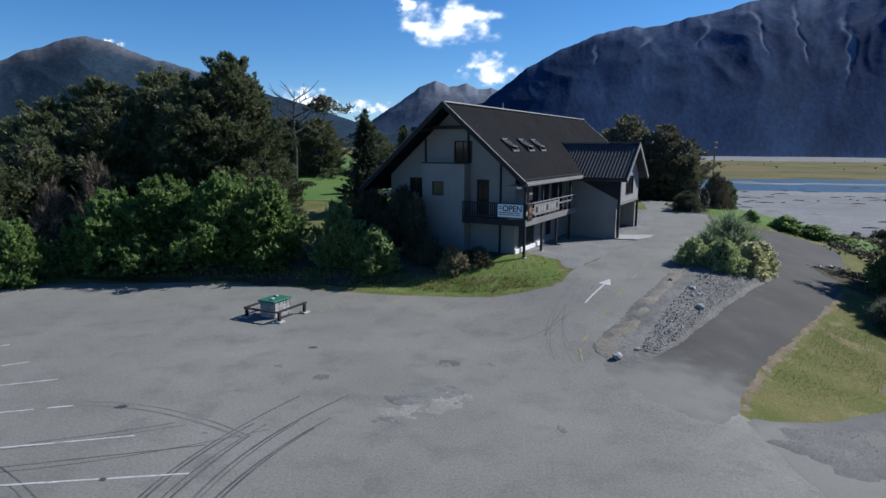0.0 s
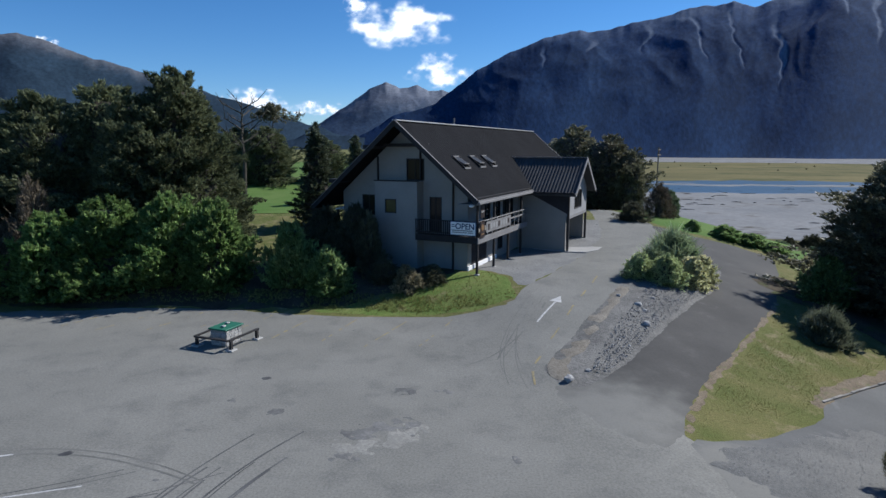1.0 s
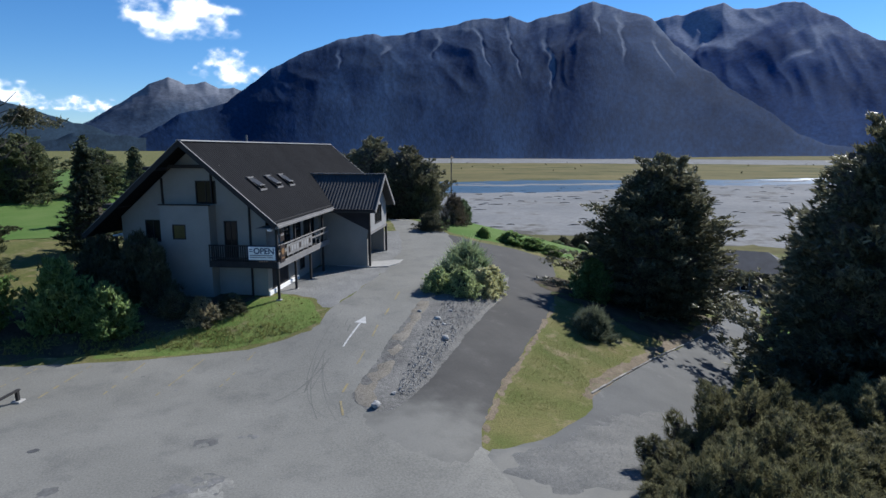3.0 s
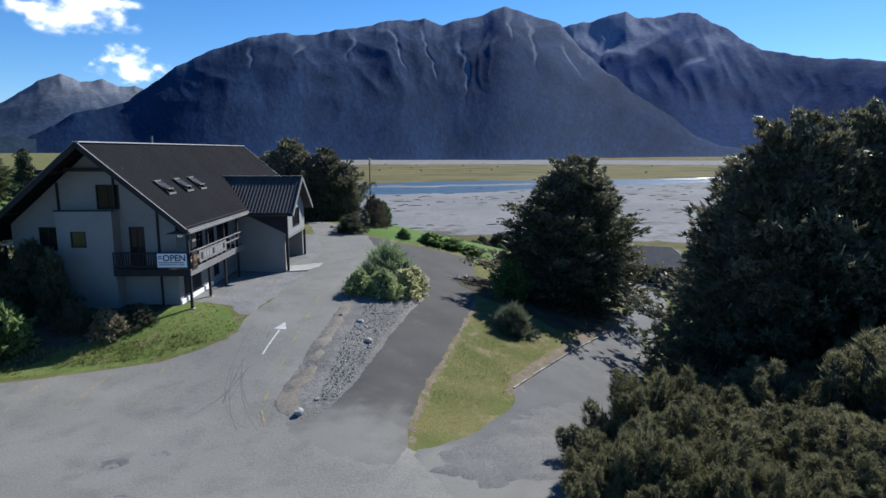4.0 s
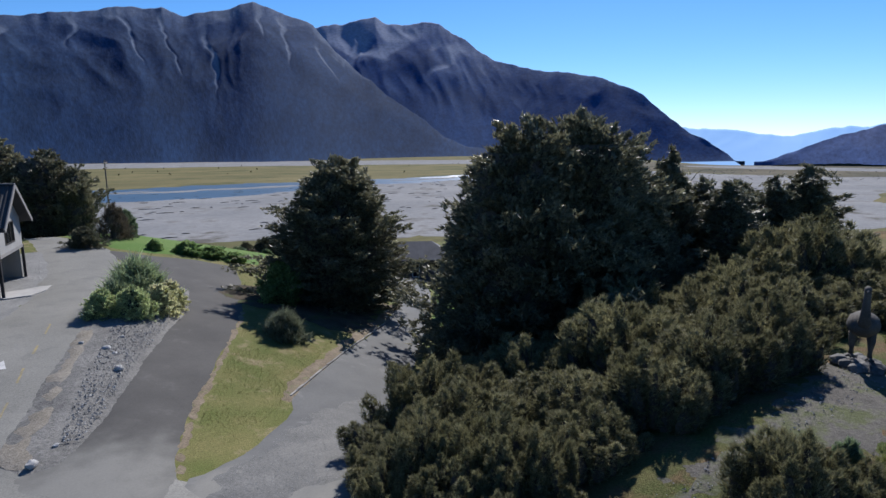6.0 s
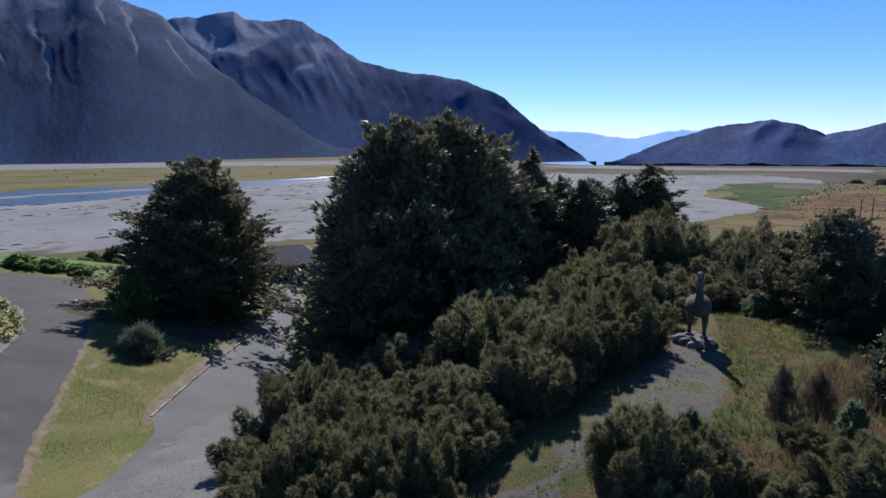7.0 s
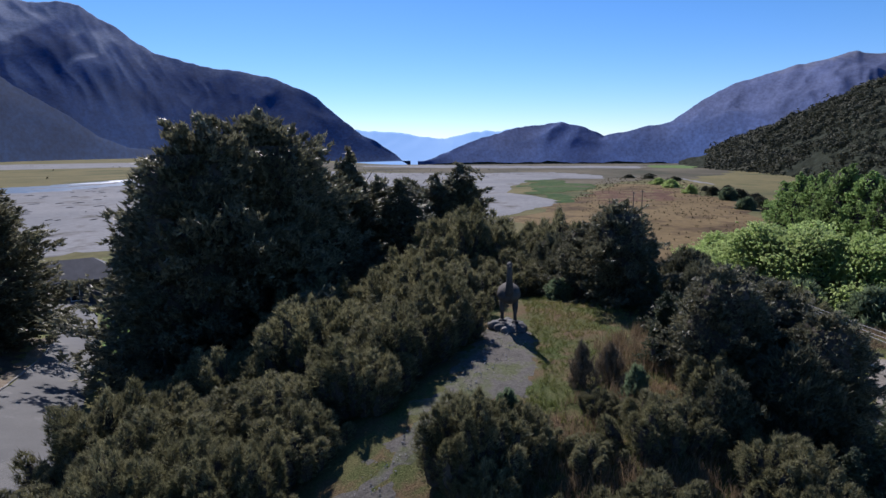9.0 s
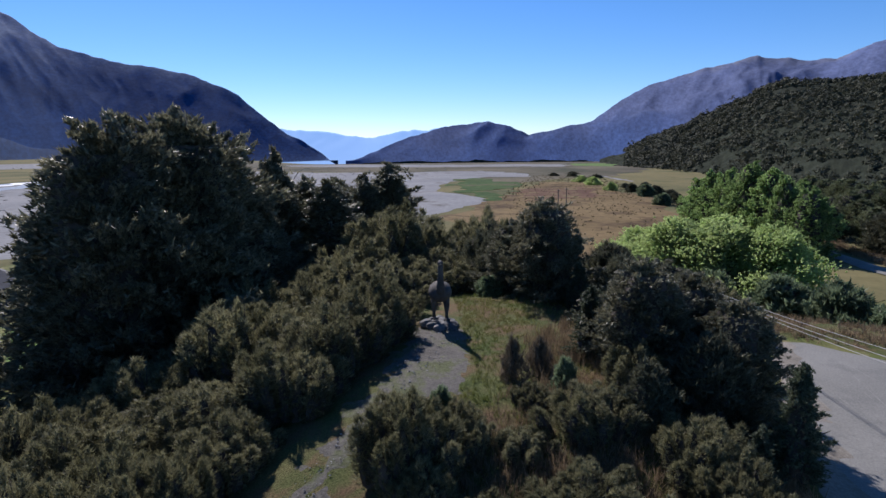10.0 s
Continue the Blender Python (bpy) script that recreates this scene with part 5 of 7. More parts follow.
        wave = np.where(np.arange(n + 1) % 4 < 2, 0.035, -0.015)
        V = []
        for low in (0, 1):
            for x in (wr, x_low):
                z = wz - wp * abs(x - wr)
                V.append(np.column_stack([np.full(n + 1, x), ys, z + (wave if not low else np.full(n + 1, -0.13))]))
        V = np.vstack(V)
        m = n + 1
        F = [[i, i + 1, m + i + 1, m + i] for i in range(n)] + [[2 * m + i, 3 * m + i, 3 * m + i + 1, 2 * m + i + 1] for i in range(n)]
        F += [[m + i, m + i + 1, 3 * m + i + 1, 3 * m + i] for i in range(n)] + [[i, 2 * m + i, 2 * m + i + 1, i + 1] for i in range(n)]
        F += [[0, m, 3 * m, 2 * m], [n, 2 * m + n, 3 * m + n, m + n]]
        ob = new("wing_roof", np_mesh("wing_roof", V, np.array(F), wing_metal))
        ob.parent = lodge
        tagged(ob, lab)
    wing_slope(w0 - 0.62, "bold-ribbed dark steel roof of the wing")
    wing_slope(w1 + 0.62)
    part("ridge_cap", beam(bmesh.new(), (wr, wy - 0.66, wz + 0.07), (wr, 3.0, wz + 0.07), 0.3, 0.06), grey_trim, lodge)
    for xl in (w0 - 0.62, w1 + 0.62):
        zl = wz - wp * abs(xl - wr)
        part("bargeboard", beam(bmesh.new(), (wr, wy - 0.66, wz - 0.06), (xl, wy - 0.66, zl - 0.06), 0.06, 0.28), grey_trim, lodge)
    part("gutter", box(bmesh.new(), (w0 - 0.72, wy - 0.6, 4.56), (w0 - 0.632, 0.2, 4.72)), dark_timber, lodge)


build_lodge()
bm = bmesh.new()
prism(bm, [(10.75, -3.15), (11.2, -4.5), (12.6, -5.1), (20.0, -5.4), (26.0, -4.4), (26.0, -2.8), (18.4, -2.9), (18.4, -0.3), (11.0, -0.3)], -0.3, 0.38, 2)
pave = part("pavement", bm, concrete)
pave.matrix_world = HOUSE
tagged(pave, "concrete slab paving round the wing porch", "pavement", kind="structure")


# signs on the balcony
def lettering(name, words, size, material, parent, m, label=""):
    cu = bpy.data.curves.new(name, "FONT")
    cu.body, cu.size, cu.align_x, cu.align_y, cu.extrude, cu.offset = words, size, "CENTER", "CENTER", 0.004, 0.012
    tmp = bpy.data.objects.new("tmp", cu)
    scene.collection.objects.link(tmp)
    dg = bpy.context.evaluated_depsgraph_get()
    dg.update()
    me = bpy.data.meshes.new_from_object(tmp.evaluated_get(dg))
    bpy.data.objects.remove(tmp)
    me.materials.clear()
    me.materials.append(material)
    ob = new(name, me)
    ob.parent = parent
    ob.matrix_local = m
    return tagged(ob, label)


sign = thing("open_sign", HOUSE @ pose(-0.24, 0.98, 2.98, 90, 0, -90), "white OPEN sign with dark border hung on the balcony rail", "sign")
part("board", box(bmesh.new(), (-0.92, -0.46, -0.03), (0.92, 0.46, 0.0), 0.01), sign_blue, sign, "dark blue sign border")
part("face", box(bmesh.new(), (-0.87, -0.41, 0.002), (0.87, 0.41, 0.012)), sign_white, sign, "white sign face")
lettering("letters", "OPEN", 0.52, sign_blue, sign, pose(0.14, 0.13, 0.016))
for k, (a, b, y, h) in enumerate(((-0.80, -0.60, 0.22, 0.05), (-0.80, -0.58, 0.10, 0.05), (-0.78, 0.70, -0.16, 0.06), (-0.78, 0.30, -0.28, 0.05), (0.36, 0.72, -0.28, 0.05))):
    part("text_bar", box(bmesh.new(), (a, y, 0.0135), (b, y + h, 0.020)), grey_trim if k > 1 else sign_blue, sign)
badge = thing("beer_sign", HOUSE @ pose(0.35, -0.13, 2.92, 90, 0, 0), "dark hanging sign with an amber round emblem", "sign")
part("board", box(bmesh.new(), (-0.32, -0.55, -0.03), (0.42, 0.55, 0.0), 0.01), sign_dark, badge)
bm = bmesh.new()
bmesh.ops.create_circle(bm, cap_ends=True, segments=20, radius=0.22, matrix=Matrix.Translation((0.05, 0.12, 0.012)))
part("emblem", bm, sign_amber, badge, "amber round emblem")
part("text_bar", box(bmesh.new(), (-0.2, -0.34, 0.003), (0.3, -0.26, 0.012)), sign_amber, badge)
upper = thing("wall_sign", HOUSE @ pose(0.55, -0.02, 4.05, 90, 0, 0), "small dark framed sign under the eaves", "sign")
part("board", box(bmesh.new(), (-0.22, -0.42, -0.03), (0.45, 0.42, 0.0), 0.01), sign_dark, upper)
part("text_bar", box(bmesh.new(), (-0.12, -0.06, 0.003), (0.36, 0.06, 0.012)), grey_trim, upper)
banner = thing("rail_banner", HOUSE @ pose(3.4, -0.075, 2.95, 90, 0, 0), "faded pale banner tied along the balcony rail", "banner")
part("cloth", box(bmesh.new(), (-2.2, -0.36, -0.012), (2.6, 0.36, 0.0)), grey_trim, banner)
for i in range(9):
    part("text_bar", box(bmesh.new(), (-1.9 + i * 0.48, -0.2 + 0.03 * (i % 3), 0.003), (-1.62 + i * 0.48, 0.2, 0.010)), board_grey if i % 4 else sign_dark, banner)


# ---- plants ----
def sprays(centers, dirs, length, width, blades, rng, spread=0.7, lay=0.0):
    """Small pointed leaf sprays: blades pointed leaves fan out from each centre. lay: how far they lie flat. Returns verts and faces."""
    n = len(centers)
    C = np.repeat(centers, blades, 0)
    D = np.repeat(dirs, blades, 0) + rng.normal(size=(n * blades, 3)) * spread
    D /= np.linalg.norm(D, axis=1)[:, None] + 1e-9
    S = np.cross(D, rng.normal(size=D.shape) + np.array([0, 0, lay]))
    S /= np.linalg.norm(S, axis=1)[:, None] + 1e-9
    L = length * rng.uniform(0.6, 1.35, (n * blades, 1))
    W = width * rng.uniform(0.7, 1.3, (n * blades, 1))
    B = C - D * L * 0.25 + rng.normal(size=D.shape) * length * 0.15
    V = np.stack([B + S * W, B + D * L, B - S * W], 1).reshape(-1, 3)
    F = np.arange(len(V)).reshape(-1, 3)
    return V, F


PROFILES = {
    "round": lambda t: np.sqrt(np.clip(1 - (2 * t - 0.78) ** 2 / 1.5, 0.02, 1)),
    "dome": lambda t: np.sqrt(np.clip(1 - t ** 2.4, 0.02, 1)) * (0.85 + 0.15 * np.sin(np.pi * np.clip(t * 1.5, 0, 1))),
    "cone": lambda t: np.clip(1.03 - t ** 1.1, 0.04, 1) * np.clip(0.6 + 3 * t, 0, 1),
    "tall": lambda t: np.clip(1 - t ** 2.0, 0.04, 1) ** 0.85 * np.clip(0.7 + 2.2 * t, 0, 1),
    "spire": lambda t: np.clip(1 - t ** 1.7, 0.03, 1) ** 0.9 * np.clip(0.7 + 2.2 * t, 0, 1),
    "broad": lambda t: np.sqrt(np.clip(1 - t ** 1.9, 0.01, 1)) * np.clip(0.72 + 1.6 * t, 0, 1),
    "column": lambda t: np.clip(1 - t ** 3, 0.05, 1) ** 0.7 * np.clip(0.7 + 2 * t, 0, 1),
}


def crown_mesh(name, material, profile="round", fronds=120, per=40, blades=5, length=0.036, width=0.008, low=0.02, core=0.42, seed=1, rise=0.35, frond=0.34, fat=0.085, rough=0.25, peaks=3, aspect=1.2, droop=0.0, ragged=0.28, spread=0.55, lay=0.0, thick=0.6):
    """A crown of unit height and radius 0.5, made of leafy fronds on an uneven envelope round a dark brown heart that
    stands in for inner shade. aspect: height over width.
    """
    rng = np.random.default_rng(seed)
    prof = PROFILES[profile]
    cs, ds = [], []
    tops = [(rng.uniform(0, 6.28), rng.uniform(0.06, 0.17), rng.uniform(0.86, 1.0)) for _ in range(peaks)]
    for k in range(fronds):
        t = low + (1 - low) * ((k + rng.random()) / fronds) ** 0.9
        a = k * 2.39996 + rng.normal() * 0.3
        swell = 1 + rough * float(fbm(np.array(math.cos(a) * 1.5 + seed * 3.7), np.array(math.sin(a) * 1.5 + t * 3.2), seed, 3))
        R = 0.5 * float(prof(np.array(t))) * swell * rng.uniform(1 - ragged, 1 + 0.45 * ragged)
        out = np.array([math.cos(a), math.sin(a), 0.0])
        axis = out * (1 - 0.55 * t) + np.array([0, 0, rise * (0.6 + t) - droop])
        axis /= np.linalg.norm(axis)
        fl = frond * rng.uniform(0.7, 1.25) * (0.55 + 0.45 * R / 0.5)
        off = np.zeros(3)
        if peaks and t > 0.72:
            pa, pr, ph = tops[k % peaks]
            off = np.array([math.cos(pa) * pr, math.sin(pa) * pr, 0]) * (t - 0.72) / 0.28
            R *= 0.8
        tip = out * R + np.array([0, 0, t * (1 - 0.22 * ragged * abs(rng.normal()))]) + off * (1 - 0.4 * t)
        s = rng.random(per) ** 0.75
        lat = rng.normal(size=(per, 3)) * fat * (1.05 - 0.65 * s)[:, None] * (0.5 + R)
        lat[:, 2] *= thick
        st = np.array([1, 1, 1 / aspect])
        p = tip - axis * st * fl * (1 - s)[:, None] + lat * st
        cs.append(p)
        ds.append(np.tile(axis, (per, 1)) + lat * 3 + np.array([0, 0, 0.25 * rise]))
    # inner foliage that closes the gaps
    n = fronds * per // 3
    t = low + (0.85 - low) * rng.random(n)
    a = rng.random(n) * 2 * math.pi
    R = 0.5 * prof(t) * rng.uniform(0.4, 0.8, n)
    cs.append(np.column_stack([np.cos(a) * R, np.sin(a) * R, t]))
    ds.append(np.column_stack([np.cos(a), np.sin(a), np.full(n, rise)]))
    cs, ds = np.vstack(cs), np.vstack(ds)
    cs[:, 2] = np.clip(cs[:, 2], 0.005, 0.985)
    st = np.array([1, 1, 1 / aspect])
    V, F = sprays(np.zeros_like(cs), ds / np.linalg.norm(ds, axis=1)[:, None], length, width, blades, rng, spread, lay)
    V = V * st + np.repeat(cs, blades * 3, 0)
    # heart: a dark brown core that puts the crown's inner shade into colour
    k, m = 10, 14
    T, A = np.meshgrid(np.linspace(low + 0.03, 0.86, k), np.linspace(0, 2 * math.pi, m, endpoint=False), indexing="ij")
    R = 0.5 * prof(T) * core * (1 + 0.35 * vnoise(np.cos(A) * 2 + 7 + seed, np.sin(A) * 2 + T * 6, seed))
    hv = np.column_stack([(np.cos(A) * R).ravel(), (np.sin(A) * R).ravel(), T.ravel()])
    i, j = np.meshgrid(np.arange(k - 1), np.arange(m), indexing="ij")
    hf = np.stack([i * m + j, i * m + (j + 1) % m, (i + 1) * m + (j + 1) % m, (i + 1) * m + j], -1).reshape(-1, 4)
    hf = np.vstack([hf[:, [0, 1, 2]], hf[:, [0, 2, 3]]])
    me = np_mesh(name, np.vstack([V, hv]), np.vstack([F, hf + len(V)]), material)
    me.materials.append(bark_and_inner_shade)
    me.polygons.foreach_set("material_index", np.concatenate([np.zeros(len(F), np.int32), np.ones(len(hf), np.int32)]))
    return me


def plume_mesh(name, material, plumes=26, per=200, blades=6, length=0.062, width=0.0042, fat=0.125, seed=1):
    """A shrub of unit height and radius 0.5: many upright feathery plumes of unequal height."""
    rng = np.random.default_rng(seed)
    cs, ds, hv, hf, count = [], [], [], [], 0
    for k in range(plumes):
        rho = 0.42 * math.sqrt((k + 0.4) / plumes) * rng.uniform(0.85, 1.12)
        a = k * 2.39996 + rng.normal() * 0.35
        px, py = rho * math.cos(a), rho * math.sin(a)
        top = (1.0 - 1.9 * rho ** 2) * rng.uniform(0.78, 1.0)
        low, w = 0.02 + 0.25 * (0.4 - rho), fat * rng.uniform(0.8, 1.3)
        lean = 0.55 * rho / 0.4
        t = rng.random(per) ** 0.75
        b = rng.random(per) * 2 * math.pi
        r = w * np.clip(1.18 - t ** 4.5, 0.06, 1) * (0.75 + 0.5 * t * (1 - t)) * rng.uniform(0.55, 1.1, per)
        z = low + (top - low) * t
        shift = lean * t * 0.25
        cs.append(np.column_stack([px + math.cos(a) * shift + np.cos(b) * r, py + math.sin(a) * shift + np.sin(b) * r, z]))
        out = 0.8 * (1.1 - 0.7 * t)[:, None]
        ds.append(np.column_stack([np.cos(b), np.sin(b), np.zeros(per)]) * out + np.array([math.cos(a) * lean, math.sin(a) * lean, 1.0]))
        # dark core inside each plume, in place of the shade between leaves
        for q, s in ((low, 0.55), (low + 0.45 * (top - low), 0.55), (low + 0.8 * (top - low), 0.18)):
            f_ = (q - low) / (top - low) * lean * 0.25
            hv += [(px + math.cos(a) * f_ + math.cos(i * 1.0472) * w * s, py + math.sin(a) * f_ + math.sin(i * 1.0472) * w * s, q) for i in range(6)]
        for j in range(2):
            for i in range(6):
                p, n = count + j * 6 + i, count + j * 6 + (i + 1) % 6
                hf += [(p, n, n + 6), (p, n + 6, p + 6)]
        count += 18
    cs, ds = np.vstack(cs), np.vstack(ds)
    V, F = sprays(cs, ds / np.linalg.norm(ds, axis=1)[:, None], length, width, blades, rng, 0.5)
    me = np_mesh(name, np.vstack([V, np.array(hv)]), np.vstack([F, np.array(hf) + len(V)]), material)
    me.materials.append(bark_and_inner_shade)
    me.polygons.foreach_set("material_index", np.concatenate([np.zeros(len(F), np.int32), np.ones(len(hf), np.int32)]))
    return me


def trunk_mesh(name, material, h=1.0, r=0.03, limbs=9, spread=0.30, seed=1, start=0.2):
    rng = random.Random(seed)
    bm = bmesh.new()
    pts = [(0.012 * math.sin(i * 1.7 + seed), 0.012 * math.cos(i * 1.3 + seed), h * 0.92 * i / 7) for i in range(8)]
    tube(bm, pts, [r * (1.35 - 0.35 * min(1, i)) * (1 - 0.125 * i) for i in range(8)], 8)
    for k in range(limbs):
        t = start + (0.85 - start) * (k + rng.random()) / limbs
        a = k * 2.4 + rng.random()
        q = spread * (1.1 - 0.7 * t)
        p0 = Vector((0, 0, h * t * 0.92))
        p1 = p0 + Vector((math.cos(a) * q * 0.5, math.sin(a) * q * 0.5, 0.05))
        p2 = p0 + Vector((math.cos(a) * q, math.sin(a) * q, 0.13))
        tube(bm, [p0, p1, p2], [r * 0.42 * (1.1 - t), r * 0.3 * (1.1 - t), r * 0.08], 5)
    me = bpy.data.meshes.new(name)
    bm.to_mesh(me)
    bm.free()
    me.materials.append(material)
    return me


TRUNK = trunk_mesh("trunk", bark_and_inner_shade, seed=3)
STEM = trunk_mesh("stem", bark_and_inner_shade, r=0.022, limbs=6, seed=5, start=0.08, spread=0.4)


def plant(name, crown, x, y, h, r, label, category, group="", stem=None, turn=0.0, sink=0.0, squash=1.0, crown_low=0.0, leaves=None):
    """One tree or shrub at its place: a stem and a crown, h metres high and r metres in radius."""
    z = ground_z(x, y)
    top = thing(name, pose(x, y, z - sink, 0, 0, turn), label, category, group)
    t = new("trunk" if stem is TRUNK else "stem", stem or STEM)
    t.parent, t.scale = top, (h * 0.75, h * 0.75, h * 0.95)
    c = new("crown", crown)
    c.parent, c.scale = top, (1.9 * r, 1.9 * r * squash, h * 0.98 * (1 - crown_low))
    c.location = (0, 0, h * crown_low)
    if leaves:
        c.material_slots[0].link = "OBJECT"
        c.material_slots[0].material = leaves
    return top


BEECH = [crown_mesh("crown", leaf_beech, "round", 210, 44, 6, 0.036, 0.0066, 0.02, seed=s, rise=0.3, rough=0.45, fat=0.060, ragged=0.5, spread=0.5, core=0.5, lay=0.9, thick=0.35, frond=0.30) for s in (1, 2)]
FINE = [crown_mesh("crown", leaf_beech, "broad", 400, 50, 6, 0.027, 0.0048, 0.0, seed=s, rise=0.3, rough=0.5, peaks=6, fat=0.050, frond=0.24, ragged=0.36, spread=0.42, core=0.5, lay=0.9, thick=0.30) for s in (41, 42)]
TALLTREE = [crown_mesh("crown", leaf_beech, "tall", 230, 44, 6, 0.036, 0.0060, 0.02, seed=s, rise=0.3, rough=0.5, peaks=3, aspect=1.4, fat=0.055, ragged=0.6, spread=0.5, core=0.45, lay=0.9, thick=0.35, frond=0.3) for s in (3, 4, 30)]
SPIRE = [crown_mesh("crown", leaf_beech, "spire", 190, 40, 6, 0.040, 0.0064, 0.02, seed=s, rise=0.2, rough=0.5, peaks=0, aspect=1.5, fat=0.055, ragged=0.65, spread=0.5, core=0.32, lay=0.9, thick=0.35, frond=0.34) for s in (63, 64, 65)]
CONIFER = [crown_mesh("crown", leaf_conifer, "cone", 120, 30, 5, 0.050, 0.009, 0.02, seed=s, rise=0.25, rough=0.24, peaks=0, frond=0.42, fat=0.05, aspect=1.8, droop=0.05, lay=0.8, thick=0.3, ragged=0.4) for s in (5, 6)]
HEDGE = [crown_mesh("crown", leaf_hedge, "dome", 140, 32, 5, 0.046, 0.014, 0.0, seed=s, rise=0.7, rough=0.3, peaks=3, aspect=0.95, fat=0.075, lay=0.8) for s in (7, 8)]
KANUKA = [plume_mesh("crown", leaf_kanuka, seed=s, plumes=p) for s, p in ((9, 26), (10, 30), (11, 23), (39, 28))]
SHRUB = [crown_mesh("crown", leaf_shrub, "dome", 60, 26, 5, 0.085, 0.020, 0.0, seed=s, rise=0.7, rough=0.3, peaks=2, aspect=0.9) for s in (12, 13)]
DARK = [crown_mesh("crown", leaf_dark, "dome", 80, 30, 6, 0.075, 0.007, 0.0, seed=s, rise=1.0, rough=0.4, peaks=4, aspect=0.9, ragged=0.4, core=0.45) for s in (14, 15)]
WILLOW = [crown_mesh("crown", leaf_willow, "dome", 130, 90, 7, 0.020, 0.0062, 0.0, seed=s, rise=0.4, rough=0.4, peaks=5, fat=0.11, frond=0.22, aspect=0.85, core=0.3) for s in (16, 17)]
POPLAR = [crown_mesh("crown", leaf_poplar, "column", 80, 44, 5, 0.045, 0.0130, 0.0, seed=s, rise=1.6, rough=0.35, peaks=2, aspect=2.2, ragged=0.4, fat=0.07, spread=0.45) for s in (18, 28)]
FLAX = [crown_mesh("crown", leaf_flax, "dome", 30, 26, 5, 0.26, 0.010, 0.0, seed=19, rise=1.0, rough=0.3, peaks=0, aspect=0.8)]
SILVER = [crown_mesh("crown", leaf_silver, "dome", 60, 26, 5, 0.07, 0.018, 0.0, seed=20, rise=0.5, rough=0.3, peaks=2, aspect=0.8)]
SAGE = [crown_mesh("crown", leaf_sage, "dome", 60, 26, 6, 0.085, 0.012, 0.0, seed=s, rise=0.8, rough=0.3, peaks=2, aspect=0.8) for s in (22, 32)]
HEBE = [crown_mesh("crown", leaf_hebe, "dome", 70, 30, 6, 0.055, 0.012, 0.0, seed=s, rise=0.7, rough=0.2, peaks=0, aspect=0.85) for s in (52, 53)]
TWIGGY = [crown_mesh("crown", leaf_brown, "dome", 50, 26, 4, 0.10, 0.006, 0.0, seed=23, rise=1.2, rough=0.4, peaks=3, aspect=0.9, core=0.2)]

KINDS = {
    "beech": (BEECH, TRUNK, "beech_tree", "broad dark green beech tree with dense layered foliage", "tree", "beech trees"),
    "tall": (TALLTREE, TRUNK, "beech_tree", "tall dark evergreen tree with upswept foliage", "tree", "tall evergreens"),
    "spire": (SPIRE, TRUNK, "beech_tree", "slender dark evergreen tree with a ragged pointed top", "tree", "tall evergreens"),
    "conifer": (CONIFER, TRUNK, "conifer", "dark pointed conifer with layered branches", "tree", "conifers"),
    "hedge": (HEDGE, STEM, "hedge_bush", "large bright leafy green bush at the car park edge", "bush", "hedge bushes"),
    "kanuka": (KANUKA, STEM, "kanuka_shrub", "olive green fine-leaved shrub on the mound", "shrub", "mound shrubs"),
    "shrub": (SHRUB, STEM, "shrub", "leafy mid-green garden shrub with rounded top", "shrub", "garden shrubs"),
    "dark": (DARK, STEM, "dark_shrub", "dense dark green rounded shrub", "shrub", "dark shrubs"),
    "willow": (WILLOW, TRUNK, "willow", "light yellow-green willow with billowing crown", "tree", "willows"),
    "poplar": (POPLAR, TRUNK, "poplar", "upright mid-green poplar on the flat", "tree", "poplars"),
    "sage": (SAGE, STEM, "sage_shrub", "grey-green bushy shrub with fine leaves", "shrub", "grey-green shrubs"),
    "silver": (SILVER, STEM, "flowering_shrub", "pale cream-flecked flowering shrub", "shrub", "pale shrubs"),
    "fine": (FINE, TRUNK, "beech_tree", "large spreading dark green beech beside the road", "tree", "beech trees"),
    "hebe": (HEBE, STEM, "hebe_bush", "rounded pale green bush on the stony island", "shrub", "island bushes"),
    "flax": (FLAX, STEM, "flax_clump", "arching light green flax clump", "plant", "flax clumps"),
    "twiggy": (TWIGGY, STEM, "bare_shrub", "half-bare brown twiggy shrub", "shrub", "bare shrubs"),
}


def plants(kind, rows, leaves=None):
    crowns, stem, name, label, cat, group = KINDS[kind]
    for i, (x, y, h, r) in enumerate(rows):
        if kind == "kanuka":
            h *= 1.0 + 0.22 * math.sin(i * 5.3 + 1.0)
        plant(name, crowns[i % len(crowns)], x, y, h, r * (1.16 if kind == "kanuka" else 1.25 if kind == "poplar" else 1.0), label, cat, group, stem, turn=(i * 137 + 31 * len(rows)) % 360, sink=0.12, squash=1.0 + 0.12 * math.sin(i * 2.1), leaves=leaves)


# west of the lodge, behind the car park
plants("hedge", [(-24.2, 35.8, 5.3, 3.0), (-21.0, 36.6, 5.8, 3.3), (-17.5, 37.2, 6.0, 3.4), (-14.5, 37.0, 5.6, 2.7), (-28.6, 32.9, 4.3, 2.0)])
plants("fine", [(-20.9, 46.2, 14.6, 5.9), (-26.4, 46.4, 13.8, 5.4), (-31.6, 46.6, 13.0, 5.4)], leaf_forest)
plants("tall", [(-23.4, 44.0, 13.2, 4.4), (-19.4, 49.6, 10.4, 3.2)], leaf_forest)
plants("beech", [(-29.0, 43.6, 11.0, 4.6), (-35.2, 45.2, 11.4, 5.0), (-39.5, 46, 9.8, 4.6)], leaf_forest)
plants("twiggy", [(-29.5, 37.4, 5.2, 2.0), (-26.8, 38.4, 6.5, 2.0)])
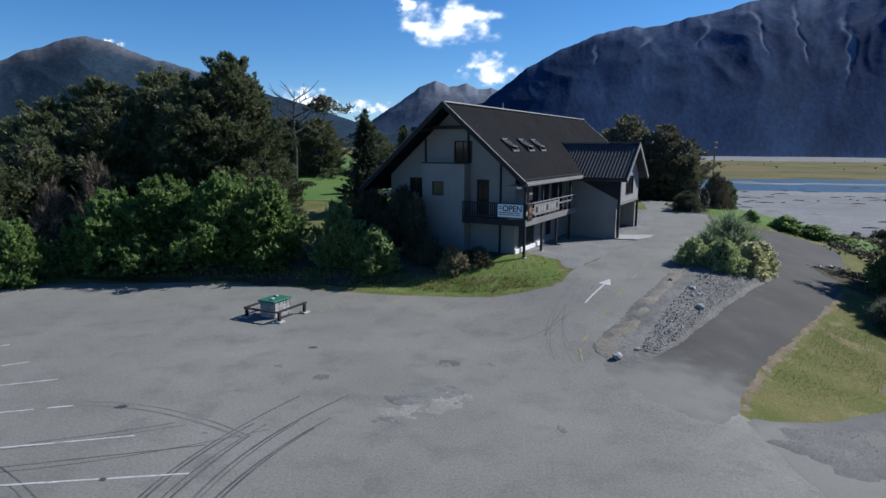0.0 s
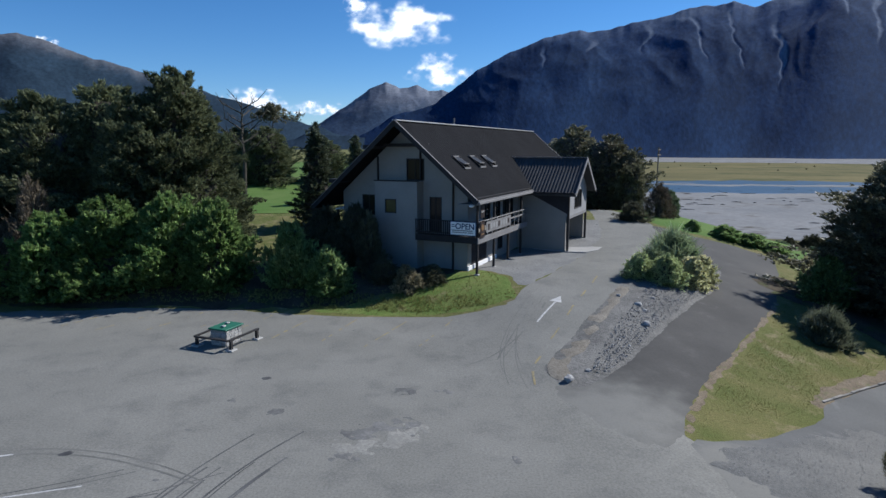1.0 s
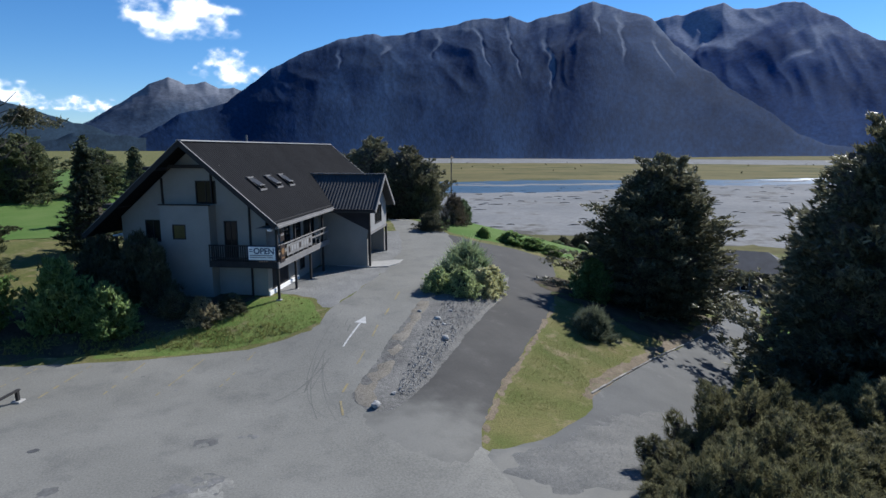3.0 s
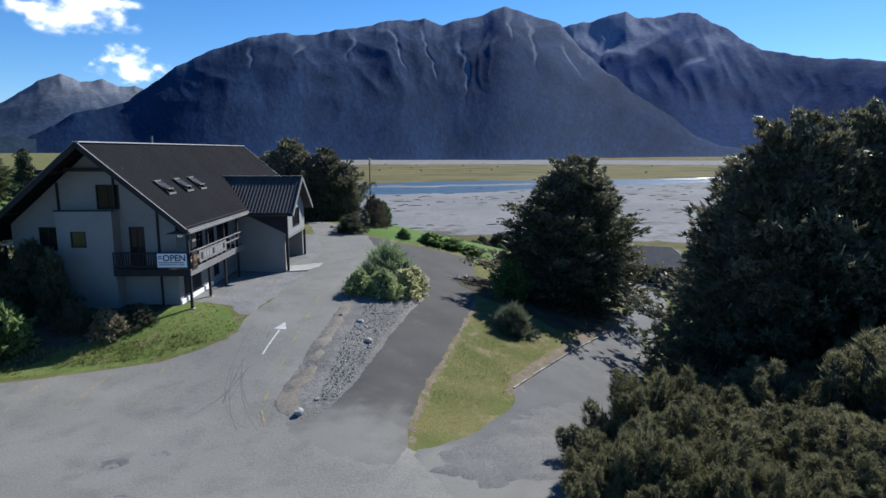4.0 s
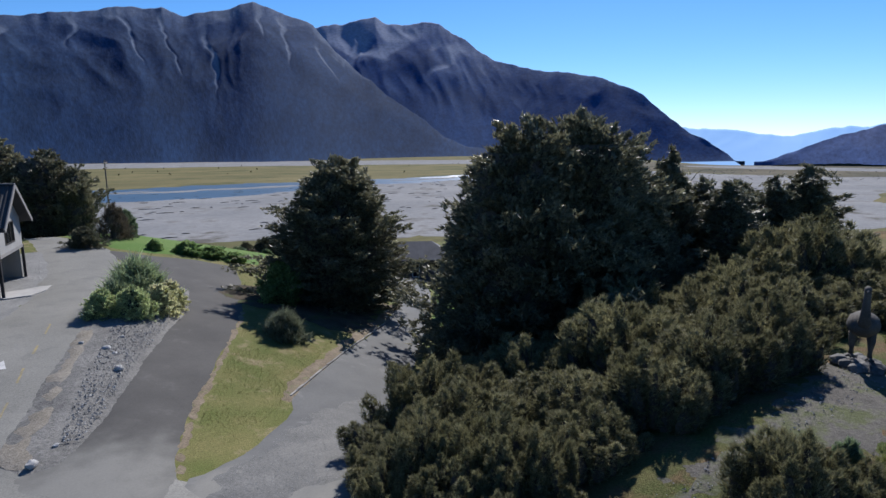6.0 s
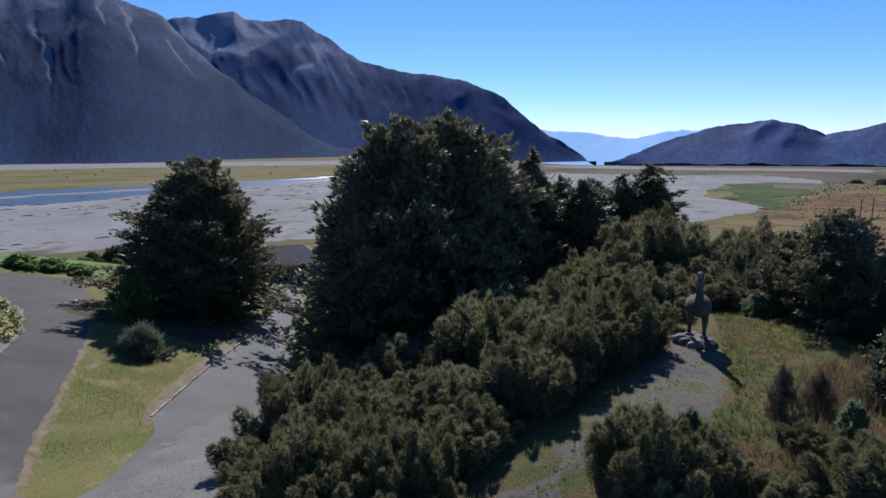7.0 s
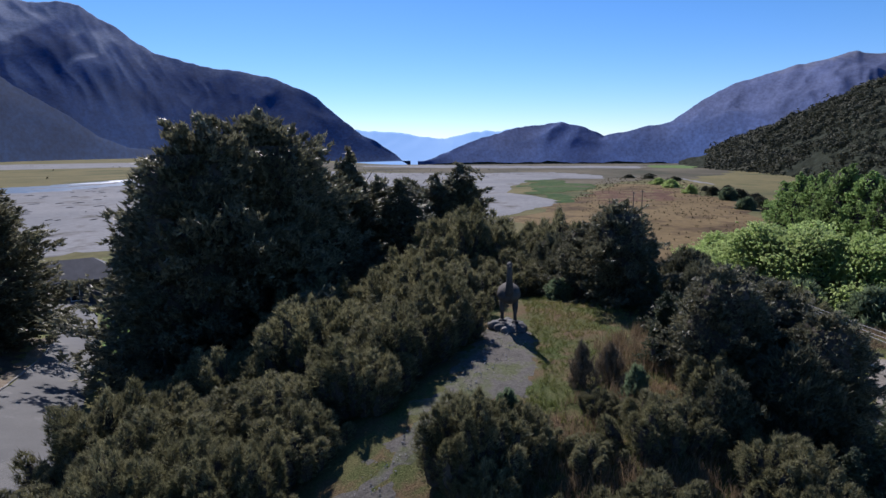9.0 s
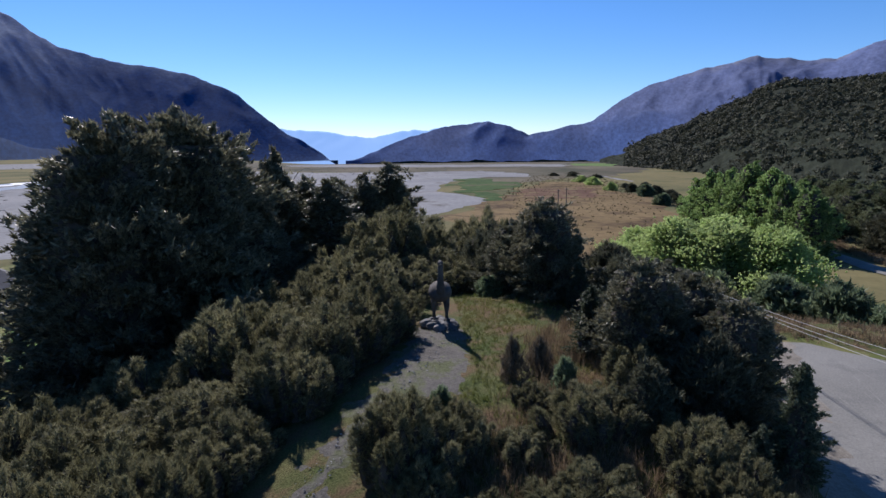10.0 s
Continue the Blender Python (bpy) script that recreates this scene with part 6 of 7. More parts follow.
plants("beech", [(-32.4, 39.4, 8.6, 3.4), (-33.4, 36.3, 7.6, 3.0), (-28.1, 91.1, 9.2, 5.2), (-34, 95, 9, 5), (-20, 96, 7, 3.6)], leaf_forest)
plants("conifer", [(-12.6, 56.9, 10.4, 3.5), (-11.8, 74.5, 9.0, 2.6)])
plants("shrub", [(-9.7, 36.9, 4.2, 1.7), (-7.2, 35.9, 3.1, 1.7)])
plants("dark", [(-6.3, 40.6, 4.6, 1.9), (-8.6, 41.6, 4.4, 2.0), (-5.3, 39.6, 4.2, 1.4), (-0.9, 37.2, 1.3, 1.1), (-7.6, 39.8, 3.0, 1.5), (-4.0, 37.4, 1.6, 1.2)])
plants("silver", [(-2.4, 36.1, 1.8, 1.05)], leaf_dun_shaded)
# behind the lodge and along the terrace
plants("beech", [(16.2, 81, 13.1, 5.4), (20.0, 78.5, 11.4, 4.8), (22.4, 76, 8.6, 2.8), (12.5, 84, 12.0, 4.5)])
plants("dark", [(18.4, 60.8, 2.1, 1.8), (45.8, 75.8, 4.2, 2.4), (47.4, 74.9, 4.6, 2.6), (49.5, 73.5, 4.8, 2.8), (43.6, 77.2, 3.2, 1.8)])
plants("twiggy", [(22.6, 65.2, 3.9, 1.9)])
plants("sage", [(24.2, 67.0, 3.3, 1.5)])
plants("shrub", [(27.0, 58.8, 1.5, 1.7), (29.0, 57.8, 1.4, 1.6), (30.8, 56.6, 1.2, 1.6), (24.0, 59.2, 1.3, 0.9)])
plants("sage", [(29.5, 79.5, 1.3, 1.0), (32.0, 78.2, 1.0, 1.0), (34.4, 76.0, 1.4, 1.1), (36.6, 74.4, 1.1, 0.9), (39.6, 71.8, 1.2, 1.2), (42.4, 69.8, 1.3, 1.0)])
plants("twiggy", [(30.8, 78.8, 1.2, 1.0), (35.5, 75.2, 1.1, 1.1), (38.2, 73.2, 1.0, 0.9), (41.0, 70.8, 1.1, 1.0), (27.6, 80.6, 1.3, 1.1)])
# island
plants("hebe", [(12.3, 37.9, 1.9, 1.2), (13.6, 36.9, 2.2, 1.35)])
plants("silver", [(15.5, 37.6, 2.2, 1.3), (16.6, 38.9, 2.1, 1.2)])
plants("flax", [(15.4, 40.8, 3.0, 2.1), (13.7, 39.4, 1.8, 1.2)])
# lower lawn and road
plants("flax", [(21.3, 32.9, 1.9, 1.35)], leaf_tussock)
plants("shrub", [(26.2, 41.0, 3.8, 1.7)])
plants("fine", [(33.0, 42.0, 13.6, 7.3)])
plants("fine", [(33.3, 23.1, 19.0, 7.9), (37.4, 20.0, 19.8, 7.2)])
plants("tall", [(42.0, 19.2, 15.4, 6.4), (36.4, 25.2, 13.0, 3.8), (39.5, 16.8, 12.6, 5.0)])
plants("spire", [(44.6, 17.4, 16.8, 5.0), (48.2, 16.2, 13.8, 6.0), (56.5, 16.0, 14.9, 5.0), (59.1, 13.7, 13.2, 6.0), (61.6, 11.9, 14.2, 6.6), (52.6, 15.8, 12.2, 6.4), (63.6, 12.8, 13.2, 5.4), (45, 13.5, 11.2, 5.6)])
# shrubs on the mound
plants("kanuka", [(13.2, 12.4, 2.8, 1.3), (16.1, 13.2, 3.2, 1.7), (20.2, 17.6, 4.4, 1.7), (13.7, 9.0, 2.2, 1.2), (19.0, 10.8, 3.2, 1.9), (14.2, 9.2, 2.6, 1.2), (25.3, 11.6, 4.2, 2.4), (20.6, 7.9, 2.8, 1.6),
                  (23.6, 7.0, 3.9, 2.0), (29.5, 9.0, 3.6, 2.7), (34.6, 12.3, 5.2, 3.1), (37.5, 9.6, 4.8, 3.0), (42.0, 7.7, 6.0, 3.2), (26.6, 6.2, 3.2, 1.6), (43.4, 4.4, 5.6, 3.0), (11.8, 10.3, 2.5, 1.0), (12.2, 8.6, 2.4, 0.9),
                  (22.4, 14.6, 4.0, 2.2), (17.0, 16.0, 3.6, 1.8), (30.5, 13.6, 4.6, 2.6), (33.2, 6.6, 3.2, 2.1), (38.0, 4.8, 4.0, 2.3), (26.8, 16.2, 5.0, 2.4), (17.4, 3.0, 2.2, 0.9), (15.0, 2.2, 1.6, 0.8), (11.5, 12.4, 1.8, 0.8),
                  (14.4, 11.0, 2.8, 1.6), (17.6, 11.6, 3.0, 1.7), (21.2, 12.4, 3.4, 1.9), (17.2, 9.0, 2.8, 1.5), (21.6, 8.8, 3.2, 1.7), (27.6, 13.0, 4.2, 2.3), (31.8, 10.8, 4.0, 2.3), (18.4, 14.6, 3.4, 1.8), (24.2, 17.4, 4.6, 2.3), (13.0, 14.2, 2.2, 1.3), (12.6, 10.6, 2.6, 1.3), (25.8, 8.6, 2.8, 1.8), (29.8, 6.4, 2.4, 1.6), (34.8, 9.0, 4.0, 2.4), (38.8, 12.6, 5.4, 2.8), (40.6, 10.2, 5.6, 2.8), (14.8, 15.6, 2.6, 1.5), (46, 6.5, 5.8, 3.0), (46.5, 1.5, 5.4, 2.8)])
plants("beech", [(34.6, -2.3, 6.2, 2.7), (22.6, -5.0, 5.0, 2.0), (21.9, -8.1, 4.6, 2.0), (24.0, -7.0, 4.7, 2.1), (36.6, -0.6, 5.0, 2.2)])
plants("dark", [(40.6, 1.7, 4.6, 2.4), (38.7, 0.6, 4.4, 2.1), (46.6, -2.6, 6.2, 3.0), (36.8, -6.4, 4.0, 2.6), (37.3, -9.9, 3.6, 2.7), (32.5, -6.2, 3.6, 2.0), (42, -7, 3.8, 2.4), (20.2, -6.6, 3.4, 1.8), (27.4, -8.0, 4.2, 2.2), (31.0, -8.8, 3.8, 2.2), (19.0, -4.4, 2.4, 1.2)])
plants("conifer", [(24.2, -3.3, 3.3, 1.25), (18.0, -8.5, 4.2, 1.15), (16.9, -7.0, 2.2, 0.8), (29.0, -9.8, 3.6, 1.6), (25.4, -9.6, 3.4, 1.3), (31.6, -3.8, 3.0, 1.1)])
plants("sage", [(35.2, 1.0, 1.5, 1.0), (18.6, 2.2, 1.4, 0.6), (20.9, -2.0, 1.5, 0.6)])
plants("twiggy", [(21.6, -0.2, 1.9, 0.6), (22.4, -1.2, 1.6, 0.6)])
plants("kanuka", [(16.2, 3.0, 2.5, 1.30), (17.4, 1.6, 1.7, 0.85), (18.4, -2.4, 2.3, 1.20), (16.9, -5.4, 2.7, 1.15), (14.9, -2.1, 2.0, 1.10), (14.2, 0.6, 1.3, 0.80), (13.2, -3.6, 1.9, 1.05), (15.3, -5.8, 2.0, 0.95), (20.6, -4.4, 2.7, 1.20), (19.8, -0.8, 1.2, 0.60),
                  (27.0, -5.6, 3.0, 1.25), (29.6, -5.8, 2.6, 1.15), (32.6, -9.2, 3.0, 1.2), (35.5, -11.4, 3.2, 1.3), (14.0, -6.8, 2.2, 0.9), (12.8, -0.8, 1.6, 0.9), (17.2, -0.4, 1.3, 0.7)])
# below the mound
plants("willow", [(93.2, -21.4, 9.0, 7.0), (82.2, -23.9, 11.6, 8.2), (77.5, -28.4, 11.6, 8.2), (73.8, -32.5, 11.4, 7.0), (87, -30, 11.4, 7.6), (90, -24, 10.4, 6.4)])
plants("sage", [(61.9, -33.8, 7.4, 5.2), (66, -30, 7.0, 4.6), (57, -36, 6.6, 4.6), (71, -24.5, 6.4, 4.4), (66, -23, 5.6, 4.0), (52, -38, 6.0, 4.2), (76, -22, 6.0, 4.0)])
plants("poplar", [(128, -57, 16, 4.4), (134, -56, 15.5, 4.4), (140, -55, 15, 4.4), (122, -58, 15, 4.2), (130.9, -51.2, 18.4, 4.2), (137, -49, 17.0, 4.0), (142.7, -48, 16.2, 4.2), (125, -53, 17.4, 4.2), (119.1, -53.4, 15.8, 3.8), (149, -47, 14, 4), (113, -55, 14, 4)])
plants("dark", [(275, -58, 4.22, 3.68), (281, -65, 4.34, 3.84), (301, -60, 2.73, 2.88), (239, -65, 3.97, 3.52), (204, -60, 3.47, 3.36), (425, -36, 2.85, 4.8), (415, -48, 3.1, 4.8), (258, -64, 4.34, 4), (180, -58, 8, 5), (165, -58, 8, 5), (117, -72, 9, 6), (150, -66, 7, 6), (138, -70, 8, 6), (222, -62, 4.03, 3.6), (190, -62, 7, 5), (450, -52, 2.48, 4.8), (390, -60, 3.1, 4.8)])
plants("willow", [(323, -48, 5.0, 4.6), (355, -46, 4.0, 4.4), (282, -50, 4.6, 3.4)])
plants("sage", [(250, -58, 5.6, 4.4), (212, -55, 4.6, 3.6)])


plants("beech", [(150, -82, 10, 5.5), (158, -91, 11, 6), (172, -96, 10, 6), (140, -79, 9, 5), (198, -106, 10, 6), (184, -101, 11, 6), (216, -110, 9, 6), (131, -77, 8, 5), (240, -116, 9, 6.5), (164, -86, 8, 5), (148, -90, 11, 6), (176, -104, 11, 6)], leaf_forest)


# a bare dead tree and a flat-topped tree far behind the hedge
def dead_tree(x, y, h):
    t = thing("dead_tree", pose(x, y, ground_z(x, y)), "bare grey dead tree with crooked branches", "tree")
    rng = random.Random(8)
    part("trunk", tube(bmesh.new(), [(0, 0, -0.2), (0.2, 0.1, h * 0.35), (-0.1, 0.2, h * 0.65), (0.3, 0, h)], [0.30, 0.22, 0.13, 0.04], 8), bark_and_inner_shade, t)
    for k in range(15):
        f = 0.45 + 0.52 * k / 15
        a = k * 2.4
        L = h * rng.uniform(0.12, 0.24)
        p = Vector((0.1, 0.1, h * f))
        q = p + Vector((math.cos(a) * L, math.sin(a) * L, L * 0.5))
        r = q + Vector((math.cos(a + 0.8) * L * 0.5, math.sin(a + 0.8) * L * 0.5, L * 0.55))
        limb = part("limb", tube(bmesh.new(), [p, q, r], [0.10, 0.06, 0.025], 6), bark_and_inner_shade, t)
        for m in range(3):
            e = q + Vector((rng.uniform(-1, 1), rng.uniform(-1, 1), rng.uniform(0.2, 1))) * L * 0.5
            part("twig", tube(bmesh.new(), [p.lerp(q, 0.5 + 0.15 * m), e], [0.045, 0.015], 5), bark_and_inner_shade, limb)


dead_tree(-28.0, 80.5, 12.4)
flat_crown = crown_mesh("crown", leaf_beech, "dome", 34, 18, 5, 0.06, 0.011, 0.25, seed=61, rise=0.3, rough=0.5, peaks=4, aspect=0.45, core=0.05, ragged=0.6)
plant("umbrella_tree", flat_crown, -28.5, 96.2, 12.4, 3.6, "flat-topped tree with a bare leaning trunk", "tree", "", TRUNK, crown_low=0.74)


# ---- things in the car park ----
def build_barbecue():
    t = thing("picnic_grill", pose(-10.55, 27.95, 0.03, 0, 0, 70), "stone barbecue block with green lid and dark bench rails round it", "barbecue")
    t.scale = (0.88, 0.88, 0.95)
    core = part("block", box(bmesh.new(), (-0.62, -0.5, 0), (0.62, 0.5, 0.80)), stone, t)
    rng = random.Random(4)
    for face in range(4):
        length = 1.24 if face < 2 else 1.0
        for row in range(5):
            u = -length / 2
            while u < length / 2 - 0.05:
                w = min(rng.uniform(0.16, 0.34), length / 2 - u)
                z0 = row * 0.16
                d = rng.uniform(0.015, 0.05)
                if face == 0:
                    lo, hi = (u + 0.01, -0.5 - d, z0 + 0.01), (u + w - 0.01, -0.498, z0 + 0.15)
                elif face == 1:
                    lo, hi = (u + 0.01, 0.498, z0 + 0.01), (u + w - 0.01, 0.5 + d, z0 + 0.15)
                elif face == 2:
                    lo, hi = (-0.62 - d, u + 0.01, z0 + 0.01), (-0.618, u + w - 0.01, z0 + 0.15)
                else:
                    lo, hi = (0.618, u + 0.01, z0 + 0.01), (0.62 + d, u + w - 0.01, z0 + 0.15)
                part("stone", box(bmesh.new(), lo, hi, 0.012), concrete if rng.random() < 0.65 else stone, core)
                u += w
    part("lid", box(bmesh.new(), (-0.74, -0.60, 0.82), (0.74, 0.60, 0.90), 0.02), green_paint, t, "green painted lid")
    for x, y in ((-0.3, -0.1), (0.3, 0.15)):
        part("lid_fitting", box(bmesh.new(), (x - 0.12, y - 0.10, 0.902), (x + 0.12, y + 0.10, 0.99), 0.03), concrete, t, "pale lid fitting")
    for x0, y0, x1, y1 in ((-1.15, -1.15, 1.25, -1.15), (-1.15, 1.15, 1.25, 1.15), (-1.15, -1.15, -1.15, 1.15)):
        part("bench_rail", beam(bmesh.new(), (x0, y0, 0.52), (x1, y1, 0.52), 0.15, 0.07), dark_timber, t, "dark timber bench rail")
    for x, y in ((-1.0, -1.15), (1.1, -1.15), (-1.0, 1.15), (1.1, 1.15)):
        leg = part("post", box(bmesh.new(), (x - 0.07, y - 0.07, 0), (x + 0.07, y + 0.07, 0.478)), dark_timber, t)
        part("footing", box(bmesh.new(), (x - 0.24, y - 0.22, -0.04), (x + 0.26, y + 0.22, 0.06), 0.03), concrete, leg, "concrete footing")


build_barbecue()


def rock(name, x, y, size, seed, label, sink=0.25, material=stone):
    rng = random.Random(seed)
    bm = bmesh.new()
    bmesh.ops.create_icosphere(bm, subdivisions=2, radius=1)
    for v in bm.verts:
        n = noise.noise(v.co * 1.3 + Vector((seed * 3.1, 0, 0)))
        v.co *= 1 + 0.35 * n
        v.co.x *= size * rng.uniform(0.98, 1.02)
        v.co.y *= size * 0.75
        v.co.z *= size * 0.6
    ob = part(name, bm, material)
    ob.matrix_world = pose(x, y, ground_z(x, y) + 0.1 + size * (0.6 - sink) * 0.6, 0, 0, seed * 47)
    return tagged(ob, label, "rock", "island rocks")


for i, (x, y, s) in enumerate(((5.15, 23.35, 0.24), (10.2, 29.7, 0.26), (10.6, 32.4, 0.24), (10.7, 31.6, 0.15), (8.3, 27.6, 0.10), (11.8, 33.6, 0.16), (9.9, 33.8, 0.14), (6.1, 24.2, 0.13))):
    rock("rock", x, y, s, i + 1, "grey boulder lying on the stony island" if s > 0.2 else "small grey stone on the stony island")


def scatter_stones(name, poly, count, smin, smax, seed, label, lift=0.1, material=stone, keep=None):
    """Loose stones in an outline, too many to count: one mesh."""
    rng = np.random.default_rng(seed)
    xs, ys = [p[0] for p in poly], [p[1] for p in poly]
    X, Y = rng.uniform(min(xs), max(xs), count * 4), rng.uniform(min(ys), max(ys), count * 4)
    ok = inside(X, Y, poly) > 0.15
    X, Y = X[ok][:count], Y[ok][:count]
    n = len(X)
    base = np.array([(1, 0, 0), (-1, 0, 0), (0, 1, 0), (0, -1, 0), (0, 0, 1), (0, 0, -1)], float)
    tri = np.array([(0, 2, 4), (2, 1, 4), (1, 3, 4), (3, 0, 4), (2, 0, 5), (1, 2, 5), (3, 1, 5), (0, 3, 5)])
    s = smin + (smax - smin) * rng.random(n) ** 3
    V = base[None] * (s[:, None, None] * rng.uniform(0.6, 1.3, (n, 6, 1))) * np.array([1, 1, 0.65])
    a = rng.random(n) * 6.28
    c, q = np.cos(a)[:, None], np.sin(a)[:, None]
    V = np.stack([V[:, :, 0] * c - V[:, :, 1] * q, V[:, :, 0] * q + V[:, :, 1] * c, V[:, :, 2]], 2)
    V = V + np.stack([X, Y, land(X, Y) + lift], 1)[:, None, :] + (s * 0.25)[:, None, None] * np.array([0, 0, 1])
    F = (tri[None] + np.arange(n)[:, None, None] * 6).reshape(-1, 3)
    return tagged(new(name, np_mesh(name, V.reshape(-1, 3), F, material)), label, "stones", kind="stuff")


STONY = [(5.8, 23.6), (6.8, 26.0), (8.4, 29.2), (10.6, 33.2), (12.6, 37.0), (15.2, 42), (17.6, 47), (18.4, 51.0), (20.1, 49), (20.4, 44.8), (17.7, 38.5), (14.3, 34.2), (11.5, 30.3), (8.7, 26.2), (7.0, 24.0)]
scatter_stones("loose_stones", STONY, 9000, 0.014, 0.066, 3, "loose grey stones strewn over the island", 0.16)
scatter_stones("loose_stones", APRON, 2600, 0.008, 0.022, 4, "loose chippings at the road mouth", 0.085)
scatter_stones("loose_stones", TRACK, 900, 0.010, 0.048, 5, "loose stones on the foot track", 0.05)
scatter_stones("loose_stones", COURT, 800, 0.015, 0.045, 6, "loose chippings on the forecourt", 0.03)


def tufts(name, poly, count, length, width, material, label, seed, blades=7, spread=0.5, power=1.0):
    rng = np.random.default_rng(seed)
    xs, ys = [p[0] for p in poly], [p[1] for p in poly]
    X, Y = rng.uniform(min(xs), max(xs), count * 5), rng.uniform(min(ys), max(ys), count * 5)
    dens = fbm(X / 1.8, Y / 1.8, seed, 3)
    ok = (inside(X, Y, poly) > 0) & (dens > rng.uniform(-0.8, 0.5, len(X)) * power)
    X, Y = X[ok][:count], Y[ok][:count]
    C = np.column_stack([X, Y, land(X, Y) + length * 0.18])
    D = np.tile([0.0, 0.0, 1.0], (len(C), 1))
    V, F = sprays(C, D, length, width, blades, rng, spread)
    return tagged(new(name, np_mesh(name, V, F, material)), label, "grass", kind="stuff")


# kerb of the lower road
def build_kerb():
    line = [(16.5, 25.1), (20.0, 27.55), (24.2, 30.35), (29.2, 33.45), (33.2, 36.05), (39.6, 41.25), (43.0, 44.65), (44.8, 47.8), (44.6, 50.0)]
    P = np.array(line)
    s = np.concatenate([[0], np.cumsum(np.hypot(*np.diff(P, axis=0).T))])
    kerb = thing("kerb", pose(16.6, 25.25, ground_z(16.6, 25.25)), "low broken concrete kerb along the lower road", "kerb", kind="structure")
    q = np.arange(0, s[-1], 0.95)
    inv = kerb.matrix_world.inverted()
    for i, a in enumerate(q):
        p = [Vector((np.interp(t, s, P[:, 0]), np.interp(t, s, P[:, 1]), 0)) for t in (a, min(a + 0.92, s[-1]))]
        for v in p:
            v.z = ground_z(v.x, v.y) - 0.015 + 0.02 * math.sin(i * 2.3)
        ob = part("kerb_stone", beam(bmesh.new(), inv @ p[0], inv @ p[1], 0.12, 0.17), worn_kerb, kerb)


build_kerb()

# painted marks
marks = thing("bay_lines", pose(0, 0, 0), "faded white parking bay lines on the asphalt", "road marking", kind="structure")
for i, (a, b) in enumerate((((-20.9, 21.7), (-20.0, 22.5)), ((-19.4, 19.4), (-17.6, 20.7)), ((-18.2, 17.8), (-15.2, 19.2)), ((-16.6, 15.9), (-13.1, 17.2)), ((-14.6, 14.0), (-9.9, 15.5)), ((-12.7, 12.5), (-7.3, 13.75)), ((-11, 10.2), (-5.6, 11.6)))):
    strip("line", [a, b], 0.075, line_worn, marks, breaks=0.06, seed=i)
for i, (a, b) in enumerate((((-4.9, 32.1), (-6.0, 28.3)), ((-7.4, 32.4), (-8.6, 28.7)), ((-2.1, 31.8), (-3.8, 27.5)), ((0.4, 31.6), (-1.3, 27.3)), ((-13.9, 33.2), (-15.7, 29.6)), ((-16.4, 33.3), (-18.2, 29.8)), ((-19, 33.2), (-20.8, 29.8)), ((-9.8, 32.8), (-10.8, 30.2)), ((-11.9, 33.0), (-13.1, 30.2)))):
    strip("line", [a, b], 0.085, line_yellow, marks, breaks=0.3 if i < 3 else 0.55, seed=20 + i)
for i, (a, b) in enumerate((((3.72, 23.0), (3.8, 24.3)), ((4.0, 25.1), (4.35, 25.9)), ((5.1, 27.8), (5.75, 29.2)), ((6.45, 30.9), (7.05, 32.4)), ((7.8, 33.9), (8.3, 35.0)), ((9.0, 36.5), (9.7, 38.2)))):
    strip("dash", [a, b], 0.10, line_yellow, marks, lift=0.026, breaks=0.25, seed=40 + i)
arrow = thing("road_arrow", pose(0, 0, 0), "white painted arrow on the driveway", "road marking", kind="structure")
strip("shaft", [(4.75, 30.0), (5.15, 30.9), (6.12, 32.85)], 0.10, line_worn, arrow, lift=0.026)
bm = bmesh.new()
tip = [(6.62, 33.88), (5.82, 33.05), (6.07, 32.96), (6.18, 32.90), (6.46, 32.74)]
f = bm.faces.new([bm.verts.new((x, y, ground_z(x, y) + 0.028)) for x, y in tip])
part("head", bm, line_worn, arrow)

skids = thing("tyre_marks", pose(0, 0, 0), "dark curved tyre marks on the asphalt", "tyre marks", kind="structure")


def curve_pts(p0, p1, p2, n=18):
    p0, p1, p2 = (np.array(p, float) for p in (p0, p1, p2))
    return [tuple((1 - t) ** 2 * p0 + 2 * t * (1 - t) * p1 + t * t * p2) for t in np.linspace(0, 1, n)]


SWEEPS = (((-7.95, 12.4), (-7.95, 15.0), (-6.1, 18.7)), ((-7.8, 12.4), (-7.75, 14.6), (-6.8, 16.6)), ((-7.4, 12.5), (-7.3, 14.6), (-6.4, 16.6)), ((-7.2, 12.5), (-7.05, 14.4), (-6.6, 15.9)), ((-6.65, 12.5), (-6.6, 15.6), (-4.5, 18.9)),
          ((-6.5, 12.6), (-6.35, 14.9), (-5.5, 16.9)), ((-6.15, 12.6), (-5.85, 14.9), (-4.6, 17.2)), ((-6.0, 12.6), (-5.75, 14.7), (-4.9, 16.5)))
SCUFFS = (((-12.3, 13.25), (-9.4, 14.1), (-6.2, 16.3)), ((-12.5, 13.45), (-10.1, 14.3), (-7.6, 15.2)), ((-13.2, 14.3), (-10.5, 15.3), (-8.8, 16.3)), ((-12.6, 14.8), (-10.7, 15.5), (-9.2, 16.4)), ((-12.5, 13.6), (-11.3, 13.0), (-10.3, 12.3)), ((-11.5, 12.8), (-11.1, 12.6), (-10.7, 12.3)))
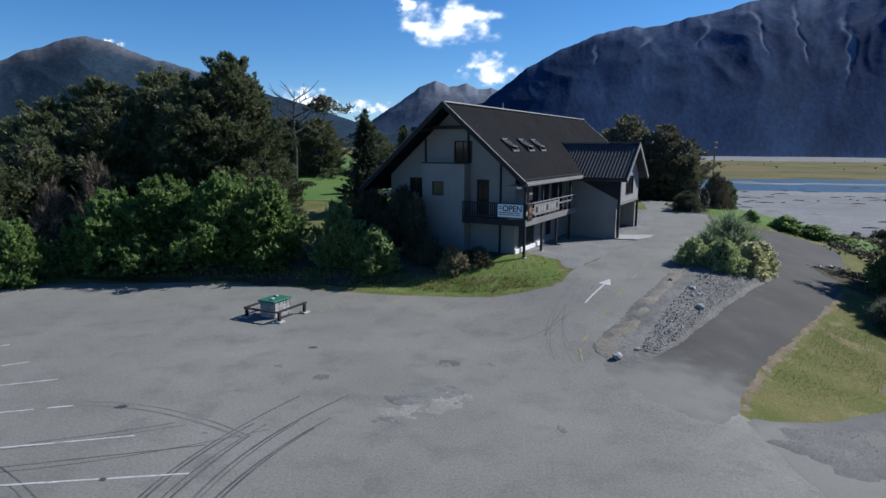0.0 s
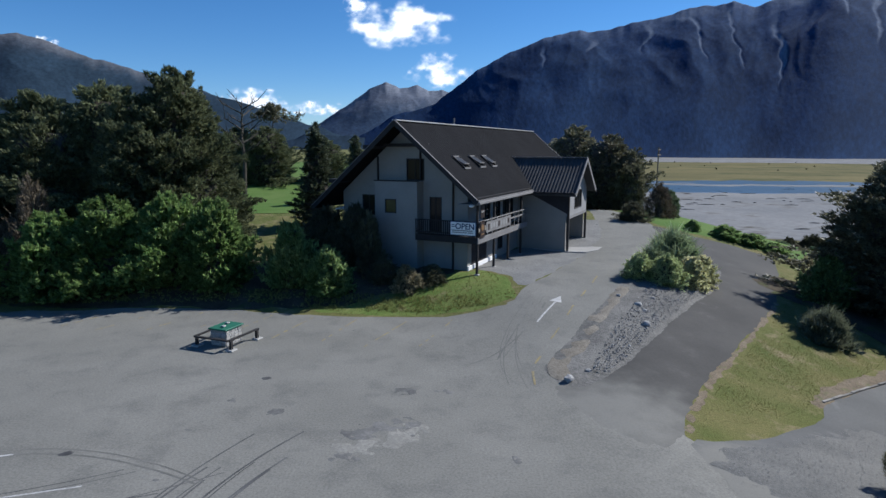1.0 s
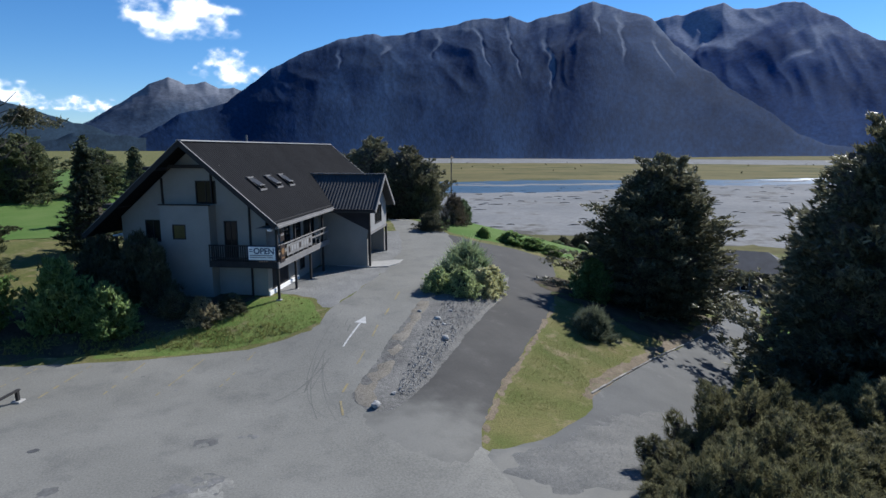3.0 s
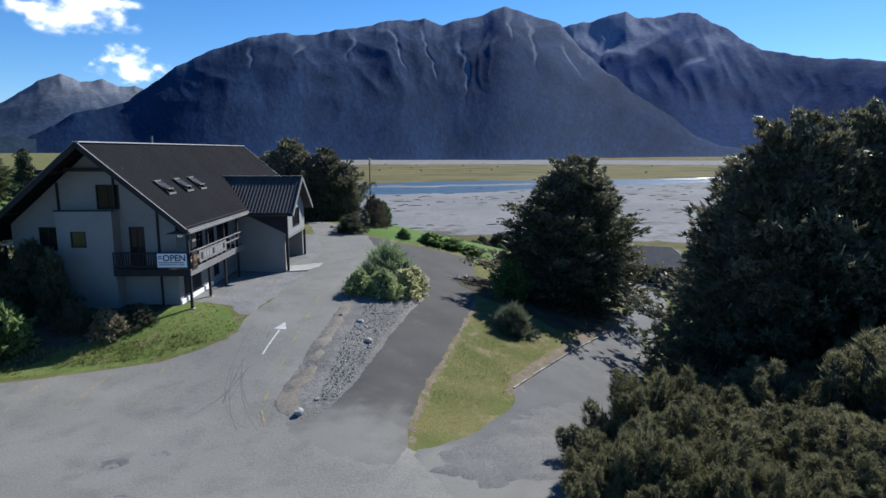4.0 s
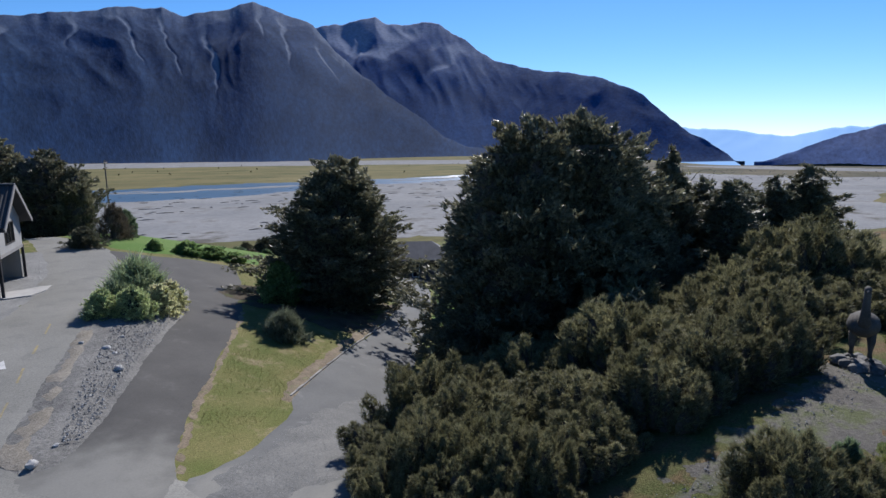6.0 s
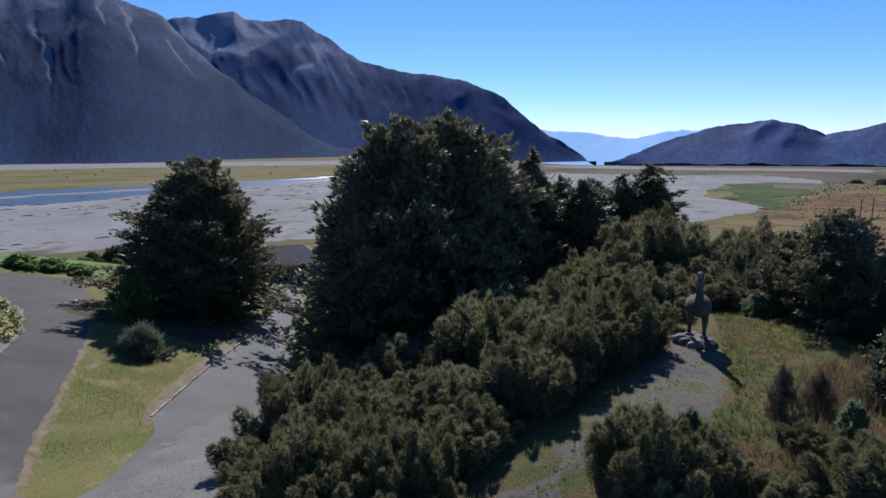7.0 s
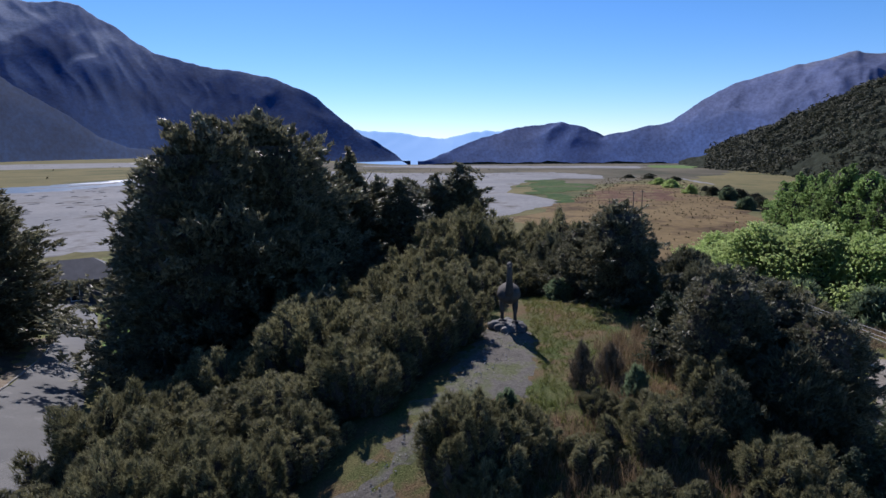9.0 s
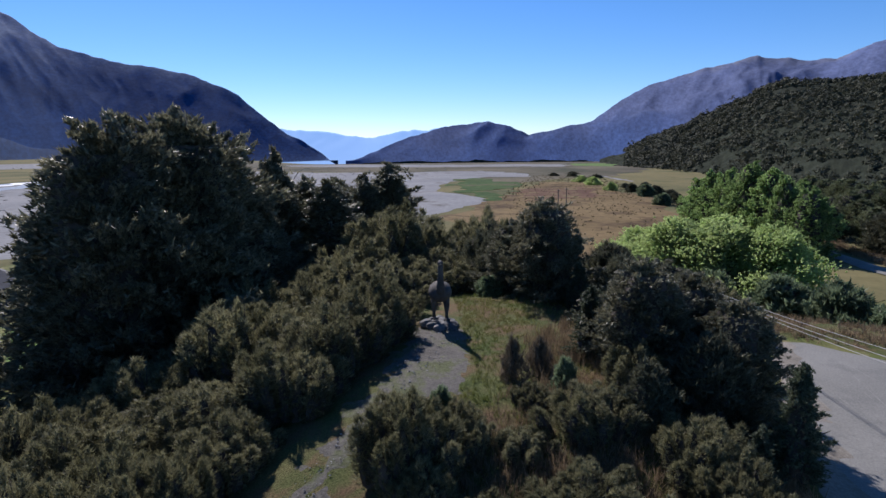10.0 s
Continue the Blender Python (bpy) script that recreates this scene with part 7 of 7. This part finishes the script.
WHEELSPIN = (((5.5, 35.4), (2.9, 30.0), (2.5, 25.8)), ((3.7, 29.4), (2.9, 25.2), (3.9, 22.8)), ((2.7, 26.9), (2.2, 24.2), (3.1, 23.0)), ((3.3, 29.4), (2.4, 25.4), (2.7, 23.0)), ((3.5, 28.4), (3.0, 25.0), (3.4, 22.7)))
TURNS = (((-13.1, 17.5), (-10.1, 17.9), (-6.6, 15.8)), ((-13.1, 17.2), (-10.4, 17.6), (-6.8, 15.7)), ((0.9, 25.0), (3.0, 25.6), (6.3, 34.6)), ((1.2, 25.2), (3.4, 26.4), (6.5, 35.4)), ((2.4, 25.6), (3.2, 28.4), (5.2, 33.6)), ((2.7, 25.8), (3.6, 28.0), (5.6, 33.8)))
for kind, width, material, worn in ((SWEEPS, 0.062, fresh_skid, 0.0), (SCUFFS, 0.035, fresh_skid, 0.0), (WHEELSPIN, 0.035, skid, 0.0), (TURNS, 0.06, skid, 0.0)):
    for i, (a, b, c) in enumerate(kind):
        strip("mark", curve_pts(a, b, c), width * (1 + 0.3 * math.sin(i * 2.2)), material, skids, lift=0.017, breaks=worn, seed=60 + i)


SCRAPES = (((28.7, -13.9), (25.2, -14.0)), ((30.3, -15.4), (25.9, -15.3)), ((31.0, -16.5), (27.5, -16.6)), ((26.7, -13.3), (23.9, -12.7)), ((29.2, -16.1), (25.1, -15.4)), ((30.2, -14.4), (29.1, -14.8)))
scrapes = thing("scrape_marks", pose(0, 0, 0), "pale scrape marks across the asphalt", "scrapes", kind="structure")
for i, (a, b) in enumerate(SCRAPES):
    strip("scrape", [a, b], 0.03, dusty_seal, scrapes, lift=0.018, breaks=0.3, seed=80 + i)


def blob(n, r, cx, cy, seed, squash=0.7):
    rng = random.Random(seed)
    return [(cx + r * math.cos(6.283 * i / n) * rng.uniform(0.75, 1.2), cy + r * squash * math.sin(6.283 * i / n) * rng.uniform(0.75, 1.2)) for i in range(n)]


def spots(rows, material, label, squash=0.7, seed=90, rag=0.16):
    for i, (x, y, r) in enumerate(rows):
        patch("asphalt_patch", blob(12, r, x, y, i + seed, squash), material, label, "asphalt patch", max(0.06, r / 5), 0.020, rag * min(1, r * 2), 0.3, seed + i)


spots(((-11.52, 17.26, 0.27), (-9.32, 13.26, 0.17), (-7.21, 23.49, 0.24)), oil_stain, "small dark oil stain on the asphalt", 0.75, 90, 0.05)
spots(((-1.5, 18.5, 0.9), (-2.5, 17.9, 0.7), (-0.9, 19.1, 0.5)), dusty_seal, "pale dusty scab in the asphalt", 0.6, 130, 0.5)
spots(((-2.9, 17.35, 0.5), (-1.7, 19.2, 0.95), (-2.6, 18.8, 0.55), (-1.0, 19.6, 0.5), (-1.38, 22.29, 0.35), (-6.0, 20.3, 0.4), (0.1, 22.3, 0.3), (2.6, 17.2, 0.3), (-7.9, 21.3, 0.25), (-13.6, 14.4, 0.16)), tar_stain, "rough broken patch in the asphalt", 0.62, 110, 0.6)


rng_spots = random.Random(31)
spots([(rng_spots.uniform(-14, 3), rng_spots.uniform(12, 31), rng_spots.uniform(0.05, 0.16)) for _ in range(22)], tar_stain, "small worn hole in the asphalt", 0.6, 140, 0.2)


# ---- the bird statue on the mound ----
def build_statue():
    x, y = 28.1, 3.15
    z = ground_z(x, y)
    bm = bmesh.new()

    def ball(c, r, sub=3):
        q = bmesh.ops.create_icosphere(bm, subdivisions=sub, radius=1)
        bmesh.ops.transform(bm, verts=q["verts"], matrix=Matrix.Translation(c) @ Matrix.Diagonal((*r, 1)))

    ball((0, 0, 1.62), (0.78, 0.56, 0.50))
    ball((-0.5, 0, 1.62), (0.45, 0.40, 0.38))
    tube(bm, [(0.45, 0, 1.6), (0.72, 0, 1.95), (0.80, 0, 2.45), (0.80, 0, 2.85), (0.84, 0, 3.12)], [0.30, 0.19, 0.14, 0.12, 0.13], 12)
    ball((0.88, 0, 3.16), (0.22, 0.13, 0.14), 2)
    tube(bm, [(1.02, 0, 3.15), (1.24, 0, 3.06)], [0.07, 0.02], 8)
    for s, fx in ((1, 0.12), (-1, -0.10)):
        tube(bm, [(fx, 0.26 * s, 1.45), (fx + 0.12, 0.30 * s, 0.95), (fx - 0.05, 0.30 * s, 0.55), (fx, 0.30 * s, 0.30)], [0.20, 0.13, 0.075, 0.09], 10)
        for dx, dy in ((0.26, 0), (0.18, 0.14), (0.18, -0.14)):
            tube(bm, [(fx, 0.30 * s, 0.32), (fx + dx, 0.30 * s + dy, 0.27)], [0.08, 0.03], 6)
    for v in bm.verts:
        v.co += v.normal * 0.02 * noise.noise(v.co * 7)
    ob = part("bird_statue", bm, statue_mat, smooth=True)
    ob.matrix_world = pose(x, y, z + 0.10, 0, 0, 188)
    tagged(ob, "tall dark weathered statue of a long-necked flightless bird", "statue")
    base = thing("statue_base", pose(x, y, z, 0, 0, 20), "low plinth of piled grey rocks under the statue", "rock plinth")
    for i in range(14):
        bm = bmesh.new()
        q = bmesh.ops.create_icosphere(bm, subdivisions=2, radius=1)
        a = i * 2.4
        rr = 0.75 * math.sqrt(i / 14)
        s = 0.26 + 0.12 * ((i * 37) % 10) / 10
        for v in q["verts"]:
            v.co *= 1 + 0.3 * noise.noise(v.co * 1.6 + Vector((i * 5, 0, 0)))
        bmesh.ops.transform(bm, verts=q["verts"], matrix=Matrix.Translation((rr * math.cos(a) * 1.15, rr * math.sin(a), 0.08)) @ Matrix.Diagonal((s * 1.2, s, s * 0.75, 1)))
        part("rock", bm, plinth_rock, base)


build_statue()

# ---- cottage down the lower road ----
def build_cottage():
    x, y = 60.5, 60.0
    t = thing("cottage", pose(x, y, ground_z(57, 57) - 0.1, 0, 0, -42), "low slate grey cottage with hipped roof beyond the road", "building")
    bm = bmesh.new()
    holed_wall(bm, 1, -3.0, 0.2, (-5, -2), (5, 2.5), [(-0.6, 0, 0.4, 2.05), (-3.6, 0.9, -1.6, 2.0), (1.6, 0.9, 3.6, 2.0)])
    box(bm, (-5, -2.8, -2), (-4.8, 3, 2.5))
    box(bm, (4.8, -2.8, -2), (5, 3, 2.5))
    box(bm, (-4.8, 2.8, -2), (4.8, 3, 2.5))
    part("wall", bm, slate_board, t)
    bm = bmesh.new()
    vs = [bm.verts.new(p) for p in ((-5.6, -3.6, 2.5), (5.6, -3.6, 2.5), (5.6, 3.6, 2.5), (-5.6, 3.6, 2.5), (-2.4, 0, 4.6), (2.4, 0, 4.6), (-5.6, -3.6, 2.35), (5.6, -3.6, 2.35), (5.6, 3.6, 2.35), (-5.6, 3.6, 2.35))]
    for f in ((0, 1, 5, 4), (1, 2, 5), (2, 3, 4, 5), (3, 0, 4), (0, 6, 7, 1), (1, 7, 8, 2), (2, 8, 9, 3), (3, 9, 6, 0), (6, 9, 8, 7)):
        bm.faces.new([vs[i] for i in f])
    part("roof", bm, slate_board, t, "slate grey steel hipped roof")
    pane_window(t, 1, -3.0, (-3.6, 0.9, -1.6, 2.0), 2, grey_trim)
    pane_window(t, 1, -3.0, (1.6, 0.9, 3.6, 2.0), 2, grey_trim)
    pane_window(t, 1, -3.0, (-0.6, 0, 0.4, 2.05), 1, white_paint, name="door", label="glazed door in a white frame")


build_cottage()


# ---- poles and wires ----
def power_pole(x, y, h, arms=1, z=None, r=0.14, turn=0):
    z = ground_z(x, y) if z is None else z
    t = thing("power_pole", pose(x, y, z, 0, 0, turn), "weathered timber power pole with crossarm", "pole", "power poles")
    part("pole", tube(bmesh.new(), [(0, 0, -0.3), (0, 0, h)], [r, r * 0.75], 10), pole_wood, t)
    for k in range(arms):
        arm = part("crossarm", box(bmesh.new(), (-1.2, -0.16, h - 0.5 - k * 0.9), (1.2, -0.04, h - 0.36 - k * 0.9)), pole_wood, t)
        for q in (-1.05, -0.45, 0.45, 1.05):
            part("insulator", tube(bmesh.new(), [(q, -0.1, h - 0.36 - k * 0.9), (q, -0.1, h - 0.22 - k * 0.9)], [0.045, 0.03], 8), concrete, arm)
    return t


power_pole(36.6, 108.2, 9.5 - ground_z(36.6, 108.2), 2, turn=60)
power_pole(160, 4, 5.2, 1, turn=20)
power_pole(181, -16.6, 8.0, 1, turn=20, r=0.16)
power_pole(181, -19, 8.4, 1, turn=20, r=0.16)
power_pole(70.5, 13.6, 7.4, 0)


def wire(a, b, sag, r=0.012):
    pts = [Vector(a).lerp(Vector(b), i / 20) - Vector((0, 0, sag * 4 * (i / 20) * (1 - i / 20))) for i in range(21)]
    ob = part("power_line", tube(bmesh.new(), pts, [r] * 21, 5), wire_mat)
    tagged(ob, "thin sagging overhead power line", "cable", "power lines")


for a, b in (((35.7, -11.7, 2.36), (18.8, -12.3, 4.22)), ((35.7, -11.7, 2.23), (18.7, -12.3, 3.96)), ((35.7, -11.7, 2.13), (18.7, -12.3, 3.74))):
    wire(a, b, 0.12)

# ---- grass ----
tufts("dry_grass", [(20, -8), (27, -9), (31, -6), (30.4, -3.4), (28, -2.4), (25.6, -0.6), (23.6, -0.8), (20, -1)], 900, 0.6, 0.012, dry_blade, "tall tawny dry grass on the mound", 21, 9, 0.28)
tufts("dry_grass", [(12, -7), (19, -9.4), (22, -5), (21.5, -0.6), (18, 2.0), (14, 2.0), (11, -1)], 1500, 0.45, 0.012, dry_blade, "straw-coloured dry grass under the shrubs", 22, 9, 0.3)
tufts("long_grass", [(12, -8), (34, -9), (43, -3), (34, 3), (22, 1.2), (12, 4.8)], 8000, 0.20, 0.010, grass_blade, "rough green grass on the mound", 23, 7, 0.5)
tufts("long_grass", [(-40, 33.6), (-24, 34.2), (-12, 34.6), (-6, 33.4), (0, 33.2), (2.6, 33.4), (2, 35.2), (-6, 35.5), (-12, 36), (-24, 36), (-40, 36)], 3000, 0.22, 0.012, grass_blade, "ragged grass along the car park edge", 24, 6, 0.6)
tufts("long_grass", [(-6, 33), (1.8, 32.8), (4, 34), (4.3, 35.4), (3.8, 37.6), (2.6, 39), (-2, 37), (-6, 36)], 900, 0.12, 0.010, grass_blade, "short rough grass on the bank by the lodge", 28, 5, 0.9)

tufts("lawn_grass", [(9.6, 21), (11.6, 21.4), (15.3, 24.2), (17, 25.8), (21, 29.2), (25, 32.4), (30, 36.4), (33, 39), (27, 46), (25, 42.5), (21.6, 38), (18.6, 33.6), (14.8, 28.6), (12, 25)], 11000, 0.055, 0.007, lawn_blade, "short sun-dried grass of the lower lawn", 31, 4, 0.9)
tufts("dry_grass", [(24, 84), (29, 81.4), (35, 76.8), (40, 72.4), (44, 70), (45, 71.4), (38, 76.6), (30, 83), (25, 86)], 700, 0.55, 0.03, dry_blade, "tawny grass along the terrace edge", 32, 8, 0.4)
tufts("dry_grass", [(12.4, -6.5), (17, -8.6), (22.5, -10.2), (24.5, -9), (20.5, -4.6), (18.6, -3.2), (15.5, 0.4), (12.8, 0.4)], 900, 0.5, 0.011, dry_blade, "tawny grass between the mound shrubs", 33, 8, 0.35)
tufts("dry_grass", [(33.6, -15.6), (37, -14), (46, -16), (54, -24), (50, -32), (40, -28), (32, -19)], 1500, 0.45, 0.016, dry_blade, "tawny grass on the verge beyond the yard", 37, 8, 0.4)
tufts("dry_grass", [(84, -64.8), (110, -63.4), (134, -66.4), (136, -70), (110, -68), (84, -68)], 500, 1.0, 0.05, dry_blade, "tawny grass along the hill road", 38, 8, 0.4)
tufts("plain_scrub", [(125, -52), (200, -50), (330, -66), (430, -60), (430, -22), (330, -6), (252, 0), (160, -2), (110, -16)], 1300, 0.8, 0.13, scrub_blade, "dark tussocks and rushes dotted over the paddock", 34, 6, 0.6)
tufts("plain_scrub", [(60, 420), (300, 390), (560, 440), (900, 620), (600, 900), (200, 1000), (40, 700)], 28, 2.0, 0.5, scrub_blade, "scattered low scrub on the grassy flat", 36, 6, 0.6)
